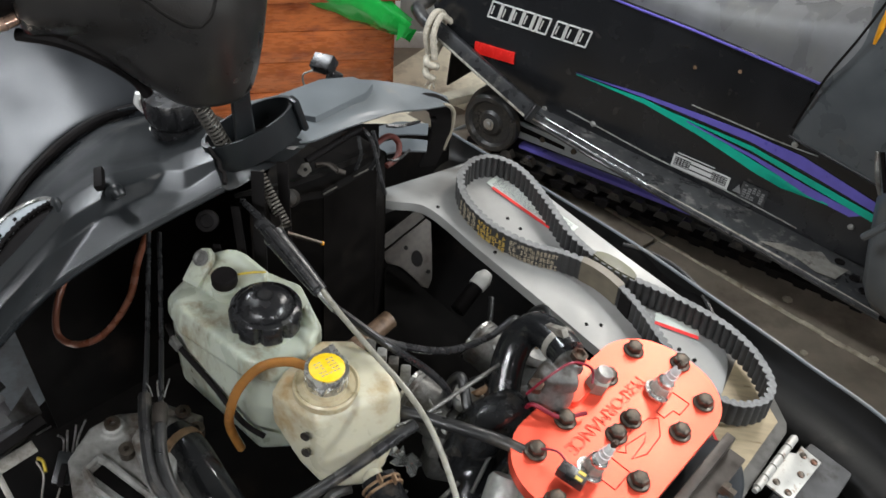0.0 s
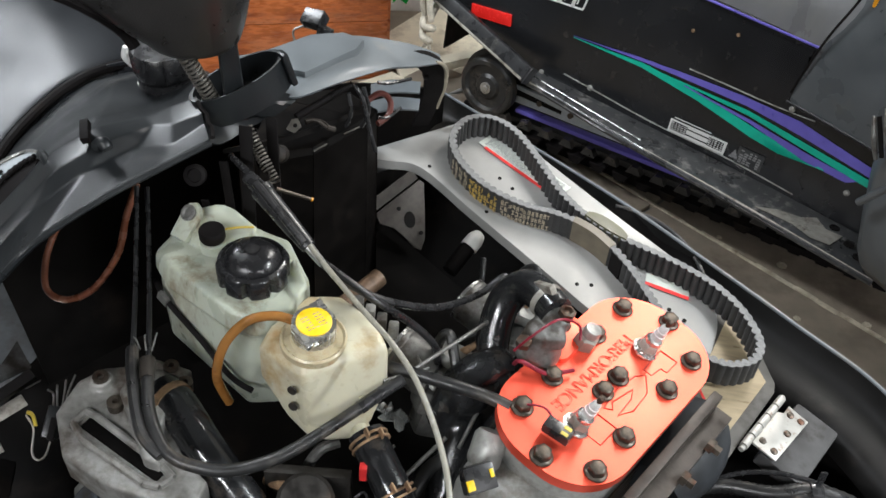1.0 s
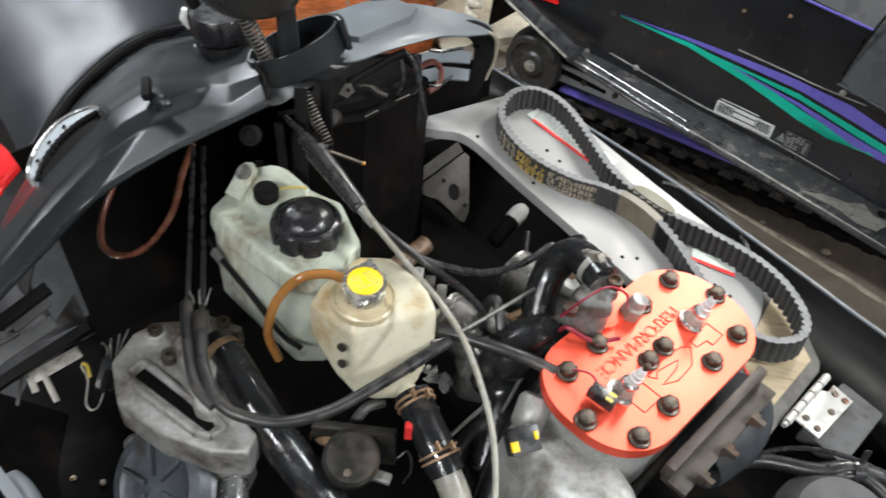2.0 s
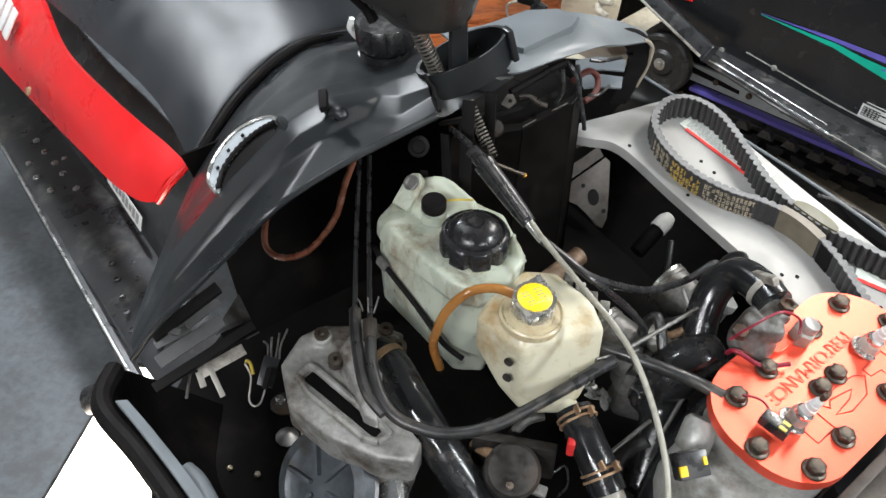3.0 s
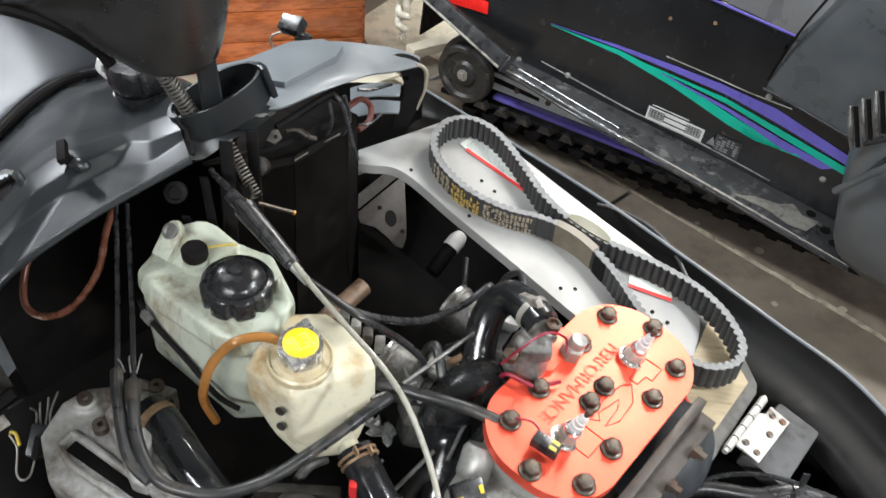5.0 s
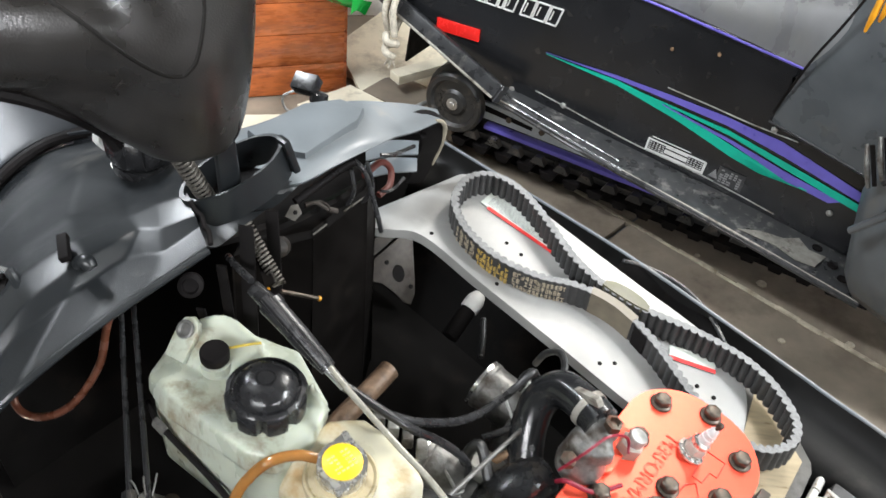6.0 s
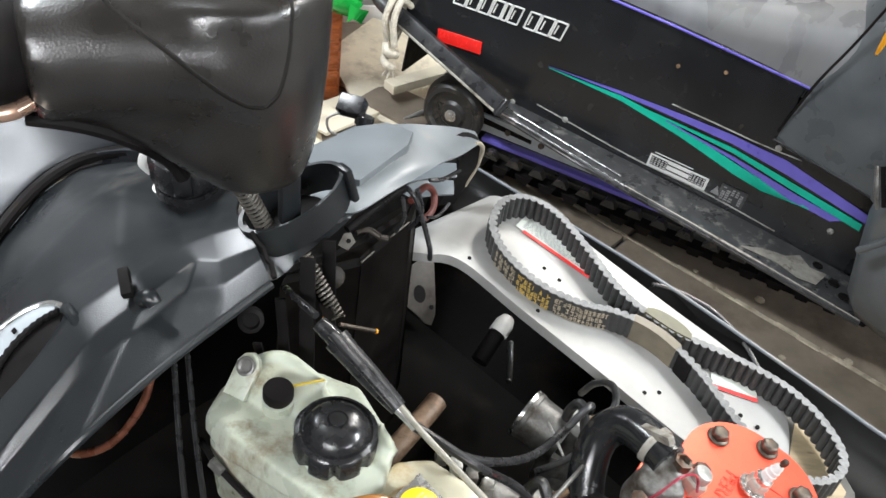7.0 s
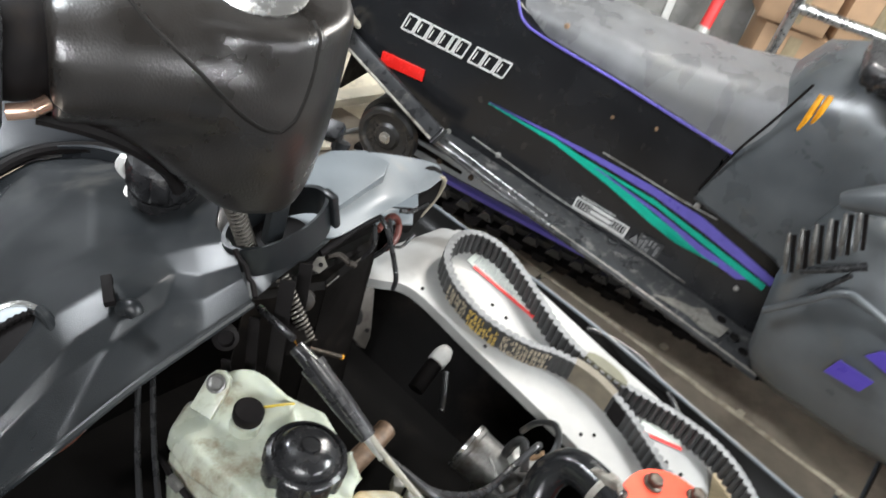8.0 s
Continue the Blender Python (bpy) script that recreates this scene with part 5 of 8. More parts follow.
# folded plate with a hole at the bottom of the bay
tab = root("mount_bracket", (-0.06, 1.4, 0.40), "bare folded steel mount bracket with a round hole", "bracket")
TB = frame_of((-0.062, 1.43, 0.448), (0.85, 0.4, 0.0), (0.35, -0.75, 0.55))
hole = [(0.0105 * math.cos(a), 0.015 * math.sin(a) - 0.009) for a in [2 * math.pi * k / 16 for k in range(16)]]
bm = B()
prism(bm, [(-0.06, 0.012), (0.03, 0.058), (0.038, 0.05), (0.026, -0.03), (0.022, -0.05), (0.012, -0.066), (0.0, -0.06), (-0.012, -0.04), (-0.03, -0.018), (-0.056, -0.006)], TB, -0.003, 0.0, 0.0008)
plate = part("plate", bm, DIRTY, tab)
# bracket holes are not cut; black discs paint the shade inside them
for u, v in ((-0.017, 0.014), (0.017, -0.036)):
    part("small_hole", lathe(B(), [(0.004, 0), (0.004, 0.0012), (0, 0.0012)], TB @ Vector((u, v, 0)), TB.to_3x3() @ Vector((0, 0, 1)), 10), MATT_BLACK, tab)
part("hole", prism(B(), hole, TB, -0.001, 0.0012), MATT_BLACK, tab, "round hole, its shade drawn as a black disc")
part("fold", prism(B(), [(-0.062, 0.014), (0.03, 0.06), (0.022, 0.078), (-0.068, 0.034)], TB, -0.012, -0.008), DIRTY, tab)
pin = root("grip_end", (0.05, 1.28, 0.45), "white-tipped rubber plug deep in the engine bay", "pipe")
part("tip", sweep(B(), [(0.06, 1.3, 0.518), (0.053, 1.291, 0.514), (0.043, 1.279, 0.506)], [0.009, 0.0145, 0.0145], 16), WHITE, pin)
part("stem", sweep(B(), [(0.044, 1.28, 0.507), (0.03, 1.262, 0.496), (0.015, 1.242, 0.484)], 0.0125, 14), MATT_BLACK, pin)
cable("corroded_pipe", [(-0.077, 1.03, 0.645), (-0.1, 1.0, 0.64), (-0.13, 0.965, 0.63), (-0.16, 0.935, 0.61)], 0.0125, CORRODED, "short rusty brown pipe behind the coolant bottle", "pipe", 14)
cable("ribbed_chain", [(0.071, 1.299, 0.47), (0.07, 1.27, 0.455), (0.067, 1.243, 0.44)], 0.004, RUBBER, "dark ribbed tube in the bottom of the bay", "tube", 10, 0.3, 8)
strip = root("terminal_strip", (-0.07, 0.9, 0.70), "small pale terminal strip behind the bottle", "terminal strip")
for k in range(4):
    part("terminal", box(B(), (-0.088 + 0.014 * k, 0.905 - 0.012 * k, 0.712), (0.011, 0.014, 0.016), pose(0, 0, 0), 0.002), CAST if k % 2 else DARK_CAST, strip)

# ---- clutch guard of sheet aluminium and the drive belt lying on it ----
guard = root("clutch_guard", (0.15, 1.15, 0.58), "scuffed sheet aluminium clutch guard with a red-lined label", "guard")
DIR = Vector((0.664, -0.748, 0)).normalized()
SIDE = Vector((0.748, 0.664, 0)).normalized()
SLOPE = -0.195


def on_guard(a, b, dz=0.0):
    """A point of the guard's sloping top: a along it to the front, b across it."""
    p = Vector((-0.07, 1.262, 0)) + DIR * a + SIDE * b
    return Vector((p.x, p.y, 0.687 + SLOPE * a + dz))


GUARD_N = Vector((-SLOPE * DIR.x, -SLOPE * DIR.y, 1)).normalized()


def guard_frame(a, b, da, db, dz=0.0):
    return frame_of(on_guard(a, b, dz), on_guard(a + da, b + db) - on_guard(a, b), GUARD_N)


NEAR = [(-0.042, -0.046, -0.016), (-0.02, -0.048, -0.008), (0.005, -0.026, -0.003), (0.04, 0.006, 0), (0.14, 0.019, 0), (0.25, 0.034, 0), (0.35, 0.046, 0), (0.42, 0.058, -0.001), (0.465, 0.08, -0.004), (0.484, 0.11, -0.009)]
FAR = [(-0.022, 0.165, -0.014), (0.0, 0.174, -0.006), (0.03, 0.179, -0.001), (0.08, 0.186, 0), (0.177, 0.198, 0), (0.26, 0.209, 0), (0.345, 0.222, 0), (0.405, 0.222, -0.001), (0.45, 0.196, -0.004), (0.478, 0.15, -0.009)]
rows = []
for k in (-0.011, 0.0, 0.02, 0.16, 0.33, 0.5, 0.67, 0.84, 0.98, 1.0, 1.01):
    row = []
    for (a0, b0, d0), (a1, b1, d1) in zip(NEAR, FAR):
        q = min(max(k, 0.0), 1.0)
        drop = -0.013 if k < 0 else -0.010 if k > 1.005 else -0.0015 if k in (0.0, 1.0) else 0.0
        row.append(on_guard(a0 + (a1 - a0) * k, b0 + (b1 - b0) * k, d0 + (d1 - d0) * q + drop))
    rows.append(row)
sheet = part("sheet", shell(B(), rows, 0.0022, 5, 2), ALU, guard)
part("rear_tongue", shell(B(), [[on_guard(-0.042 + 0.019 * k, -0.046 + 0.21 * k, -0.018) for k in (0, 0.5, 1)], [on_guard(-0.062 + 0.01 * k, -0.04 + 0.2 * k, -0.04) for k in (0, 0.5, 1)], [on_guard(-0.07 + 0.01 * k, -0.035 + 0.19 * k, -0.09) for k in (0, 0.5, 1)]], 0.002), ALU, guard)
# uncut holes, each a black dot for the shade within
for a, b in ((0.109, 0.098), (0.134, 0.101), (0.311, 0.061), (0.322, 0.078), (0.405, 0.145), (0.428, 0.15), (0.043, 0.019), (0.152, 0.036), (0.171, 0.062)):
    part("rivet_hole", lathe(B(), [(0.0028, -0.001), (0.0028, 0.0006), (0.0, 0.0004)], on_guard(a, b, 0.0004), GUARD_N, 10), MATT_BLACK, guard)
LAB = guard_frame(0.111, 0.133, 0.124, 0.025, 0.0006)
lab = part("warning_label", box(B(), (-0.003, 0.019, 0.0006), (0.15, 0.036, 0.0006), LAB), PALE_LABEL, guard, "pale greenish warning label with a red line and small print")
part("red_line", box(B(), (0.0, 0.0, 0.0012), (0.13, 0.0055, 0.0006), LAB), RED_INK, lab)
rr = random.Random(9)
for row in range(10):
    bm, a = B(), -0.07
    while a < 0.062:
        w = rr.uniform(0.003, 0.009)
        box(bm, (a + w / 2, 0.0065 + 0.003 * row, 0.0011), (w, 0.0012, 0.0003), LAB)
        a += w + 0.0018
    part("print_line", bm, GREY_PRINT, lab)
LAB2 = guard_frame(0.38, 0.168, 0.82, 0.57, 0.0006)
lab = part("corner_label", box(B(), (0.0, 0.006, 0.0006), (0.062, 0.022, 0.0006), LAB2), PALE_LABEL, guard, "small pale label with a red edge")
part("red_line", box(B(), (0.0, -0.003, 0.0012), (0.062, 0.006, 0.0006), LAB2), RED_INK, lab)


def guard_patch(outline, dz0, dz1, bev=0.0):
    """A flat piece lying on the guard's slope, from an outline of (a, b) pairs."""
    m = guard_frame(0.52, 0.12, 1, 0)
    return prism(B(), [(((on_guard(a, b) - on_guard(0.52, 0.12)) @ DIR) / m.col[0].xyz.dot(DIR), b - 0.12) for a, b in outline], m, dz0, dz1, bev)


part("front_plate", guard_patch([(0.40, 0.236), (0.452, 0.23), (0.523, 0.208), (0.556, 0.19), (0.564, 0.178), (0.592, 0.042), (0.584, 0.032), (0.50, 0.06), (0.44, 0.1)], -0.0125, -0.0095, 0.001), END_PLATE, guard, "dull grey end plate")
part("tan_label", guard_patch([(0.451, 0.223), (0.502, 0.2), (0.548, 0.18), (0.571, 0.06), (0.503, 0.091), (0.48, 0.149)], -0.0094, -0.0086), TAN_LABEL, guard, "tan foil label")
part("label_line", guard_patch([(0.503, 0.0915), (0.571, 0.0605), (0.5705, 0.064), (0.504, 0.0945)], -0.0085, -0.008), RED_INK, guard, "thin red line along the label")


hinge = root("hood_hinge", (0.4, 0.87, 0.57), "rusty white steel hood hinge", "hinge")
HM = guard_frame(0.582, 0.122, -0.018, 0.116, -0.008)
for k in range(5):
    part("knuckle", rod(B(), HM @ Vector((-0.05 + 0.021 * k, 0, 0.004)), HM @ Vector((-0.031 + 0.021 * k, 0, 0.003)), 0.0052), HINGE, hinge)
part("hinge_pin", rod(B(), HM @ Vector((-0.056, 0, 0.003)), HM @ Vector((0.056, 0, 0.003)), 0.0036), HINGE, hinge)
leaf = part("leaf", prism(B(), [(-0.034, -0.004), (-0.034, -0.038), (0.05, -0.041), (0.052, -0.012), (0.036, -0.013), (0.03, -0.004)], HM, -0.0015, 0.0015, 0.0004), HINGE, hinge)
for u, v in ((-0.024, -0.03), (0.012, -0.03), (0.042, -0.034), (0.04, -0.02), (-0.022, -0.013)):
    part("screw", lathe(B(), [(0.0048, 0.001), (0.0045, 0.003), (0.002, 0.004)], HM @ Vector((u, v, 0)), (0.15, -0.2, 1), 10), BOLT, leaf)
part("hinge_ledge", box(B(), (0.02, -0.048, -0.016), (0.11, 0.06, 0.022), HM, 0.005), LEDGE, pan, "grey plastic ledge under the hinge")
loomb = root("front_loom", (0.45, 0.8, 0.5), "black corrugated wiring loom tied with a strap", "cable")
LOOM = [(0.31, 0.83, 0.525), (0.35, 0.83, 0.54), (0.402, 0.815, 0.553), (0.45, 0.818, 0.56), (0.51, 0.8, 0.55), (0.56, 0.75, 0.53)]
part("loom", sweep(B(), LOOM, 0.0085, 14, 14, 0.12), RUBBER, loomb)
part("loom", sweep(B(), [(0.36, 0.735, 0.43), (0.375, 0.755, 0.48), (0.4, 0.79, 0.54), (0.45, 0.81, 0.558), (0.5, 0.765, 0.54), (0.53, 0.72, 0.51)], 0.007, 12), RUBBER, loomb)
part("thin_wire", sweep(B(), [(0.3, 0.82, 0.52), (0.37, 0.842, 0.55), (0.45, 0.825, 0.566), (0.55, 0.77, 0.55)], 0.003, 8), BLACK, loomb)
part("tie", sweep(B(), [(0.443, 0.816, 0.558), (0.456, 0.816, 0.559)], 0.0135, 14, 2), BLACK, loomb)
part("tie_tail", box(B(), (0, 0, 0), (0.008, 0.003, 0.026), frame_of((0.453, 0.822, 0.574), (1, 0.1, 0), (0.1, 0.2, 1)), 0.001), BLACK, loomb)
part("silencer", sweep(B(), [(0.26, 0.80, 0.56), (0.3, 0.845, 0.565), (0.325, 0.9, 0.545), (0.32, 0.95, 0.50)], [0.036, 0.045, 0.046, 0.04], 22), PIPE, None, "satin black expansion pipe beside the engine", "exhaust")
part("headlamp_back", lathe(B(), [(0.07, -0.03), (0.075, 0.0), (0.06, 0.03), (0.03, 0.04), (0.0, 0.042)], (0.42, 0.75, 0.52), (0.1, -0.3, 1), 28), LEDGE, None, "dark dusty lamp bowl at the nose", "lamp")

# drive belt, pinched into two uneven loops standing on edge along the slope
BELT_LINE = [(0.002, 1.275), (0.007, 1.30), (0.022, 1.325), (0.048, 1.338), (0.075, 1.333), (0.1, 1.313), (0.122, 1.28), (0.143, 1.24), (0.162, 1.205), (0.187, 1.176), (0.214, 1.154), (0.239, 1.139),
             (0.267, 1.128), (0.303, 1.115), (0.338, 1.098), (0.37, 1.077), (0.396, 1.047), (0.41, 1.013), (0.411, 0.988), (0.398, 0.967), (0.371, 0.9555), (0.346, 0.957), (0.318, 0.972), (0.298, 0.995),
             (0.278, 1.03), (0.261, 1.066), (0.246, 1.092), (0.226, 1.119), (0.205, 1.139), (0.18, 1.153), (0.15, 1.162), (0.115, 1.166), (0.083, 1.176), (0.052, 1.193), (0.027, 1.217), (0.01, 1.243)]
line = spline([(x, y, 0) for x, y in BELT_LINE], 40, True)
total = sum((b - a).length for a, b in zip(line, line[1:] + line[:1]))
TEETH, STEPS = 112, 6
COUNT = TEETH * STEPS
walked, even, goal = 0.0, [], 0.0
for a, b in zip(line, line[1:] + line[:1]):
    step = (b - a).length
    while goal < walked + step and len(even) < COUNT:
        even.append(a + (b - a) * ((goal - walked) / step))
        goal += total / COUNT
    walked += step
belt = root("drive_belt", (0.18, 1.12, 0.667), "black cogged rubber drive belt pinched into two loops on the guard", "belt")


def belt_foot(p):
    q = Vector((p.x + 0.07, p.y - 1.262, 0))
    return 0.6805 + SLOPE * q.dot(DIR) + 0.028 * q.dot(SIDE)


def belt_wall(i):
    p, q, o = even[i % COUNT], even[(i + 3) % COUNT], even[(i - 3) % COUNT]
    way = (q - o).normalized()
    return p, Vector((-way.y, way.x, 0))


INNER = (0.0022, 0.0052, 0.0066, 0.0068, 0.0062, 0.0046)
OUTER = (0.0036, 0.0044, 0.0052, 0.0054, 0.0052, 0.0042)
TALL = 0.0345


def band(bm, near, far, low, high):
    """A closed band along the belt between two offsets and two heights."""
    loop = []
    for i in range(COUNT):
        p, out = belt_wall(i)
        a, b, z = p - out * near[i % STEPS], p + out * far[i % STEPS], belt_foot(p)
        loop.append([bm.verts.new((a.x, a.y, z + low)), bm.verts.new((a.x, a.y, z + high)), bm.verts.new((b.x, b.y, z + high)), bm.verts.new((b.x, b.y, z + low))])
    for i in range(COUNT):
        u, v = loop[i], loop[(i + 1) % COUNT]
        for k in range(4):
            bm.faces.new((u[k], v[k], v[(k + 1) % 4], u[(k + 1) % 4]))
    return bm


CORE = (0.0,) * STEPS
part("inner_face", band(B(), INNER, CORE, 0.0, TALL - 0.0012), BELT, belt, smooth=0.5)
part("outer_cover", band(B(), CORE, OUTER, 0.0, TALL - 0.0012), BELT, belt, smooth=0.5)
part("cut_edge", band(B(), INNER, OUTER, TALL - 0.0012, TALL), BELT_EDGE, belt, "pale grey cut edge of the belt", smooth=0.3)


def nearest(x, y, i0, i1):
    return min(range(int(COUNT * i0), int(COUNT * i1)), key=lambda k: (even[k].xy - Vector((x, y))).length)


rr = random.Random(5)
for (x0, y0), (x1, y1), ink, rows_, label in (((0.01, 1.243), (0.03, 1.213), TAN_PRINT, 3, "worn tan lettering"), ((0.034, 1.209), (0.071, 1.182), GOLD_PRINT, 3, "gold lettering"), ((0.076, 1.18), (0.143, 1.163), TAN_PRINT, 3, "worn tan lettering")):
    bm = B()
    i0, i1 = sorted((nearest(x0, y0, 0.66, 1.0), nearest(x1, y1, 0.66, 1.0)))
    for i in range(i0, i1, 3):
        p, out = belt_wall(i)
        q = p + out * (OUTER[i % STEPS] + 0.0009)
        m = frame_of((q.x, q.y, belt_foot(p)), (0, 0, 1), (out.x, out.y, 0))
        for row in range(rows_):
            z = 0.0075 + 0.0092 * row
            if rr.random() < 0.93:
                for dz in (-0.0028, 0.0, 0.0028):
                    if rr.random() < 0.72:
                        box(bm, (z + dz, rr.uniform(-0.0004, 0.0004), 0), (0.0013, 0.0038, 0.0006), m)
                box(bm, (z, rr.choice((-0.0016, 0.0016, 0.0)), 0), (0.0066, 0.0012, 0.0006), m)
    part("belt_print", bm, ink, belt, label)


def sleeve(i0, i1, inner, outer, low, high, mat, label):
    """A stiff band wrapped round the belt between two stations."""
    bm, rings = B(), []
    for i in range(i0, i1 + 1):
        p, out = belt_wall(i)
        t = (i - i0) / (i1 - i0)
        a, b, z = p - out * inner, p + out * (0.0062 + (outer - 0.0062) * math.sin(math.pi * min(1, max(0, t * 1.1 - 0.05))) ** 0.5), belt_foot(p)
        rings.append([bm.verts.new((a.x, a.y, z + low)), bm.verts.new((a.x, a.y, z + high)), bm.verts.new((b.x, b.y, z + high)), bm.verts.new((b.x, b.y, z + low))])
    ring_faces(bm, rings)
    return part("belt_sleeve", bm, mat, belt, label)


k0, k1 = sorted((nearest(0.178, 1.154, 0.66, 1.0), nearest(0.229, 1.116, 0.66, 1.0)))
sleeve(k0, k1, 0.0074, 0.0064, -0.0004, TALL + 0.001, SLEEVE, "dull tan paper sleeve round the belt")
k2, k3 = nearest(0.195, 1.169, 0.1, 0.5), nearest(0.25, 1.134, 0.1, 0.5)
sleeve(k2, k3, 0.004, 0.017, TALL - 0.006, TALL + 0.0025, OLIVE, "olive paper sleeve round the belt")
k4, k5 = sorted((nearest(0.232, 1.112, 0.66, 1.0), nearest(0.244, 1.095, 0.66, 1.0)))
sleeve(k4, k5, 0.002, 0.0062, 0.001, TALL - 0.0014, MATT_BLACK, "smooth black printed band on the belt")
# ---- console, handlebar and seat of the open snowmobile ----
dash = root("dash_console", (-0.4, 0.95, 0.6), "dusty dark grey plastic dash console with a cracked steering collar", "snowmobile body")
LIP = [(-0.256, 0.972, 0.864), (-0.2951, 0.9244, 0.86), (-0.3399, 0.8702, 0.8537), (-0.3868, 0.8144, 0.8365), (-0.4325, 0.7907, 0.789), (-0.4805, 0.7621, 0.7393), (-0.5124, 0.7488, 0.7038), (-0.549, 0.742, 0.65)]
FOLD = [(-0.272, 1.003, 0.88), (-0.3025, 0.9928, 0.8708), (-0.3258, 1.003, 0.8628), (-0.3555, 0.9391, 0.8763), (-0.3913, 0.8981, 0.8667), (-0.4435, 0.8279, 0.8178), (-0.4972, 0.7806, 0.7554), (-0.554, 0.755, 0.655)]
STEP = [(-0.284, 1.03, 0.886), (-0.3149, 1.0312, 0.8697), (-0.339, 1.0294, 0.8556), (-0.3709, 0.9541, 0.8833), (-0.4126, 0.9271, 0.8629), (-0.4728, 0.867, 0.806), (-0.5182, 0.8092, 0.7485), (-0.561, 0.766, 0.655)]
HOLLOW = [(-0.3, 1.065, 0.872), (-0.33, 1.08, 0.848), (-0.362, 1.092, 0.83), (-0.402, 1.03, 0.848), (-0.452, 1.01, 0.818), (-0.504, 0.941, 0.7704), (-0.5397, 0.864, 0.728), (-0.5647, 0.7819, 0.659)]
TANK_FOOT = [(-0.3, 1.13, 0.858), (-0.33, 1.165, 0.836), (-0.37, 1.195, 0.825), (-0.425, 1.15, 0.828), (-0.4785, 1.094, 0.8), (-0.5254, 1.0094, 0.7612), (-0.5466, 0.9302, 0.7318), (-0.568, 0.8468, 0.6813)]
BEAD = [(-0.365, 1.225, 0.812), (-0.42, 1.262, 0.797), (-0.47, 1.288, 0.774), (-0.5225, 1.2903, 0.7518), (-0.5612, 1.2548, 0.7336), (-0.588, 1.1853, 0.7151), (-0.6073, 1.1292, 0.6879), (-0.629, 1.097, 0.65)]


def blend(p, q, t, dz=0.0):
    return [tuple(Vector(a).lerp(Vector(b), t) + Vector((0, 0, dz))) for a, b in zip(p, q)]


DISH = blend(LIP, FOLD, 0.72, -0.001)
DISH[1] = (-0.301, 0.978, 0.853)
ROWS = [cut_corners([Vector(p) for p in row], 0.12, False) for row in (LIP, blend(LIP, FOLD, 0.06, 0.002), DISH, FOLD, STEP, HOLLOW, TANK_FOOT, blend(TANK_FOOT, BEAD, 0.97, -0.008))]
ROWS = list(zip(*[cut_corners(list(col), 0.1, False) for col in zip(*ROWS)]))
flat = part("moulding", shell(B(), ROWS, 0.004, 1, 1), CONSOLE, dash, smooth=1.2)
wn = flat.modifiers.new("weighted_normal", "WEIGHTED_NORMAL")
wn.weight = 90
part("lip", sweep(B(), LIP, 0.0035, 8), CONSOLE, dash)
part("crack", sweep(B(), [(-0.278, 1.014, 0.889), (-0.272, 1.006, 0.884), (-0.266, 1.003, 0.880), (-0.262, 0.992, 0.876), (-0.258, 0.99, 0.873), (-0.254, 0.976, 0.869)], 0.0026, 6, 2), MATT_BLACK, dash, "jagged black crack")
# black block in place of the shaded opening
part("notch", box(B(), (0, 0, 0.002), (0.009, 0.026, 0.009), frame_of((-0.3728, 0.9416, 0.8849), (1, 0.28, 0.1), (-0.15, -0.35, 0.9)), 0.001), MATT_BLACK, dash, "small open slot, its shade drawn as a black block")
part("tab", sweep(B(), [(-0.3611, 0.9357, 0.8733), (-0.3523, 0.9306, 0.8803), (-0.3474, 0.9267, 0.8763)], [0.007, 0.008, 0.006], 12), CONSOLE, dash)
# collar round the steering post
RING = frame_of((-0.245, 1.056, 0.902), (0.75, 0.62, 0.27), (-0.25, -0.12, 0.96))
bm = B()
ring_in, ring_out = [], []
for z in (-0.036, 0.0):
    for rad, store in ((1.0, ring_out), (0.92, ring_in)):
        store.append([bm.verts.new(RING @ Vector((0.058 * rad * math.cos(a), 0.031 * rad * math.sin(a), z))) for a in [2 * math.pi * k / 40 for k in range(40)]])
ring_faces(bm, ring_out, True, False)
ring_faces(bm, ring_in, True, False)
ring_faces(bm, [ring_in[0], ring_out[0]], True, False)
ring_faces(bm, [ring_in[1], ring_out[1]], True, False)
part("steering_collar", bm, CONSOLE, dash)
part("collar_boot", lathe(B(), [(0.03, 0), (0.03, 0.003), (0.02, 0.006), (0.0, 0.006)], RING @ Vector((0, 0, -0.032)), RING.to_3x3() @ Vector((0, 0, 1)), 28), MATT_BLACK, dash, "black rubber floor of the collar")
part("collar_bracket", box(B(), (0.055, -0.012, -0.016), (0.008, 0.018, 0.042), RING, 0.003), CONSOLE, dash)
part("collar_skirt", shell(B(), [[(-0.3, 1.036, 0.87), (-0.275, 1.022, 0.865), (-0.246, 1.028, 0.865), (-0.221, 1.046, 0.869), (-0.2, 1.076, 0.875)], [(-0.278, 1.0, 0.86), (-0.256, 0.998, 0.847), (-0.23, 1.036, 0.847), (-0.204, 1.07, 0.851), (-0.184, 1.095, 0.859)]], 0.003, 8, 3), CONSOLE, dash)
wing = root("dash_wing", (-0.13, 1.2, 0.8), "pale dusty grey plastic dash wing ending in a black hoop", "snowmobile body")
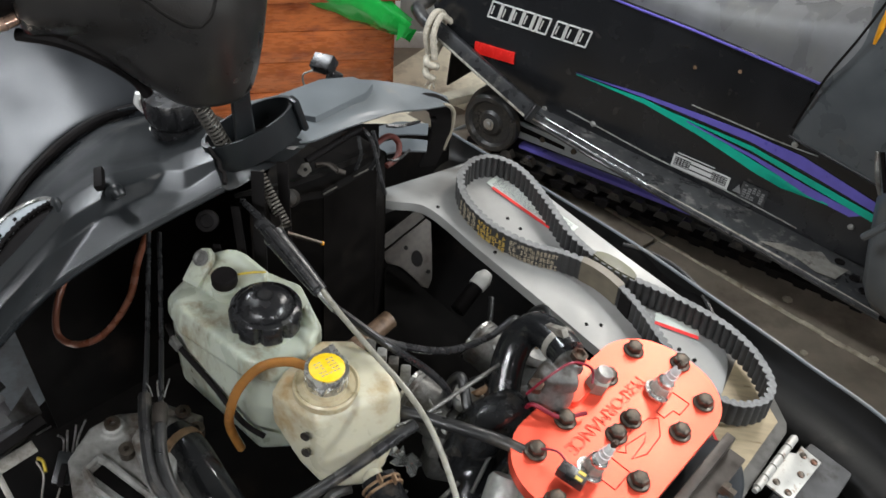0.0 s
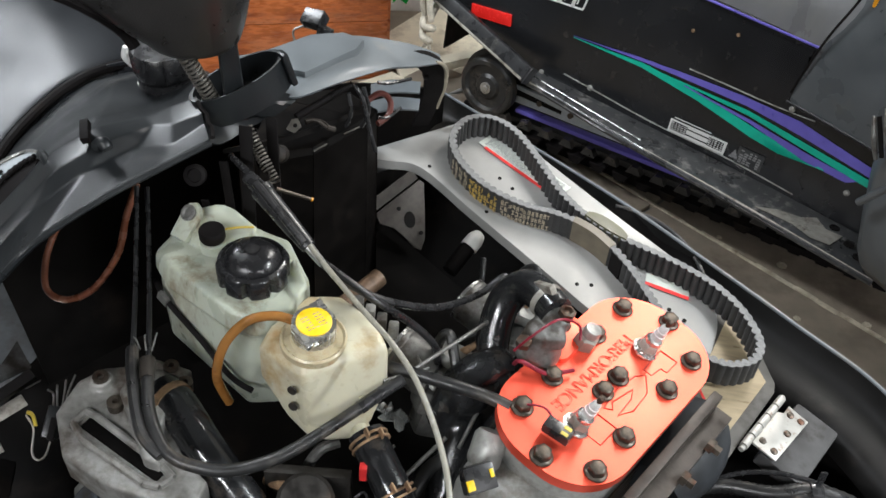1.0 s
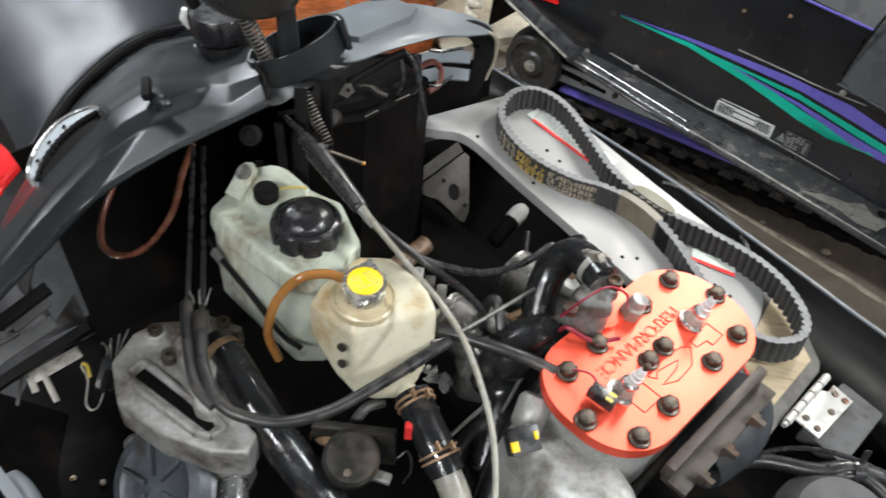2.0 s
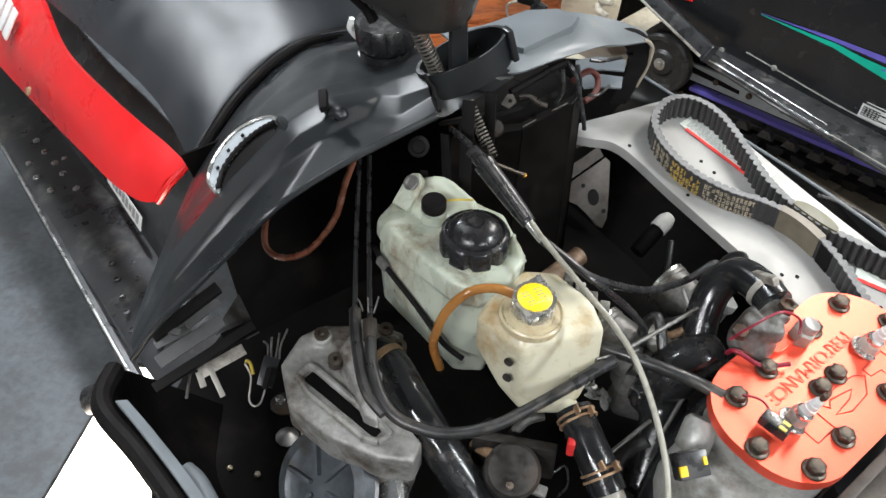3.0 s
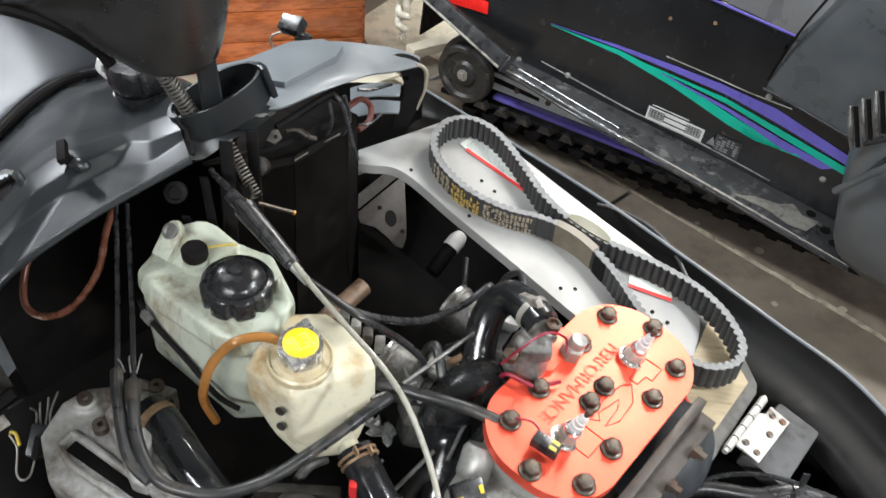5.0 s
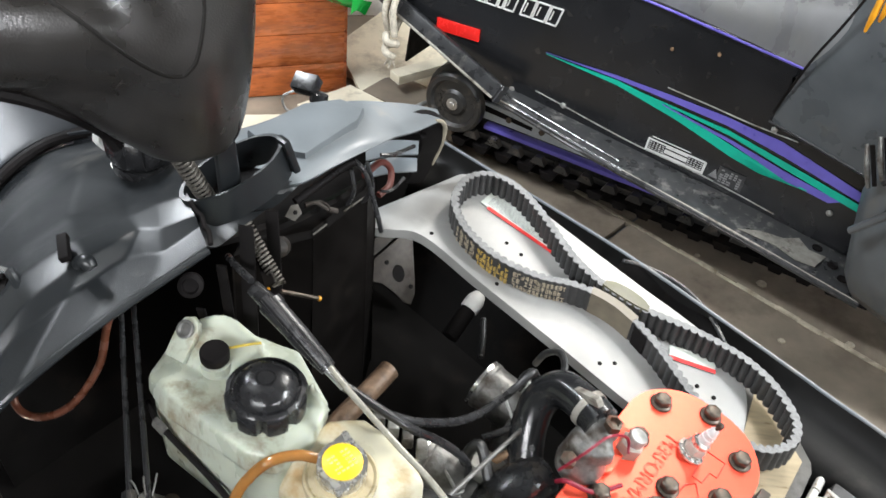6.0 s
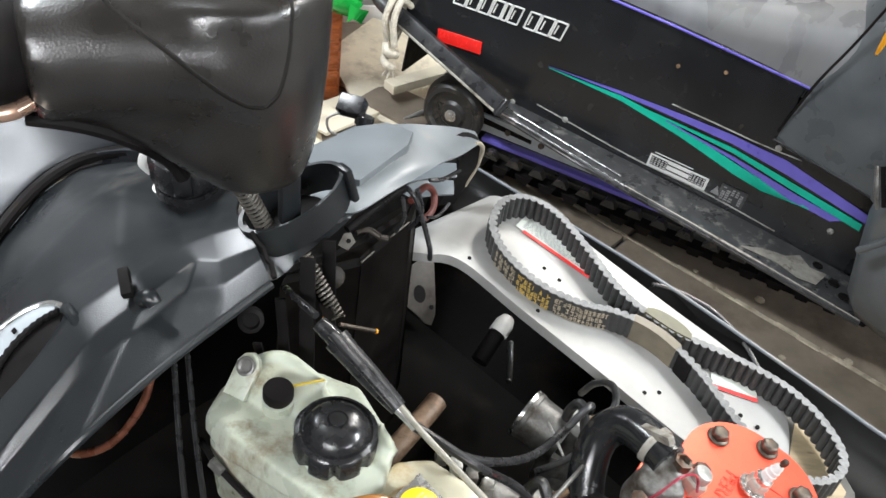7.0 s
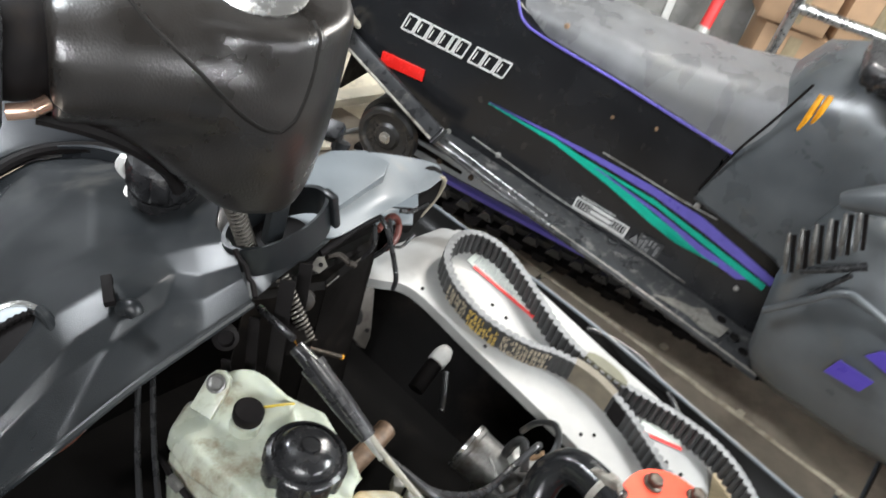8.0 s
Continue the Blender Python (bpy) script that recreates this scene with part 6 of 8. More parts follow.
part("top", shell(B(), [[(-0.29, 1.16, 0.866), (-0.244, 1.185, 0.868), (-0.19, 1.23, 0.868), (-0.14, 1.252, 0.867), (-0.1, 1.275, 0.855), (-0.06, 1.315, 0.83), (-0.027, 1.365, 0.795)],
                        [(-0.255, 1.12, 0.868), (-0.222, 1.138, 0.87), (-0.175, 1.18, 0.87), (-0.135, 1.21, 0.868), (-0.1, 1.24, 0.855), (-0.06, 1.288, 0.83), (-0.025, 1.355, 0.796)],
                        [(-0.22, 1.095, 0.868), (-0.198, 1.1, 0.87), (-0.165, 1.13, 0.869), (-0.13, 1.165, 0.866), (-0.095, 1.21, 0.852), (-0.06, 1.27, 0.828), (-0.024, 1.345, 0.796)],
                        [(-0.205, 1.083, 0.864), (-0.18, 1.088, 0.864), (-0.145, 1.128, 0.862), (-0.112, 1.17, 0.856), (-0.085, 1.212, 0.846), (-0.056, 1.262, 0.825), (-0.022, 1.338, 0.795)]], 0.003, 6, 5), TRIM, wing)
WP = frame_of((0, 0, 0.8705), (1, 0, 0), (0.0, 0.0, 1))
part("raised_pad", prism(B(), [(-0.246, 1.16), (-0.215, 1.128), (-0.18, 1.122), (-0.128, 1.195), (-0.122, 1.222), (-0.15, 1.238), (-0.19, 1.224)], WP, -0.006, 0.0075, 0.003, 2), TRIM, wing, "raised flat pad")
HOOP_OUT = [(-0.088, 1.24, 0.845), (-0.052, 1.312, 0.825), (-0.022, 1.352, 0.792), (-0.017, 1.366, 0.75), (-0.025, 1.376, 0.71), (-0.038, 1.377, 0.67)]
HOOP_IN = [(-0.1, 1.262, 0.822), (-0.072, 1.327, 0.80), (-0.052, 1.346, 0.778), (-0.047, 1.35, 0.75), (-0.052, 1.364, 0.71), (-0.062, 1.37, 0.67)]
part("hoop", shell(B(), [HOOP_OUT, HOOP_IN], 0.006, 8, 4), MATT_BLACK, wing, "curved black plastic hoop")
part("edge_band", sweep(B(), [(-0.03, 1.325, 0.802), (-0.02, 1.342, 0.79), (-0.0145, 1.354, 0.772), (-0.0165, 1.366, 0.738), (-0.026, 1.374, 0.7)], [0.002, 0.003, 0.0035, 0.0035, 0.003], 8), BONE, wing, "pale bone-coloured edge")
for dz in (0.0, -0.028):
    part("slat", shell(B(), [[(-0.12, 1.3, 0.772 + dz), (-0.09, 1.315, 0.774 + dz), (-0.05, 1.33, 0.766 + dz)], [(-0.118, 1.28, 0.764 + dz), (-0.085, 1.292, 0.767 + dz), (-0.05, 1.308, 0.76 + dz)]], 0.003, 5, 3), TRIM, wing, "pale curved slat")
key = root("cable_clip", (-0.195, 1.235, 0.865), "small black cable clip behind the dash wing", "clip")
part("tab", box(B(), (0, 0, 0.004), (0.03, 0.022, 0.018), frame_of((-0.19, 1.262, 0.878), (0.8, -0.4, 0.1), (-0.3, -0.5, 0.8)), 0.0015), BLACK, key)
part("wire", sweep(B(), [(-0.2, 1.262, 0.872), (-0.218, 1.256, 0.866), (-0.215, 1.25, 0.852), (-0.198, 1.25, 0.846)], 0.0016, 8), CAST, key)
part("knob", lathe(B(), [(0.008, 0), (0.011, 0.004), (0.011, 0.014), (0.005, 0.016)], (-0.178, 1.25, 0.86), (0.2, 0.3, 1), 12), BLACK, key)

fuel = root("fuel_cap", (-0.357, 1.085, 0.865), "black plastic fuel filler cap with a grip ring", "cap")
FN = Vector((-0.03, -0.1, 1))
FA = (-0.357, 1.152, 0.83)
part("lower_ring", lathe(B(), [(0.0355, -0.03), (0.0355, 0.0), (0.0355, 0.016), (0.0, 0.017)], FA, FN, 40), GLOSS_BLACK, fuel)
part("silver_ring", lathe(B(), [(0.036, -0.005), (0.0395, -0.004), (0.04, -0.002), (0.0395, 0.0), (0.036, 0.001)], FA, FN, 44), HINGE, fuel, "thin bright metal ring")
part("grip", lathe(B(), [(0.031, 0.016), (0.036, 0.02), (0.0385, 0.026), (0.0385, 0.048), (0.035, 0.053), (0.014, 0.055), (0.0, 0.054)], FA, FN, 64, 10, 0.12, (2, 3)), GLOSS_BLACK, fuel)
part("white_tab", sweep(B(), [(-0.393, 1.137, 0.858), (-0.399, 1.134, 0.872), (-0.396, 1.132, 0.886)], [0.003, 0.005, 0.0035], 8), WHITE, fuel, "white plastic tab")
part("dome", lathe(B(), [(0.085, -0.04), (0.066, -0.018), (0.052, -0.01), (0.043, -0.007), (0.0, -0.006)], FA, FN, 40), CONSOLE, fuel, "raised grey filler boss")
coil_spring("steering_spring", (-0.29, 1.025, 0.94), (-0.266, 1.036, 0.875), 0.008, 14, 0.0015, "bare steel spring beside the steering post")
post = root("steering_post", (-0.25, 1.05, 0.7), "dark grey steel steering post", "post")
part("tube", rod(B(), (-0.242, 1.055, 0.83), (-0.248, 1.04, 1.0), 0.0085), CONSOLE, post)
part("clamp", box(B(), (0, 0, 0), (0.02, 0.01, 0.08), frame_of((-0.246, 1.036, 0.925), (0.8, 0.6, 0), (0, -0.1, 1)), 0.003), CONSOLE, post)
part("cable", sweep(B(), [(-0.297, 1.025, 0.96), (-0.288, 1.03, 0.92), (-0.27, 1.045, 0.87), (-0.26, 1.05, 0.82)], 0.003, 8), BLACK, post)

# handlebar: padded boss with two arms
bar = root("handlebar", (-0.28, 1.02, 0.93), "padded black snowmobile handlebar with a moulded foam boss", "handlebar")
BAR_LINE = [(-0.432, 0.977, 1.077), (-0.395, 0.99, 1.078), (-0.35, 1.005, 1.074), (-0.288, 1.032, 1.064), (-0.265, 1.09, 1.085), (-0.262, 1.17, 1.12), (-0.26, 1.25, 1.16)]
bm = B()
sweep(bm, [(x, y, z - 0.005) for x, y, z in BAR_LINE], [0.05, 0.053, 0.056, 0.06, 0.05, 0.045, 0.043], 24, 6)
sweep(bm, [(-0.405, 0.985, 1.055), (-0.35, 0.998, 1.03), (-0.31, 1.005, 0.995), (-0.285, 1.01, 0.97)], [0.035, 0.036, 0.034, 0.028], 20, 6)
tank(bm, [(0.95, [(-0.318, 1.012), (-0.288, 0.985), (-0.248, 0.995), (-0.232, 1.03), (-0.25, 1.06), (-0.3, 1.055)]), (0.985, [(-0.335, 1.01), (-0.295, 0.976), (-0.243, 0.988), (-0.222, 1.04), (-0.242, 1.075), (-0.31, 1.065)]), (1.05, [(-0.36, 1.0), (-0.31, 0.965), (-0.24, 0.985), (-0.216, 1.05), (-0.232, 1.095), (-0.32, 1.07)]), (1.12, [(-0.35, 1.01), (-0.305, 0.98), (-0.245, 1.0), (-0.215, 1.06), (-0.235, 1.1), (-0.31, 1.07)])])
pad = melt(part("pad", bm, PAD, bar), 0.006, 8)
BAR = frame_of((-0.432, 0.977, 1.077), (0.06, 0.023, 0.003), (0, 0.1, 1))
part("grip_sleeve", sweep(B(), [BAR @ Vector((0.004, 0, 0)), BAR @ Vector((-0.02, 0, 0)), BAR @ Vector((-0.04, 0, 0))], [0.036, 0.039, 0.037], 24, 3), MATT_BLACK, bar)
part("switch_block", box(B(), (-0.046, -0.006, -0.002), (0.034, 0.08, 0.086), BAR, 0.005), BLACK, bar)
part("switch_button", box(B(), (-0.046, -0.048, 0.012), (0.02, 0.012, 0.026), BAR, 0.003), CONSOLE, bar)
part("bar_tube", rod(B(), BAR @ Vector((-0.16, 0, 0.0)), BAR @ Vector((-0.03, 0, 0)), 0.0125), CHROME, bar, "bright plated bar tube")
part("lever", sweep(B(), [BAR @ Vector((0.0, -0.034, -0.026)), BAR @ Vector((-0.012, -0.038, -0.03)), BAR @ Vector((-0.026, -0.036, -0.033))], 0.006, 12), COPPER_METAL, bar, "copper-toned brake lever pivot")
part("pad_badge", lathe(B(), [(0.034, 0.0), (0.036, 0.004), (0.03, 0.007), (0.0, 0.008)], (-0.29, 1.045, 1.122), (-0.1, -0.15, 1), 28), CHROME, bar, "round plated badge")
part("under_trim", sweep(B(), [(-0.43, 0.955, 1.033), (-0.4, 0.956, 1.03), (-0.378, 0.966, 1.018), (-0.356, 0.98, 0.998), (-0.34, 0.998, 0.972), (-0.331, 1.0, 0.955)], 0.0062, 8), MATT_BLACK, bar, "black edge strip under the pad")
bpy.context.view_layer.update()
soft_pad = pad.evaluated_get(bpy.context.evaluated_depsgraph_get())


def pressed(points):
    """Seam points laid just under the skin of the pad."""
    out = []
    for p in spline(points, 4):
        _, q, no, _ = soft_pad.closest_point_on_mesh(p - ORIGIN[bar.name])
        out.append(q + ORIGIN[bar.name] - no * 0.0017)
    return out


for pts in ([(-0.38, 0.985, 1.125), (-0.366, 0.9724, 1.118), (-0.348, 0.9646, 1.107), (-0.326, 0.9616, 1.0915), (-0.307, 0.9617, 1.075), (-0.2885, 0.9657, 1.058), (-0.2726, 0.969, 1.048), (-0.26, 0.972, 1.046)], [(-0.26, 0.972, 1.046), (-0.25, 0.9763, 1.0555), (-0.2444, 0.982, 1.072), (-0.242, 0.9905, 1.0914), (-0.243, 1.0, 1.112), (-0.25, 1.02, 1.122)]):
    part("seam", sweep(B(), pressed(pts), 0.0026, 8, 2), PAD_GROOVE, bar, "pressed seam in the foam, its shade drawn as a dark line")

# half-moon pull handle on the console's flank
pull = root("pull_handle", (-0.5, 0.95, 0.72), "half-moon silver-edged pull handle on the console flank", "handle")
HN = Vector((-0.45, -0.35, 0.82)).normalized() * 0.006
ARC = [(-0.4726, 0.8629, 0.8014), (-0.4932, 0.8904, 0.7929), (-0.4967, 0.9079, 0.7993), (-0.4888, 0.9228, 0.8151), (-0.4755, 0.9367, 0.8292), (-0.4584, 0.9477, 0.8383), (-0.439, 0.9517, 0.8453), (-0.4218, 0.9418, 0.8505)]
CHORD = [(-0.4714, 0.8673, 0.8036), (-0.4747, 0.8936, 0.8092), (-0.4673, 0.9124, 0.8202), (-0.4549, 0.927, 0.8313), (-0.4409, 0.9369, 0.8404), (-0.4284, 0.9408, 0.8472)]
GAP = [(-0.4456, 0.8337, 0.8094), (-0.4419, 0.8507, 0.8159), (-0.4388, 0.8703, 0.8244), (-0.4335, 0.8936, 0.8348), (-0.43, 0.91, 0.841), (-0.4256, 0.9194, 0.8445)]
up = [Vector(p) + HN for p in ARC]
part("rim", sweep(B(), up, 0.0026, 10), CHROME, pull, "bright silver rim")
part("face", shell(B(), [[Vector(p) + HN * 0.9 for p in (ARC[0], ARC[1], ARC[3], ARC[4], ARC[5], ARC[6])], [Vector(p) + HN * 0.9 for p in CHORD]], 0.005, 6, 3), PALE_GREY, pull)
part("scalloped_edge", sweep(B(), [Vector(p) + HN for p in CHORD], 0.0024, 8, 6, 0.5), MATT_BLACK, pull, "scalloped black edge")
# black sheet painted as the shade behind the handle
part("finger_gap", shell(B(), [[Vector(p) + HN * 0.45 for p in CHORD], [Vector(p) + HN * 0.3 for p in GAP]], 0.003, 6, 3), MATT_BLACK, pull, "finger recess, its shade drawn as a black sheet")
part("lever", sweep(B(), [Vector((-0.4218, 0.9418, 0.8505)) + HN, Vector((-0.412, 0.93, 0.853)) + HN * 1.4, Vector((-0.404, 0.915, 0.852)) + HN * 0.5], 0.005, 10), CONSOLE, pull)
for k in (1, 2, 3):
    p = (Vector(ARC[k + 1]) * 0.45 + Vector(CHORD[k]) * 0.55) + HN * 1.05
    part("raised_mark", box(B(), (0, 0, 0), (0.004, 0.005, 0.0008), frame_of(p, (0.5, 0.5, 0.5), HN)), MATT_BLACK, pull)

seat = root("snowmobile_seat", (-0.9, 1.5, 0.55), "smooth black vinyl snowmobile seat and tank cover with a black beading", "seat")
BACK = Vector((-0.664, 0.748, 0))


def behind(p, d, up, out=0.0):
    q = Vector(p) + BACK * d + Vector((-0.748, -0.664, 0)) * out
    return (q.x, q.y, p[2] + up)


S0 = BEAD
part("cover", shell(B(), [[behind(p, 0.0, -0.012) for p in S0], [behind(p, 0.004, 0.004, 0.002) for p in S0], [behind(p, 0.02, 0.014, 0.006) for p in S0], [behind(p, 0.15, 0.04, 0.012) for p in S0], [behind(p, 0.4, 0.05, 0.06) for p in S0], [behind(p, 0.75, 0.03, 0.12) for p in S0], [behind(p, 1.2, 0.0, 0.2) for p in S0]], 0.01, 8, 6), VINYL, seat)
part("beading", sweep(B(), [behind(p, -0.004, 0.005) for p in S0], 0.0075, 10), MATT_BLACK, seat, "black rubber beading")
side = root("side_panel", (-0.85, 1.25, 0.52), "glossy red plastic side panel with white block lettering worn to bars", "body panel")
TOP = [(-0.636, 1.089, 0.657), (-0.687, 1.126, 0.663), (-0.747, 1.162, 0.67), (-0.829, 1.218, 0.676), (-0.905, 1.273, 0.683), (-0.961, 1.324, 0.689), (-1.044, 1.425, 0.702), (-1.3, 1.75, 0.71)]
LOW = [(-0.678, 1.061, 0.603), (-0.712, 1.066, 0.596), (-0.772, 1.102, 0.59), (-0.853, 1.165, 0.585), (-0.942, 1.234, 0.58), (-1.042, 1.314, 0.575), (-1.154, 1.404, 0.57), (-1.5, 1.68, 0.57)]
MID = [((a[0] + b[0]) / 2 - 0.008, (a[1] + b[1]) / 2 - 0.007, (a[2] + b[2]) / 2 + 0.006) for a, b in zip(TOP, LOW)]
part("panel", shell(B(), [TOP, MID, LOW], 0.012, 6, 4), RED_PANEL, side)
part("edge", sweep(B(), [(-0.636, 1.089, 0.655), (-0.658, 1.068, 0.632), (-0.678, 1.061, 0.603)], 0.006, 8), RED_PANEL, side)
LETTER = frame_of((-1.10, 1.41, 0.655), (0.68, -0.73, 0), (-0.6, -0.55, 0.6))
for k in range(4):
    part("white_bar", box(B(), (-0.0 - 0.04 * k, 0.0, 0.008), (0.03, 0.055, 0.004), LETTER, 0.002), WHITE, side, "white letter-sized bar")
part("panel_bolt", lathe(B(), [(0.008, 0), (0.007, 0.004), (0.0, 0.005)], (-1.0, 1.27, 0.618), (-0.6, -0.6, 0.5), 10), CLAMP, side)
# tunnel flank, running board with its bar
flank = root("tunnel_side", (-0.95, 1.3, 0.36), "black painted tunnel side with a white label strip", "body panel")
part("flank", shell(B(), [[(-0.60, 1.12, 0.60), (-0.8, 1.3, 0.6), (-1.0, 1.47, 0.6), (-1.5, 1.95, 0.6)], [(-0.66, 1.09, 0.48), (-0.86, 1.27, 0.48), (-1.06, 1.44, 0.48), (-1.55, 1.9, 0.48)], [(-0.70, 1.10, 0.385), (-0.88, 1.265, 0.385), (-1.08, 1.43, 0.385), (-1.57, 1.88, 0.385)]], 0.004), TUNNEL, flank)
FL = frame_of((-0.878, 1.276, 0.43), (0.72, -0.69, 0), (-0.66, -0.68, 0.3))
part("label", box(B(), (0.03, 0, 0.012), (0.17, 0.028, 0.001), FL), WHITE, flank, "white label strip with dark print")
bm = B()
for k in range(9):
    box(bm, (-0.04 + 0.017 * k, 0.002, 0.013), (0.012, 0.018 if k % 3 else 0.012, 0.0006), FL)
part("label_print", bm, GREY_PRINT, flank)
board = root("running_board", (-0.95, 1.25, 0.34), "black running board with stamped grip slots and a bright edge bar", "running board")
part("deck", shell(B(), [[(-0.60, 1.02, 0.386), (-0.74, 1.16, 0.384), (-0.95, 1.34, 0.382), (-1.55, 1.88, 0.38)], [(-0.62, 0.94, 0.372), (-0.78, 1.07, 0.37), (-1.0, 1.27, 0.37), (-1.6, 1.8, 0.37)], [(-0.62, 0.885, 0.358), (-0.77, 1.015, 0.355), (-1.02, 1.235, 0.354), (-1.62, 1.78, 0.352)]], 0.006), TUNNEL, board)
part("edge_bar", sweep(B(), [(-0.60, 0.84, 0.345), (-0.75, 0.978, 0.345), (-1.0, 1.215, 0.345), (-1.29, 1.492, 0.345), (-1.6, 1.78, 0.345)], 0.011, 10), TUNNEL, board)
part("bright_edge", sweep(B(), [(-0.605, 0.836, 0.354), (-0.754, 0.973, 0.354), (-1.0, 1.207, 0.354), (-1.295, 1.486, 0.354), (-1.6, 1.772, 0.354)], 0.0032, 8), BARE, board, "bright worn metal edge")
part("corner_strip", sweep(B(), [(-0.73, 1.163, 0.390), (-0.9, 1.31, 0.388), (-1.1, 1.48, 0.386), (-1.4, 1.755, 0.386)], 0.0045, 8), BARE_DULL, board, "pale scuffed corner seam")
UPW = (-0.06, -0.06, 1)
for i in range(7):
    for j in range(3):
        x, y = -0.876 + 0.033 * j - 0.008 * i + 0.034 * i, 1.179 + 0.009 * j - 0.034 * i
        part("grip_slot", lathe(B(), [(0.0065, 0.0), (0.006, 0.003), (0.0035, 0.0035), (0.003, 0.001)], (x, y, 0.3735), UPW, 8), TUNNEL, board)
for x, y in ((-1.17, 1.449), (-1.133, 1.417), (-1.094, 1.387), (-1.062, 1.36), (-1.104, 1.337), (-1.013, 1.322), (-1.057, 1.307), (-1.142, 1.376), (-1.083, 1.405)):
    part("rivet", lathe(B(), [(0.0075, 0), (0.007, 0.003), (0.003, 0.0045), (0.0, 0.0045)], (x, y, 0.374), UPW, 6), BARE, board, "bright stud")
lamp = root("work_light", (-0.64, 0.78, 0.0), "glaring white LED work light standing beside the pan", "lamp")
LAMP = frame_of((-0.655, 0.76, 0.30), (0.0, 1, 0.05), (-0.12, -0.05, 1))
part("case", box(B(), (0.0, 0.0, -0.025), (0.50, 0.26, 0.04), LAMP, 0.006), BLACK, lamp)
part("diffuser", box(B(), (0.0, 0.0, -0.002), (0.47, 0.235, 0.004), LAMP), LAMP_FACE, lamp, "glowing white diffuser")
part("stand", box(B(), (-0.64, 0.76, 0.13), (0.04, 0.2, 0.26), None, 0.006), BLACK, lamp)
part("foot", box(B(), (-0.64, 0.76, 0.0), (0.25, 0.34, 0.02), None, 0.004), BLACK, lamp)
part("lamp_knob", lathe(B(), [(0.018, -0.012), (0.022, -0.008), (0.022, 0.008), (0.018, 0.012)], (-0.755, 0.89, 0.345), (0.9, 0.2, 0.3), 20), BLACK, lamp)

open_sled = root("open_snowmobile", (-0.5, 1.2, 0.0), "red and black snowmobile with its hood off and engine bay open", "snowmobile")
for piece in (pan, dash, wing, seat, side, flank, board, fuel, post):
    absorb(piece, open_sled)
# ---- second snowmobile, parked behind ----
SL = Matrix(((0.843, 0.538, 0, 0), (-0.538, 0.843, 0, 0), (0, 0, 1, 0), (0, 0, 0, 1)))
SIDEM = SL @ Matrix(((1, 0, 0, 0), (0, 0, 1, 0), (0, 1, 0, 0), (0, 0, 0, 1)))


def sw(s, y, z):
    return SL @ Vector((s, y, z))


sled = root("parked_snowmobile", sw(-0.6, 2.28, 0.0), "black vintage snowmobile with purple and teal stripes and a faded seat", "snowmobile")
FLANK = [(-1.085, 0.275), (-1.43, 0.415), (-1.455, 0.47), (-1.36, 0.58), (-1.2, 0.675), (-1.06, 0.73), (-0.995, 0.695), (-0.97, 0.65), (-0.905, 0.634), (-0.697, 0.616), (-0.4, 0.584), (-0.40, 0.55), (-0.425, 0.47), (-0.3, 0.425), (-0.1, 0.4), (-0.1, 0.16)]
tail = part("tail_panel", prism(B(), FLANK, SIDEM, 2.10, 2.47, 0.018, 4), BODY, sled)
bm = B()
levels = []
for s, y0, zt in ((-1.0, 2.115, 0.70), (-0.95, 2.11, 0.695), (-0.85, 2.108, 0.70), (-0.68, 2.106, 0.695), (-0.5, 2.104, 0.715), (-0.385, 2.10, 0.765), (-0.345, 2.10, 0.80)):
    zb = 0.577 + (-s - 0.4) * 0.085 if s > -0.95 else 0.64 + (-s - 0.95) * 0.6
    yc_, hy = 2.285, 2.285 - y0
    row = []
    for k in range(24):
        a = math.pi * k / 23
        row.append(bm.verts.new(sw(s + 0.10 * (math.sin(a) if s > -0.42 else 0), yc_ - hy * math.copysign(abs(math.cos(a)) ** 0.42, math.cos(a)), zb + (zt - zb) * math.sin(a) ** 0.62)))
    levels.append(row)
ring_faces(bm, levels)
cushion = part("seat_cushion", bm, SEAT, sled, "faded grey-black vinyl seat cushion, its highlights lifted into the colour", smooth=1.0)
part("piping", sweep(B(), [sw(-1.01, 2.098, 0.715), sw(-0.995, 2.094, 0.68), sw(-0.967, 2.092, 0.648), sw(-0.905, 2.092, 0.633), sw(-0.697, 2.09, 0.615), sw(-0.4, 2.088, 0.582)], 0.003, 8), PURPLE, cushion, "purple seat piping")
part("seat_button", lathe(B(), [(0.007, 0), (0.006, 0.003), (0, 0.004)], sw(-0.87, 2.1, 0.68), SL.to_3x3() @ Vector((0, -1, 0.3)), 10), CLAMP, cushion)
for s, z in ((-0.685, 0.527), (-0.58, 0.55)):
    part("panel_rivet", lathe(B(), [(0.005, 0), (0.004, 0.003), (0, 0.004)], sw(s, 2.099, z), SL.to_3x3() @ Vector((0, -1, 0)), 10), CLAMP, sled)
# tank and cowl
bm = B()
rows = []
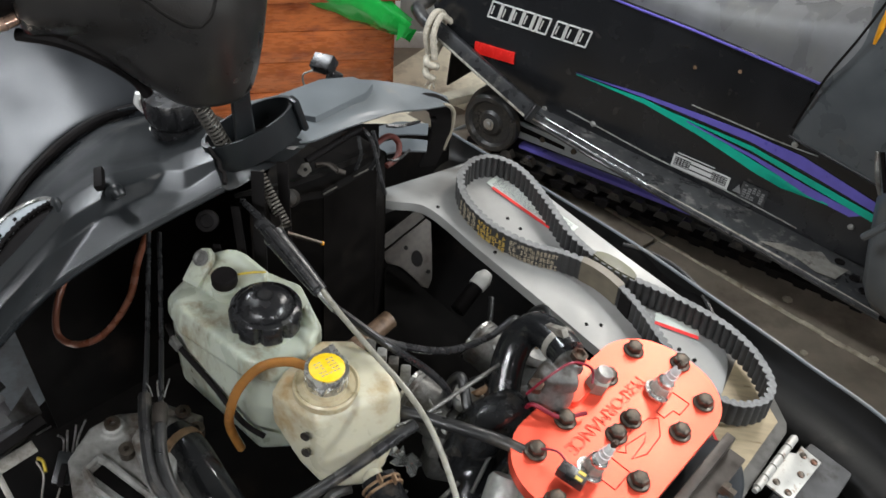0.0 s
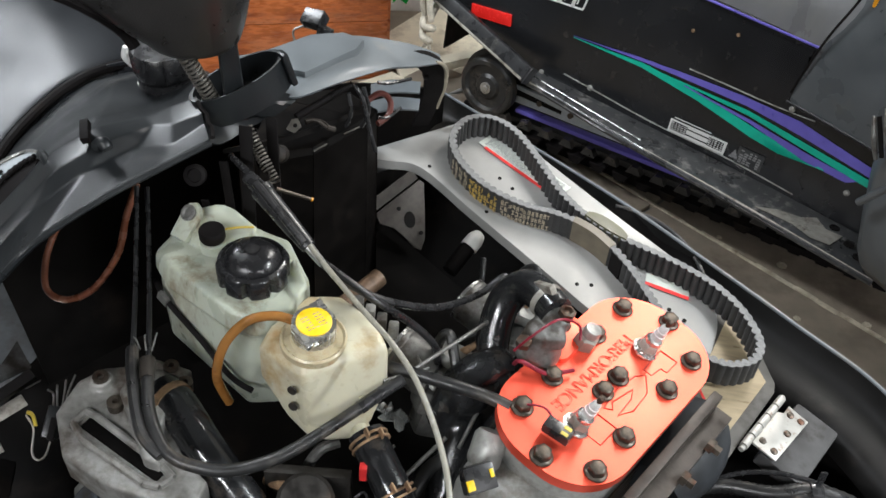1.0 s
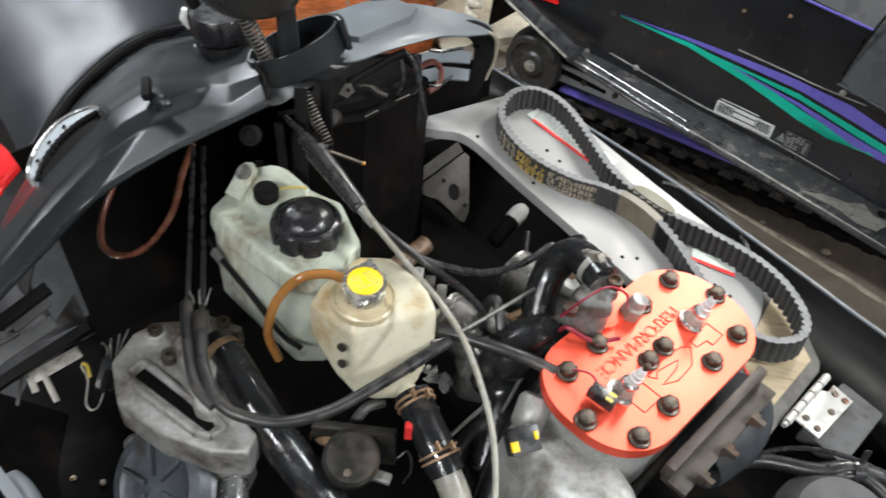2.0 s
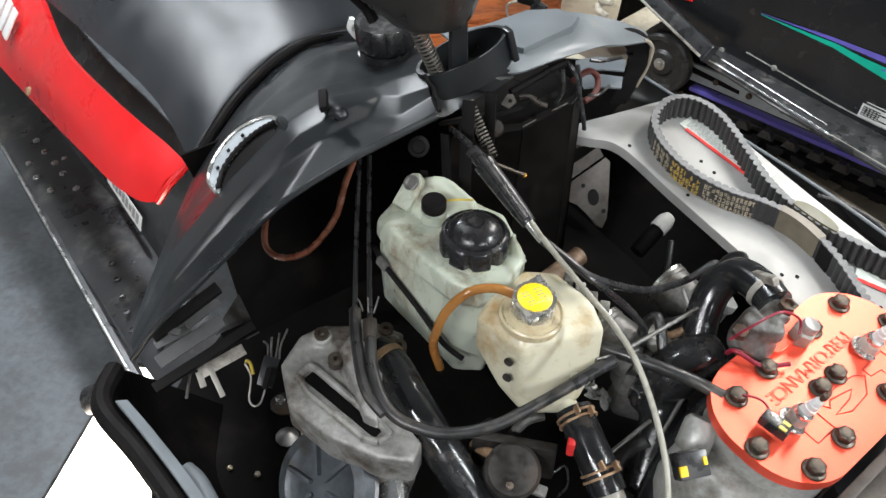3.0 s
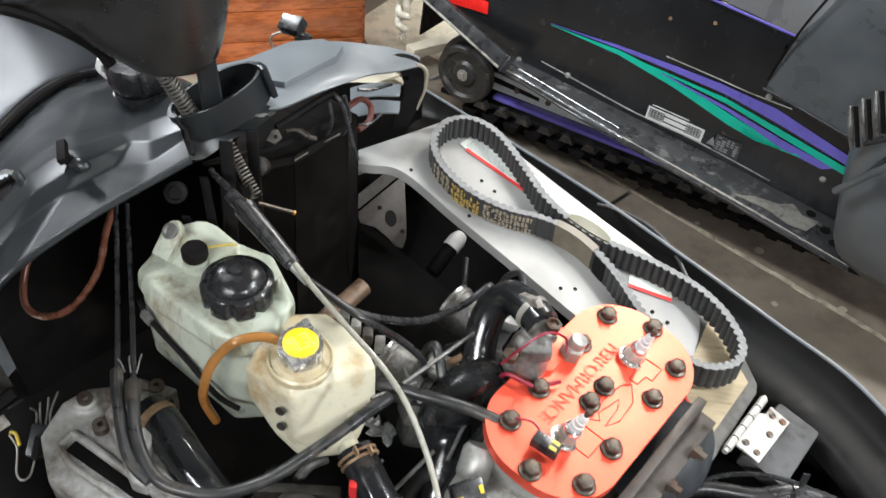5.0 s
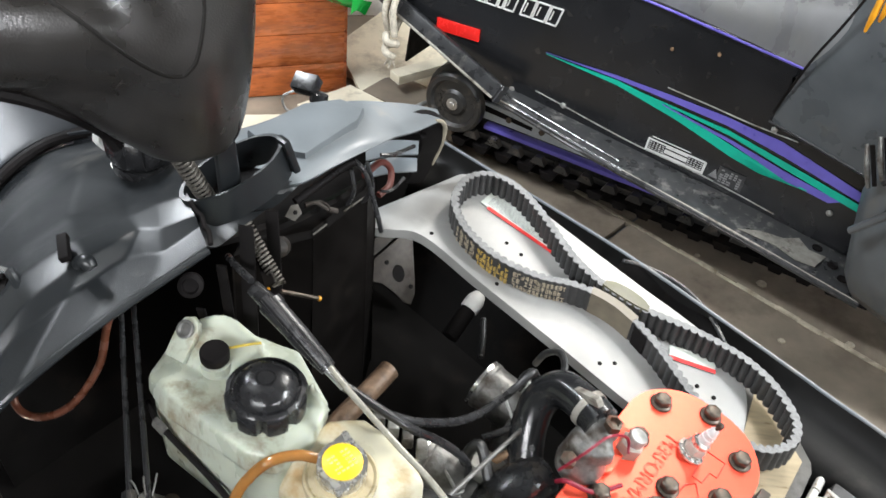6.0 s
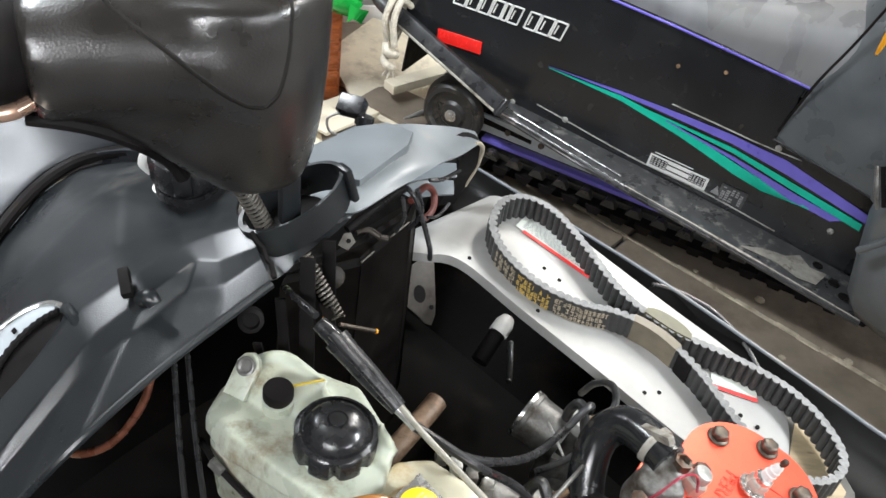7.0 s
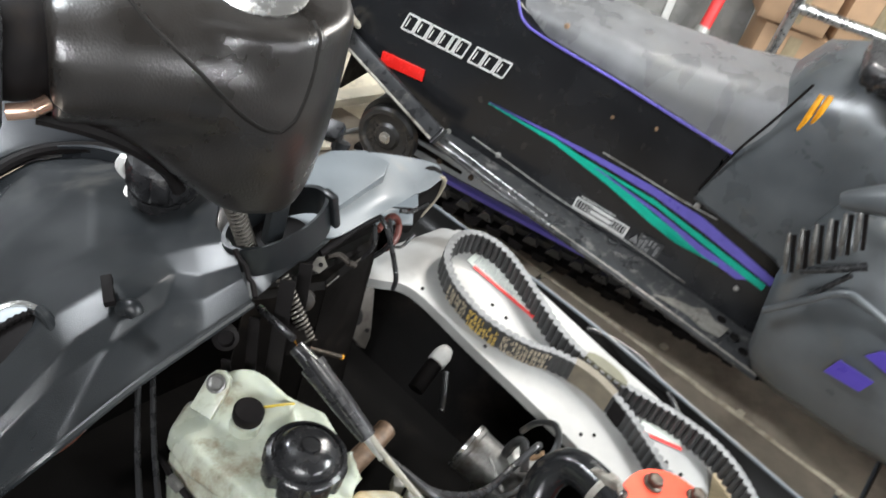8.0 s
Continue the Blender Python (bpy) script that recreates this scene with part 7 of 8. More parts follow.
for s, yo, zt, zb in ((-0.425, 2.10, 0.58, 0.44), (-0.395, 2.085, 0.70, 0.432), (-0.33, 2.075, 0.83, 0.428), (-0.2, 2.03, 0.88, 0.42), (-0.05, 1.92, 0.90, 0.36), (0.15, 1.86, 0.92, 0.26), (0.4, 1.86, 0.90, 0.24), (0.75, 1.92, 0.72, 0.25), (0.95, 2.05, 0.5, 0.28)):
    hy = 2.285 - yo
    row = []
    for k in range(25):
        a = math.pi * k / 24
        row.append(bm.verts.new(sw(s, 2.285 - hy * math.copysign(abs(math.cos(a)) ** 0.6, math.cos(a)), zb + (zt - zb) * math.sin(a) ** 0.75)))
    rows.append(row)
ring_faces(bm, rows)
part("tank_cover", bm, DUSTY_SHEEN, sled, "satin black tank cover and cowl", smooth=1.0)
part("lower_lip", sweep(B(), [sw(-0.43, 2.092, 0.44), sw(-0.33, 2.07, 0.432), sw(-0.2, 2.03, 0.424)], 0.003, 8), CONSOLE, sled, "dusty lower lip of the tank cover")
part("split_line", sweep(B(), [sw(-0.33, 2.085, 0.80), sw(-0.36, 2.085, 0.70), sw(-0.395, 2.084, 0.60), sw(-0.428, 2.097, 0.46)], 0.003, 8), MATT_BLACK, sled)
bm = B()
cw = []
for s, y in ((-0.165, 2.02), (-0.18, 1.93), (-0.16, 1.875), (-0.1, 1.84), (0.1, 1.8), (0.5, 1.8), (0.85, 1.95)):
    cw.append([bm.verts.new(sw(s + dx, y + dy, z)) for z, dy, dx in ((0.19, 0.06, 0.04), (0.24, 0.015, 0.02), (0.34, 0.0, 0.0), (0.45, 0.0, -0.02), (0.56, 0.02, -0.01), (0.64, 0.06, 0.02), (0.70, 0.13, 0.05))])
ring_faces(bm, cw, False, False)
ob = part("side_cowl", bm, DUSTY_SHEEN, sled, "black side cowl with slanted louvres and a purple flash", smooth=0.9)
so = ob.modifiers.new("solid", "SOLIDIFY")
so.thickness = 0.006
for k in range(6):
    q = k / 5
    foot = Vector((-0.195 + 0.08 * q, 1.872 - 0.03 * q, 0.49 + 0.13 * q))
    head = foot + Vector((-0.035, 0.012, 0.08))
    part("louvre", sweep(B(), [sw(*foot), sw(*(foot.lerp(head, 0.5) + Vector((0, -0.006, 0)))), sw(*head)], [0.004, 0.0065, 0.004], 8), DARK_CAST, ob, "scuffed grey louvre fin")
    # black sheet beside each fin is the shade of the gap
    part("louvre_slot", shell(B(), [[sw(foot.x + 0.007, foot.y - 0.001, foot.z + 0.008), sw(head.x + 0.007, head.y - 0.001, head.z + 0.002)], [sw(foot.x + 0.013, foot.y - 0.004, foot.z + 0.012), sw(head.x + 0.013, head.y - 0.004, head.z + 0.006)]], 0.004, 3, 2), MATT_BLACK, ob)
part("knee_pod", sweep(B(), [sw(-0.185, 1.87, 0.69), sw(-0.12, 1.855, 0.735), sw(-0.02, 1.85, 0.785), (sw(0.12, 1.86, 0.79))], [0.016, 0.032, 0.04, 0.036], 18), DUSTY_SHEEN, ob)
part("latch", sweep(B(), [sw(-0.177, 1.838, 0.527), sw(-0.13, 1.82, 0.575), sw(-0.085, 1.815, 0.615)], [0.005, 0.007, 0.009], 10), BLACK, ob, "black rubber hood latch")
part("latch", sweep(B(), [sw(-0.145, 1.83, 0.475), sw(-0.125, 1.818, 0.53), sw(-0.1, 1.812, 0.585)], [0.009, 0.006, 0.006], 10), BLACK, ob)
part("ledge", sweep(B(), [sw(-0.19, 1.85, 0.40), sw(-0.14, 1.818, 0.485), sw(-0.095, 1.8, 0.548), sw(-0.05, 1.795, 0.55), sw(0.1, 1.785, 0.51)], 0.008, 10), DUSTY_SHEEN, ob, "moulded ledge")
part("purple_flash", shell(B(), [[sw(-0.02, 1.808, 0.405), sw(0.055, 1.794, 0.405)], [sw(-0.03, 1.81, 0.362), sw(0.045, 1.796, 0.367)]], 0.002, 4, 3), DEEP_PURPLE, ob)
part("purple_flash", shell(B(), [[sw(0.03, 1.798, 0.475), sw(0.11, 1.785, 0.47)], [sw(0.01, 1.8, 0.445), sw(0.1, 1.786, 0.43)]], 0.002, 4, 3), DEEP_PURPLE, ob)
# stripes on the flank
def stripe(name, top, low, mat):
    return part(name, shell(B(), [[sw(s, 2.0975, z) for s, z in top], [sw(s, 2.0975, z) for s, z in low]], 0.0015, 1, 1), mat, sled)


stripe("purple_stripe", [(-0.985, 0.4165), (-0.795, 0.42), (-0.652, 0.418), (-0.516, 0.413), (-0.385, 0.399), (-0.17, 0.34)], [(-0.985, 0.416), (-0.792, 0.411), (-0.648, 0.403), (-0.509, 0.392), (-0.372, 0.365), (-0.17, 0.318)], PURPLE)
stripe("teal_stripe", [(-0.731, 0.4), (-0.504, 0.382), (-0.366, 0.354), (-0.18, 0.315)], [(-0.731, 0.398), (-0.499, 0.369), (-0.36, 0.337), (-0.18, 0.296)], TEAL)
stripe("purple_stripe", [(-0.671, 0.389), (-0.496, 0.361), (-0.357, 0.331), (-0.22, 0.306)], [(-0.671, 0.387), (-0.492, 0.351), (-0.347, 0.308), (-0.245, 0.292)], PURPLE)
stripe("teal_stripe", [(-0.984, 0.413), (-0.791, 0.408), (-0.641, 0.385), (-0.492, 0.348), (-0.347, 0.314), (-0.298, 0.304)], [(-0.984, 0.412), (-0.788, 0.395), (-0.634, 0.362), (-0.481, 0.318), (-0.409, 0.302), (-0.297, 0.302)], TEAL)
part("crease", sweep(B(), [sw(-0.995, 2.099, 0.303), sw(-0.913, 2.099, 0.29), sw(-0.72, 2.099, 0.259), sw(-0.531, 2.099, 0.242), sw(-0.344, 2.099, 0.212)], 0.0018, 6), CAST, sled, "pale scuffed crease line")
part("panel_lip", sweep(B(), [sw(-0.67, 2.099, 0.433), sw(-0.556, 2.099, 0.424), sw(-0.459, 2.099, 0.415), sw(-0.355, 2.097, 0.412)], 0.0016, 6), CAST, sled, "pale scuffed panel edge")
part("reflector", box(B(), (0, 0, 0), (0.127, 0.034, 0.006), frame_of(sw(-1.236, 2.097, 0.395), SL.to_3x3() @ Vector((1, 0, 0.04)), SL.to_3x3() @ Vector((0, -1, 0))), 0.002), REFLECTOR, sled, "rectangular red side reflector")
# outlined white marks of letter size on the tail
x = -1.268
for k, w in enumerate((0.03, 0.03, 0.027, 0.027, 0.012, 0.027, 0.0, 0.028, 0.032, 0.028)):
    if w:
        bm = B()
        lean = 0.012
        corners = [(x, 0.49), (x + w, 0.49), (x + w + lean, 0.535), (x + lean, 0.535)]
        for a, b in zip(corners, corners[1:] + corners[:1]):
            rod(bm, sw(a[0], 2.0975, a[1]), sw(b[0], 2.0975, b[1]), 0.0024, None, 6)
        if w > 0.02:
            rod(bm, sw(x + w * 0.35, 2.0975, 0.50), sw(x + w * 0.35 + lean * 0.6, 2.0975, 0.524), 0.002, None, 6)
        part("white_mark", bm, WHITE, sled, "white outlined block, size of a letter")
    x += w + (0.005 if w else 0.014)


def decal(s, z, w, hgt, mat, bars, name):
    m = frame_of(sw(s, 2.0975, z), SL.to_3x3() @ Vector((1, 0, -0.07)), SL.to_3x3() @ Vector((0, -1, 0)))
    d = part(name, box(B(), (0, 0, 0), (w, hgt, 0.0012), m), mat, sled, "small worn information label")
    rr = random.Random(int(w * 1000))
    bm = B()
    for i in range(bars):
        for j in range(6):
            if rr.random() < 0.8:
                box(bm, (-w / 2 + w * 0.08 + w * 0.84 * (i + 0.5) / bars, (j - 2.5) * hgt * 0.14, 0.0009), (w * 0.84 / bars * rr.uniform(0.5, 0.95), hgt * 0.09, 0.0006), m)
    part("label_print", bm, MATT_BLACK if mat is WHITE else GREY_PRINT, d)


decal(-0.606, 0.269, 0.153, 0.036, WHITE, 1, "white_label")
STRIP = frame_of(sw(-0.606, 2.0963, 0.269), SL.to_3x3() @ Vector((1, 0, -0.07)), SL.to_3x3() @ Vector((0, -1, 0)))
for u, w in ((-0.05, 0.042), (0.05, 0.04)):
    part("dark_field", box(B(), (u, 0.002, 0.001), (w, 0.024, 0.0008), STRIP), MATT_BLACK, sled, "dark printed field of the label")
    bm = B()
    rr = random.Random(int(900 + u * 1000))
    for i in range(5):
        for j in range(4):
            box(bm, (u - w / 2 + w * (i + 0.5) / 5, 0.002 + (j - 1.5) * 0.0056, 0.0016), (w / 5 * rr.uniform(0.4, 0.9), 0.0022, 0.0006), STRIP)
    part("label_print", bm, WHITE, sled)
part("label_line", box(B(), (-0.018, 0.025, 0), (0.1, 0.0022, 0.001), STRIP), WHITE, sled, "thin white line over the label")
tri_bm = B()
prism(tri_bm, [(0.09, -0.012), (0.112, -0.012), (0.101, 0.012)], STRIP, -0.0003, 0.0008)
part("warning_mark", tri_bm, GREY_PRINT, sled, "small grey warning triangle")
decal(-0.466, 0.26, 0.066, 0.046, TUNNEL, 5, "black_label")
for s, z in ((-0.913, 0.292), (-0.412, 0.422), (-0.233, 0.269), (-1.061, 0.285)):
    part("bolt", lathe(B(), [(0.008, 0), (0.007, 0.004), (0, 0.006)], sw(s, 2.098, z), SL.to_3x3() @ Vector((0, -1, 0)), 12), CAST, sled)
# running board, bumper bar, suspension and track
part("running_board", shell(B(), [[sw(-1.07, 2.1, 0.284), sw(-0.75, 2.1, 0.248), sw(-0.4, 2.1, 0.208), sw(-0.1, 2.1, 0.165)], [sw(-1.075, 2.05, 0.282), sw(-0.75, 2.01, 0.246), sw(-0.4, 1.99, 0.204), sw(-0.1, 1.975, 0.16)], [sw(-1.075, 2.045, 0.262), sw(-0.75, 2.002, 0.23), sw(-0.4, 1.982, 0.188), sw(-0.1, 1.967, 0.146)]], 0.004), WORN_SHEEN, sled, "black running board with worn paint and sheen put into its colour")
part("board_edge", sweep(B(), [sw(-1.09, 2.05, 0.276), sw(-0.9, 2.025, 0.258), sw(-0.7, 2.002, 0.236)], 0.004, 8), BARE, sled, "bright bare metal edge")
part("board_edge", sweep(B(), [sw(-0.7, 2.002, 0.236), sw(-0.4, 1.985, 0.2), sw(-0.1, 1.97, 0.156)], 0.0035, 8), BARE_DULL, sled, "worn edge")
part("board_edge", sweep(B(), [sw(-1.085, 2.066, 0.286), sw(-0.9, 2.041, 0.267), sw(-0.72, 2.02, 0.247)], 0.0022, 8), BARE, sled, "bright worn inner line")
part("bare_patch", prism(B(), [(-0.40, 1.995), (-0.31, 2.005), (-0.26, 1.99), (-0.215, 2.0), (-0.2, 2.055), (-0.24, 2.05), (-0.27, 2.075), (-0.3, 2.045), (-0.35, 2.03)], SL @ Matrix(((1, 0, 0, 0), (0, 1, 0, 0), (-0.13, 0, 1, 0.1555), (0, 0, 0, 1))), -0.001, 0.001), BARE_DULL, sled, "paint flaked to pale bare metal")
# black discs laid on the board paint the shaded bolt holes
for s0, y0 in ((-0.225, 2.075), (-0.18, 2.04), (-0.15, 2.01)):
    part("board_hole", lathe(B(), [(0.013, 0.0), (0.012, 0.003), (0.008, 0.003), (0.007, 0.001), (0.0, 0.001)], sw(s0, y0, 0.160 - 0.13 * (s0 + 0.05)), (0.05, 0, 1), 14), MATT_BLACK, sled, "bolt hole, its shade drawn as a black disc")
BEAM0, BEAM1 = sw(-1.065, 2.062, 0.283), sw(-1.43, 2.058, 0.432)
BEAM = frame_of((BEAM0 + BEAM1) / 2, BEAM1 - BEAM0, SL.to_3x3() @ Vector((0, -1, 0.55)))
part("bumper_beam", box(B(), (0, 0, 0), ((BEAM1 - BEAM0).length, 0.046, 0.034), BEAM, 0.009, 3), TUNNEL, sled, "flat black bumper beam with worn paint")
part("worn_edge", box(B(), (0, 0.017, 0.0135), ((BEAM1 - BEAM0).length * 0.97, 0.009, 0.0075), BEAM, 0.003, 2), BARE_DULL, sled, "bright worn upper edge")
part("end_plate", box(B(), (-(BEAM1 - BEAM0).length / 2 - 0.002, 0, 0), (0.006, 0.05, 0.038), BEAM, 0.003), TUNNEL, sled)
part("bumper_bar", sweep(B(), [sw(-1.40, 2.06, 0.415), sw(-1.475, 2.075, 0.445), sw(-1.5, 2.13, 0.455), sw(-1.5, 2.44, 0.455)], 0.019, 14), TUNNEL, sled, "black tubular rear bumper")
flap = part("snow_flap", shell(B(), [[sw(-1.4, 2.14, 0.40), sw(-1.4, 2.28, 0.40), sw(-1.4, 2.44, 0.40)], [sw(-1.42, 2.16, 0.3), sw(-1.42, 2.28, 0.3), sw(-1.42, 2.42, 0.3)], [sw(-1.44, 2.18, 0.2), sw(-1.44, 2.28, 0.2), sw(-1.44, 2.4, 0.2)]], 0.006), MATT_BLACK, sled, "black rubber snow flap")


def idler(s, y, z, r):
    ax = SL.to_3x3() @ Vector((0, -1, 0))
    w = part("idler_wheel", lathe(B(), [(r * 0.3, -0.018), (r * 0.93, -0.018), (r, -0.012), (r, 0.012), (r * 0.93, 0.018), (r * 0.8, 0.018), (r * 0.72, 0.008), (r * 0.45, 0.006), (r * 0.36, 0.014), (r * 0.2, 0.016)], sw(s, y, z), ax, 48), RUBBER, sled, "black rubber-tyred idler wheel")
    part("hub", lathe(B(), [(0.017, 0.012), (0.017, 0.02), (0.009, 0.021), (0.008, 0.026), (0.0, 0.027)], sw(s, y, z), ax, 24), BARE, w)
    return w


idler(-1.228, 2.112, 0.176, 0.088)
idler(-1.225, 2.42, 0.172, 0.097)
idler(-0.75, 2.25, 0.10, 0.06)
part("axle", rod(B(), sw(-1.225, 2.115, 0.172), sw(-1.225, 2.43, 0.172), 0.01), BARE, sled)
part("slide_rail", box(B(), (0, 0, 0), (0.95, 0.012, 0.05), frame_of(sw(-0.7, 2.143, 0.168), SL.to_3x3() @ Vector((1, 0, -0.02)), (0, 0, 1)), 0.003), PALE_GREY, sled, "aluminium slide rail")
part("slide_shoe", box(B(), (0, 0, 0), (1.0, 0.03, 0.013), frame_of(sw(-0.64, 2.14, 0.124), SL.to_3x3() @ Vector((1, 0, -0.02)), (0, 0, 1)), 0.004), PURPLE, sled, "purple plastic slide shoe")
for k in range(8):
    part("rail_bolt", lathe(B(), [(0.009, 0), (0.008, 0.006), (0, 0.008)], sw(-1.07 + 0.1 * k, 2.136, 0.168), SL.to_3x3() @ Vector((0, -1, 0)), 10), BOLT, sled)
part("bogie_arm", sweep(B(), [sw(-1.225, 2.135, 0.172), sw(-1.15, 2.14, 0.175), sw(-1.0, 2.145, 0.165)], 0.01, 10), MATT_BLACK, sled)
track = part("track", box(B(), (-0.25, 2.305, 0.082), (1.9, 0.33, 0.022), SL, 0.006), RUBBER, sled, "black rubber drive track")
bm = B()
lathe(bm, [(0.100, 0.0), (0.106, 0.0), (0.106, 0.32), (0.100, 0.32)], sw(-1.225, 2.46, 0.172), SL.to_3x3() @ Vector((0, -1, 0)), 40)
rear_wrap = bmesh.ops.bisect_plane(bm, geom=bm.verts[:] + bm.edges[:] + bm.faces[:], plane_co=sw(-1.222, 2.2, 0), plane_no=SL.to_3x3() @ Vector((1, 0, 0)), clear_outer=True)
part("track_wrap", bm, RUBBER, track)
for k in range(26):
    s = -1.2 + 0.07 * k
    part("lug", prism(B(), [(-0.024, 0.075), (-0.014, 0.052), (0.014, 0.052), (0.024, 0.075)], Matrix.Translation(sw(s, 0, 0)) @ SIDEM, 2.1, 2.46), MATT_BLACK, track)
    part("drive_cog", prism(B(), [(-0.022, 0.09), (-0.01, 0.112), (0.01, 0.112), (0.022, 0.09)], Matrix.Translation(sw(s + 0.035, 0, 0)) @ SIDEM, 2.1, 2.122), RUBBER, track)
part("tunnel_inner", box(B(), (-0.6, 2.3, 0.30), (0.95, 0.3, 0.12), SL, 0.01), MATT_BLACK, sled)
for ds in (0.0, 0.016):
    part("orange_strap", sweep(B(), [sw(-0.317 + ds, 1.985, 0.735 + ds * 1.6), sw(-0.314 + ds, 1.975, 0.775 + ds), sw(-0.312 + ds, 1.985, 0.82 + ds * 0.4)], [0.003, 0.0065, 0.006], 10), ORANGE, sled, "orange plastic strap")
part("dash_top", box(B(), (0, 0, 0), (0.16, 0.2, 0.05), frame_of(sw(-0.19, 2.1, 0.885), SL.to_3x3() @ Vector((1, 0, 0.2)), (0, 0, 1)), 0.02, 4), BLACK, sled)
part("grab_strap", sweep(B(), [sw(-0.24, 2.02, 0.86), sw(-0.2, 1.98, 0.9), sw(-0.13, 1.98, 0.9), sw(-0.09, 2.02, 0.87)], 0.01, 10), BLACK, sled)
dolly = root("dolly_plank", sw(-0.4, 2.32, 0.0), "dark wooden plank lying under the track of the parked sled", "plank")
part("plank", box(B(), (-0.4, 2.31, 0.026), (1.9, 0.26, 0.05), SL, 0.004), MATT_BLACK, dolly)
# rope on the bumper
rope = root("rope", sw(-1.407, 2.06, 0.28), "dirty white cotton rope knotted over the bumper", "rope")
part("loop", sweep(B(), [sw(-1.412, 2.035, 0.36), sw(-1.419, 2.03, 0.42), sw(-1.415, 2.06, 0.468), sw(-1.409, 2.10, 0.45), sw(-1.407, 2.095, 0.39), sw(-1.404, 2.05, 0.345)], 0.0095, 10), ROPE, rope)
part("loop", sweep(B(), [sw(-1.387, 2.03, 0.35), sw(-1.394, 2.028, 0.42), sw(-1.394, 2.06, 0.465), sw(-1.387, 2.1, 0.44)], 0.009, 10), ROPE, rope)
part("knot", sweep(B(), [sw(-1.412, 2.03, 0.35), sw(-1.397, 2.01, 0.34), sw(-1.382, 2.03, 0.33), sw(-1.397, 2.05, 0.32), sw(-1.412, 2.03, 0.315), sw(-1.397, 2.012, 0.305), sw(-1.385, 2.03, 0.29)], 0.0105, 10), ROPE, rope)
for k in range(5):
    a = k * 1.25
    part("frayed_end", sweep(B(), [sw(-1.392, 2.03, 0.30), sw(-1.394 + 0.006 * math.cos(a), 2.03 + 0.006 * math.sin(a), 0.28), sw(-1.397 + 0.016 * math.cos(a), 2.03 + 0.014 * math.sin(a), 0.262)], [0.006, 0.005, 0.002], 6), ROPE, rope)

# ---- things stored behind ----
chest = root("cedar_chest", (-0.6, 2.85, 0.0), "varnished reddish cedar chest with knotty boards", "chest")
CH = frame_of((-0.222, 2.752, 0.0), (-1.0, -0.27, 0.0), (0, 0, 1))
for k in range(4):
    part("board", box(B(), (0.45, -0.012, 0.055 + 0.1 * k), (0.9, 0.02, 0.098), CH, 0.0015), WOOD, chest)
    part("board", box(B(), (0.0, -0.21, 0.055 + 0.1 * k), (0.02, 0.4, 0.098), CH, 0.0015), WOOD, chest)
part("carcass", box(B(), (0.45, -0.22, 0.2), (0.86, 0.38, 0.4), CH), WOOD, chest)
part("lid", box(B(), (0.45, -0.2, 0.425), (0.94, 0.46, 0.04), CH, 0.006), WOOD, chest)
bag = root("green_bag", (-0.25, 2.73, 0.35), "shiny green plastic bag slumped over the chest", "bag")
bm = B()
rr = random.Random(2)
rows = []
for i in range(9):
    t = i / 8
    p = Vector((-0.499, 2.73, 0.496)).lerp(Vector((-0.169, 2.73, 0.319)), t)
    rad = 0.085 * (1 - t) ** 0.8 + 0.023
    rows.append([bm.verts.new(p + Vector((0.2 * rad * math.sin(a), rad * math.cos(a) * 0.7, rad * math.sin(a))) + Vector((rr.uniform(-1, 1), rr.uniform(-1, 1), rr.uniform(-1, 1))) * 0.008) for a in [2 * math.pi * k / 18 for k in range(18)]])
ring_faces(bm, rows)
part("film", bm, GREEN_BAG, bag, smooth=1.2)
part("torn_edge", shell(B(), [[(-0.197, 2.69, 0.353), (-0.169, 2.684, 0.342), (-0.144, 2.696, 0.333)], [(-0.203, 2.684, 0.296), (-0.186, 2.673, 0.314), (-0.163, 2.69, 0.294)]], 0.002), GREEN_BAG, bag)
scraps = root("scrap_boards", (-0.1, 2.75, 0.0), "pale scrap boards and cardboard lying on the floor", "boards")
for x, y, z, w, d, t, turn, tilt in ((-0.02, 2.8, 0.03, 0.34, 0.42, 0.012, 20, 4), (-0.42, 2.47, 0.012, 0.34, 0.2, 0.012, 8, 0), (-0.05, 3.0, 0.02, 0.4, 0.45, 0.01, -30, 2), (-0.22, 2.58, 0.06, 0.2, 0.16, 0.01, 42, -6)):
    part("board", box(B(), (0, 0, 0), (w, d, t), pose(x, y, z, tilt, 0, turn), 0.002), CARD, scraps)
part("batten", box(B(), (0, 0, 0), (0.26, 0.05, 0.03), frame_of((0.04, 2.78, 0.09), (0.8, 0.55, 0.12), (0, 0, 1)), 0.004), CARD, scraps, "pale wooden batten")
part("bent_strip", sweep(B(), [(-0.02, 2.62, 0.03), (0.06, 2.66, 0.05), (0.12, 2.68, 0.03), (0.17, 2.63, 0.02)], 0.007, 8), BARE, scraps)
crate = root("dolly_board", (0.02, 2.68, 0.0), "grey-brown board lying behind the track", "board")
part("board", box(B(), (0, 0, 0.02), (0.34, 0.16, 0.035), frame_of((0.02, 2.67, 0.0), (0.8, -0.6, 0), (0, 0, 1)), 0.003), FLOOR, crate)


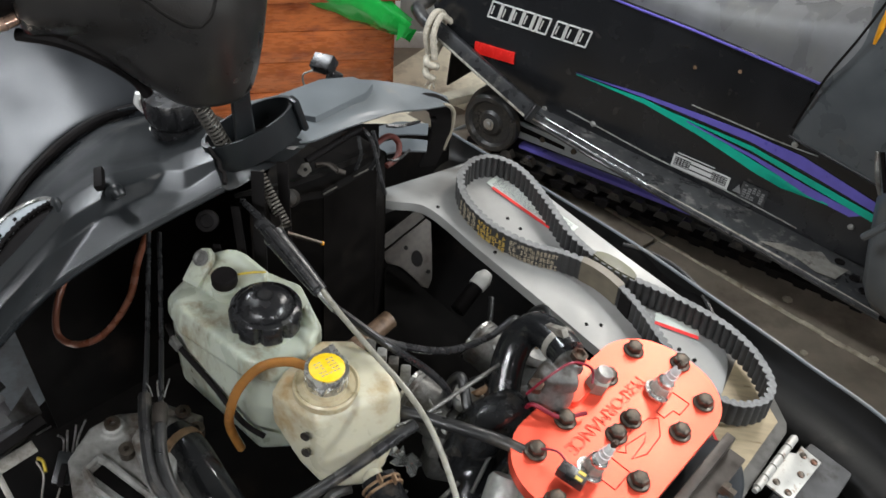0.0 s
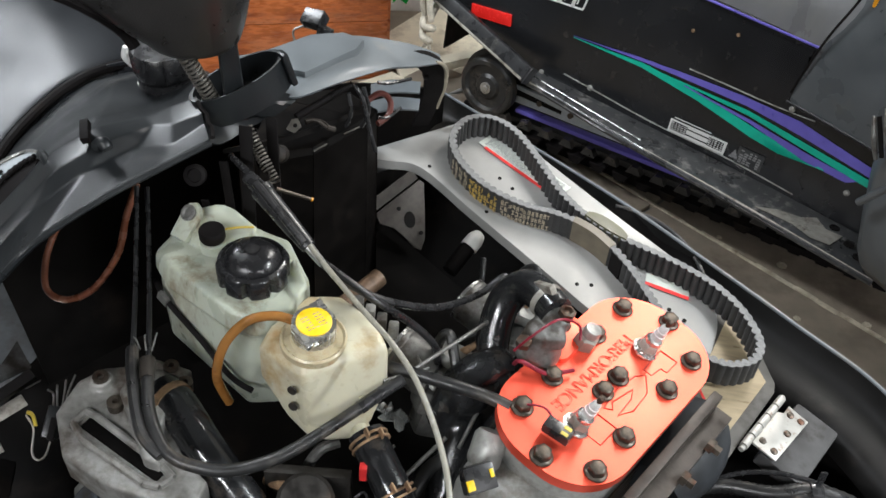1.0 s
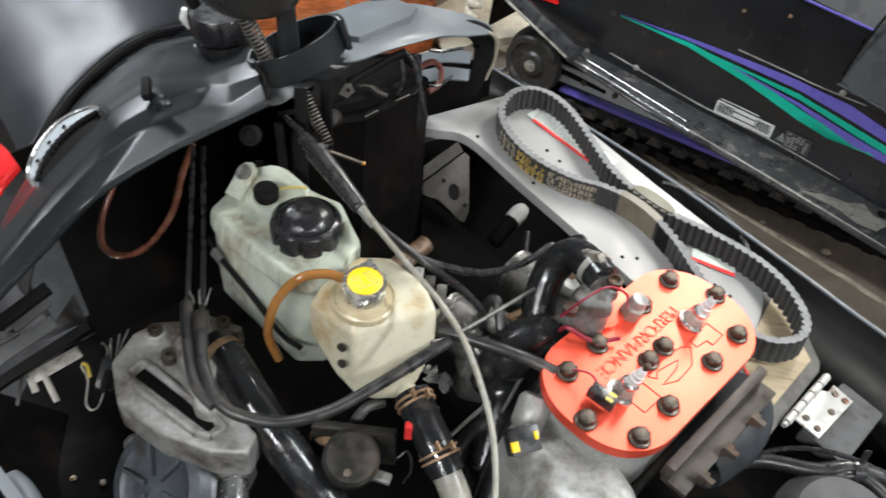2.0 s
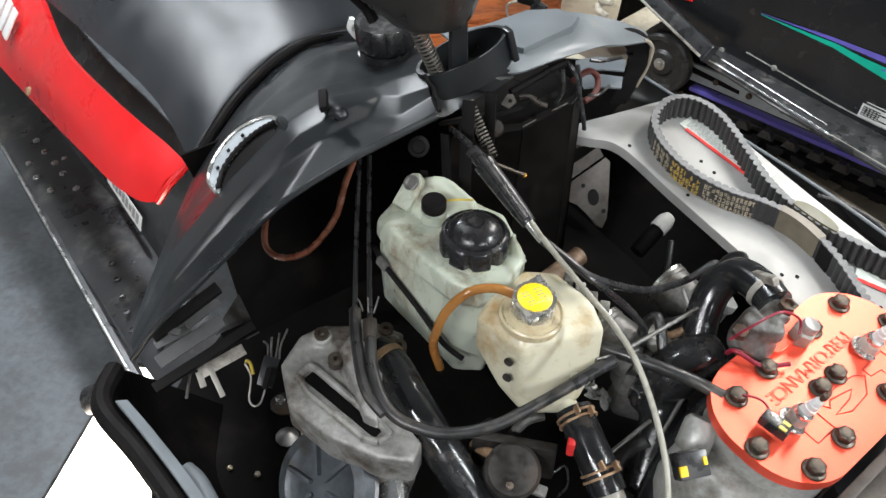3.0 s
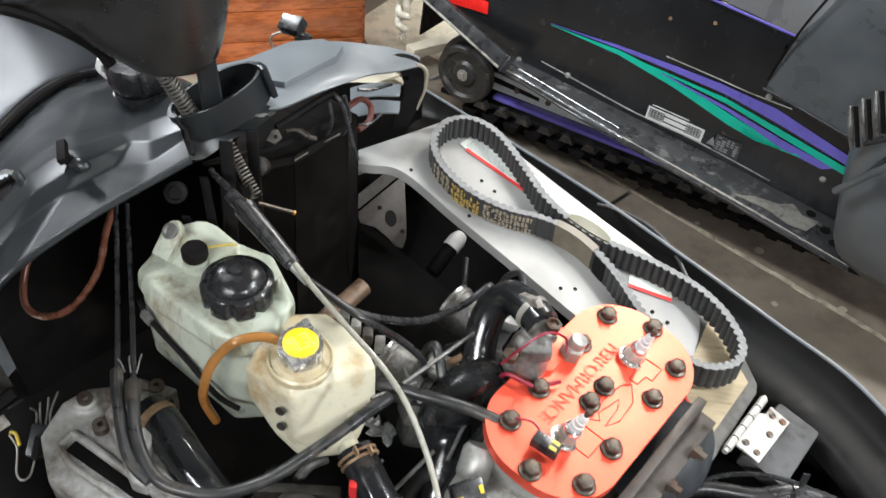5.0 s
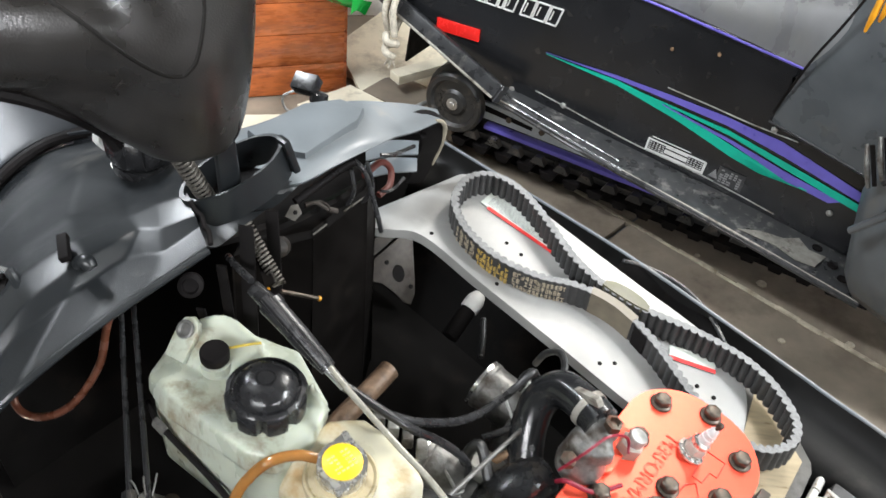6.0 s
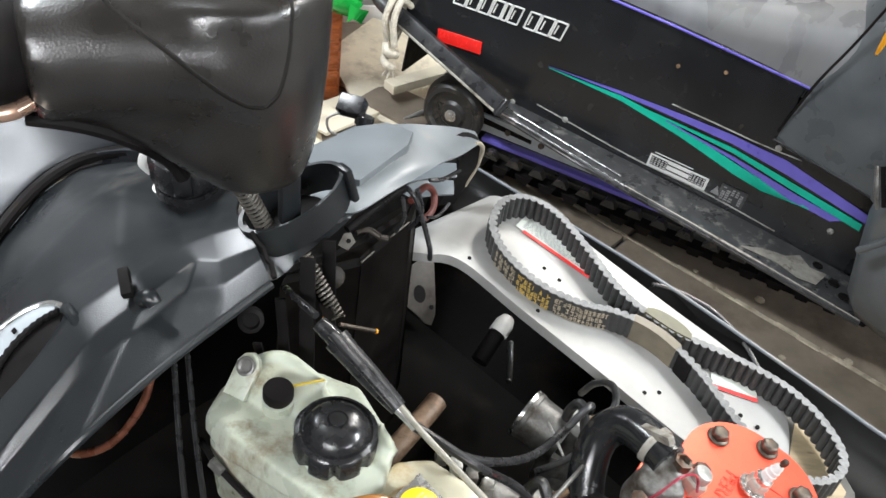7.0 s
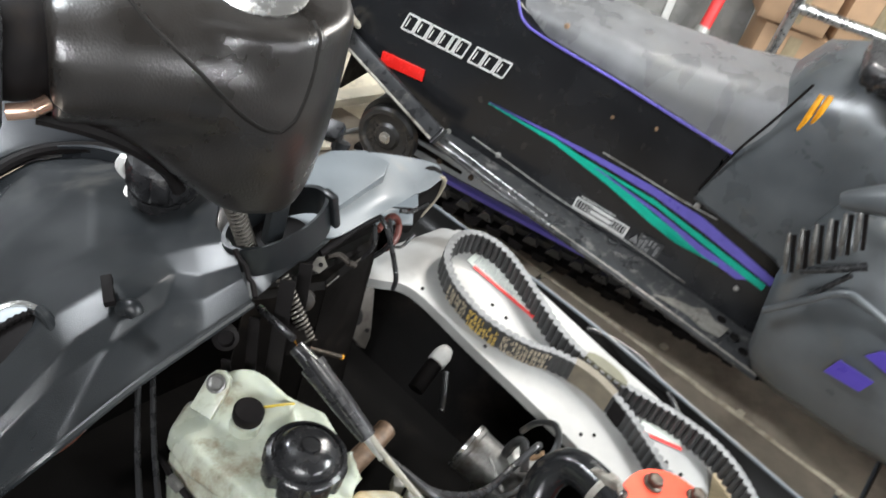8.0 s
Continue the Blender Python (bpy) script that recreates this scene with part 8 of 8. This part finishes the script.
def leaning_frame(x, y, turn, w, hgt, tilt, label):
    f = root("window_frame", (x, y, 0.0), label, "window frame", "stored window frames")
    m = pose(x, y, 0.0, tilt, 0, turn)
    for cx, cz, sx, sz in ((0, 0.03, w, 0.06), (0, hgt - 0.03, w, 0.06)):
        part("rail", box(B(), (cx, 0, cz), (sx, 0.04, sz), m, 0.004), WHITE, f)
    for cx in (-w / 2 + 0.03, w / 2 - 0.03, 0.0):
        part("stile", box(B(), (cx, 0, hgt / 2), (0.06 if cx else 0.03, 0.038, hgt - 0.12), m, 0.004), WHITE, f)
    part("pane", box(B(), (0, 0.0, hgt / 2), (w - 0.12, 0.005, hgt - 0.12), m), PANE, f)
    return f


leaning_frame(0.05, 3.35, 8, 0.7, 0.95, -10, "white-painted old window frame leaning on junk")
leaning_frame(1.22, 3.45, -14, 0.75, 0.95, -12, "white-painted old window frame leaning behind the sled")
plank = root("long_board", (1.3, 3.3, 0.0), "pale worn board lying behind the sled", "board")
part("board", box(B(), (1.32, 3.3, 0.16), (0.95, 0.05, 0.32), pose(0, 0, 0), 0.004), CARD, plank)
handle = root("spade", (1.25, 3.2, 0.0), "spade with a red handle and a dull metal collar", "spade")
part("shaft", sweep(B(), [(1.2, 3.12, 0.42), (1.25, 3.2, 0.62), (1.36, 3.4, 1.1)], 0.021, 12), RED_INK, handle)
part("collar", sweep(B(), [(1.155, 3.06, 0.28), (1.175, 3.09, 0.36), (1.2, 3.12, 0.44)], [0.045, 0.036, 0.025], 12), CAST, handle)
part("blade", box(B(), (1.12, 3.0, 0.13), (0.2, 0.02, 0.27), pose(0, 0, 0), 0.008), CAST, handle)
rack = root("steel_rack", (1.75, 3.2, 0.0), "rack of galvanised steel tubes with boxes behind", "rack")
for p, q in (((1.42, 3.02, 0.0), (1.42, 3.02, 1.6)), ((2.3, 2.75, 0.0), (2.3, 2.75, 1.6)), ((1.42, 3.02, 0.62), (2.3, 2.75, 0.62)), ((1.42, 3.02, 1.0), (2.3, 2.75, 1.0)), ((1.42, 3.02, 0.30), (2.3, 2.75, 0.30))):
    part("tube", rod(B(), p, q, 0.019), BARE, rack)
n = 0
for i in range(4):
    for j in range(3):
        b = root("cardboard_box", (1.5 + 0.26 * i, 3.22 - 0.075 * i, 0.0 + 0.25 * j), "brown cardboard box stacked behind the rack", "box", "stacked boxes")
        m = frame_of((1.55 + 0.27 * i + 0.05 * (j % 2), 3.25 - 0.08 * i, 0.125 + 0.25 * j), (0.96, -0.29, 0), (0, 0, 1))
        part("carton", box(B(), (0, 0, 0), (0.25, 0.22, 0.24), m, 0.005), BOX, b)
        part("tape", box(B(), (0, -0.1115, 0), (0.05, 0.002, 0.2), m), TAN_LABEL, b)
tool = root("lime_machine", (1.95, 3.1, 0.9), "lime-painted machine on top of the boxes", "machine")
part("body", sweep(B(), [(1.7, 3.0, 0.83), (1.9, 2.95, 0.86), (2.1, 2.9, 0.84), (2.3, 2.83, 0.8)], [0.05, 0.075, 0.08, 0.06], 14), LIME, tool)
part("motor", box(B(), (2.1, 2.95, 0.98), (0.3, 0.2, 0.18), pose(0, 0, 0), 0.02), BLACK, tool)

# ---- floor slabs between the sleds ----
slabs = root("floor_slabs", (0.7, 2.0, 0.0), "brown dusty concrete slabs with sandy joints", "floor", kind="structure")
SM2 = frame_of((0.579, 2.165, 0.0), (0.705, -0.709, 0), (0, 0, 1))
for row, (v0, v1) in enumerate(((-1.0, -0.006), (0.006, 0.9))):
    u = -1.9 if row else -1.55
    for k in range(4):
        w = (1.55, 0.9, 0.9, 0.9)[k] if not row else 0.95
        bm = B()
        box(bm, (u + w / 2, (v0 + v1) / 2, -0.012), (w - 0.012, v1 - v0, 0.03), SM2, 0.004, 2)
        part("slab", bm, FLOOR, slabs)
        u += w
bm = B()
rr = random.Random(8)
for k in range(60):
    u = -1.6 + 3.4 * k / 60
    box(bm, (u + 0.028, rr.uniform(-0.003, 0.003), -0.004), (0.06, 0.013 + rr.uniform(-0.003, 0.004), 0.018 + rr.uniform(-0.002, 0.003)), SM2, 0.002, 1)
part("sandy_joint", bm, GROUT, slabs)
for u, v, r in ((0.37, 0.05, 0.014), (0.1, 0.12, 0.01), (0.5, -0.1, 0.01), (0.2, 0.02, 0.008), (0.62, 0.015, 0.012)):
    p = SM2 @ Vector((u, v, 0.002))
    part("dirt_clod", lathe(B(), [(r, 0), (r * 0.9, r * 0.35), (r * 0.4, r * 0.6), (0, r * 0.62)], p, (0.1, 0.05, 1), 7), GROUT, None, "small clod of brown dirt on the floor", "debris", group="dirt clods")
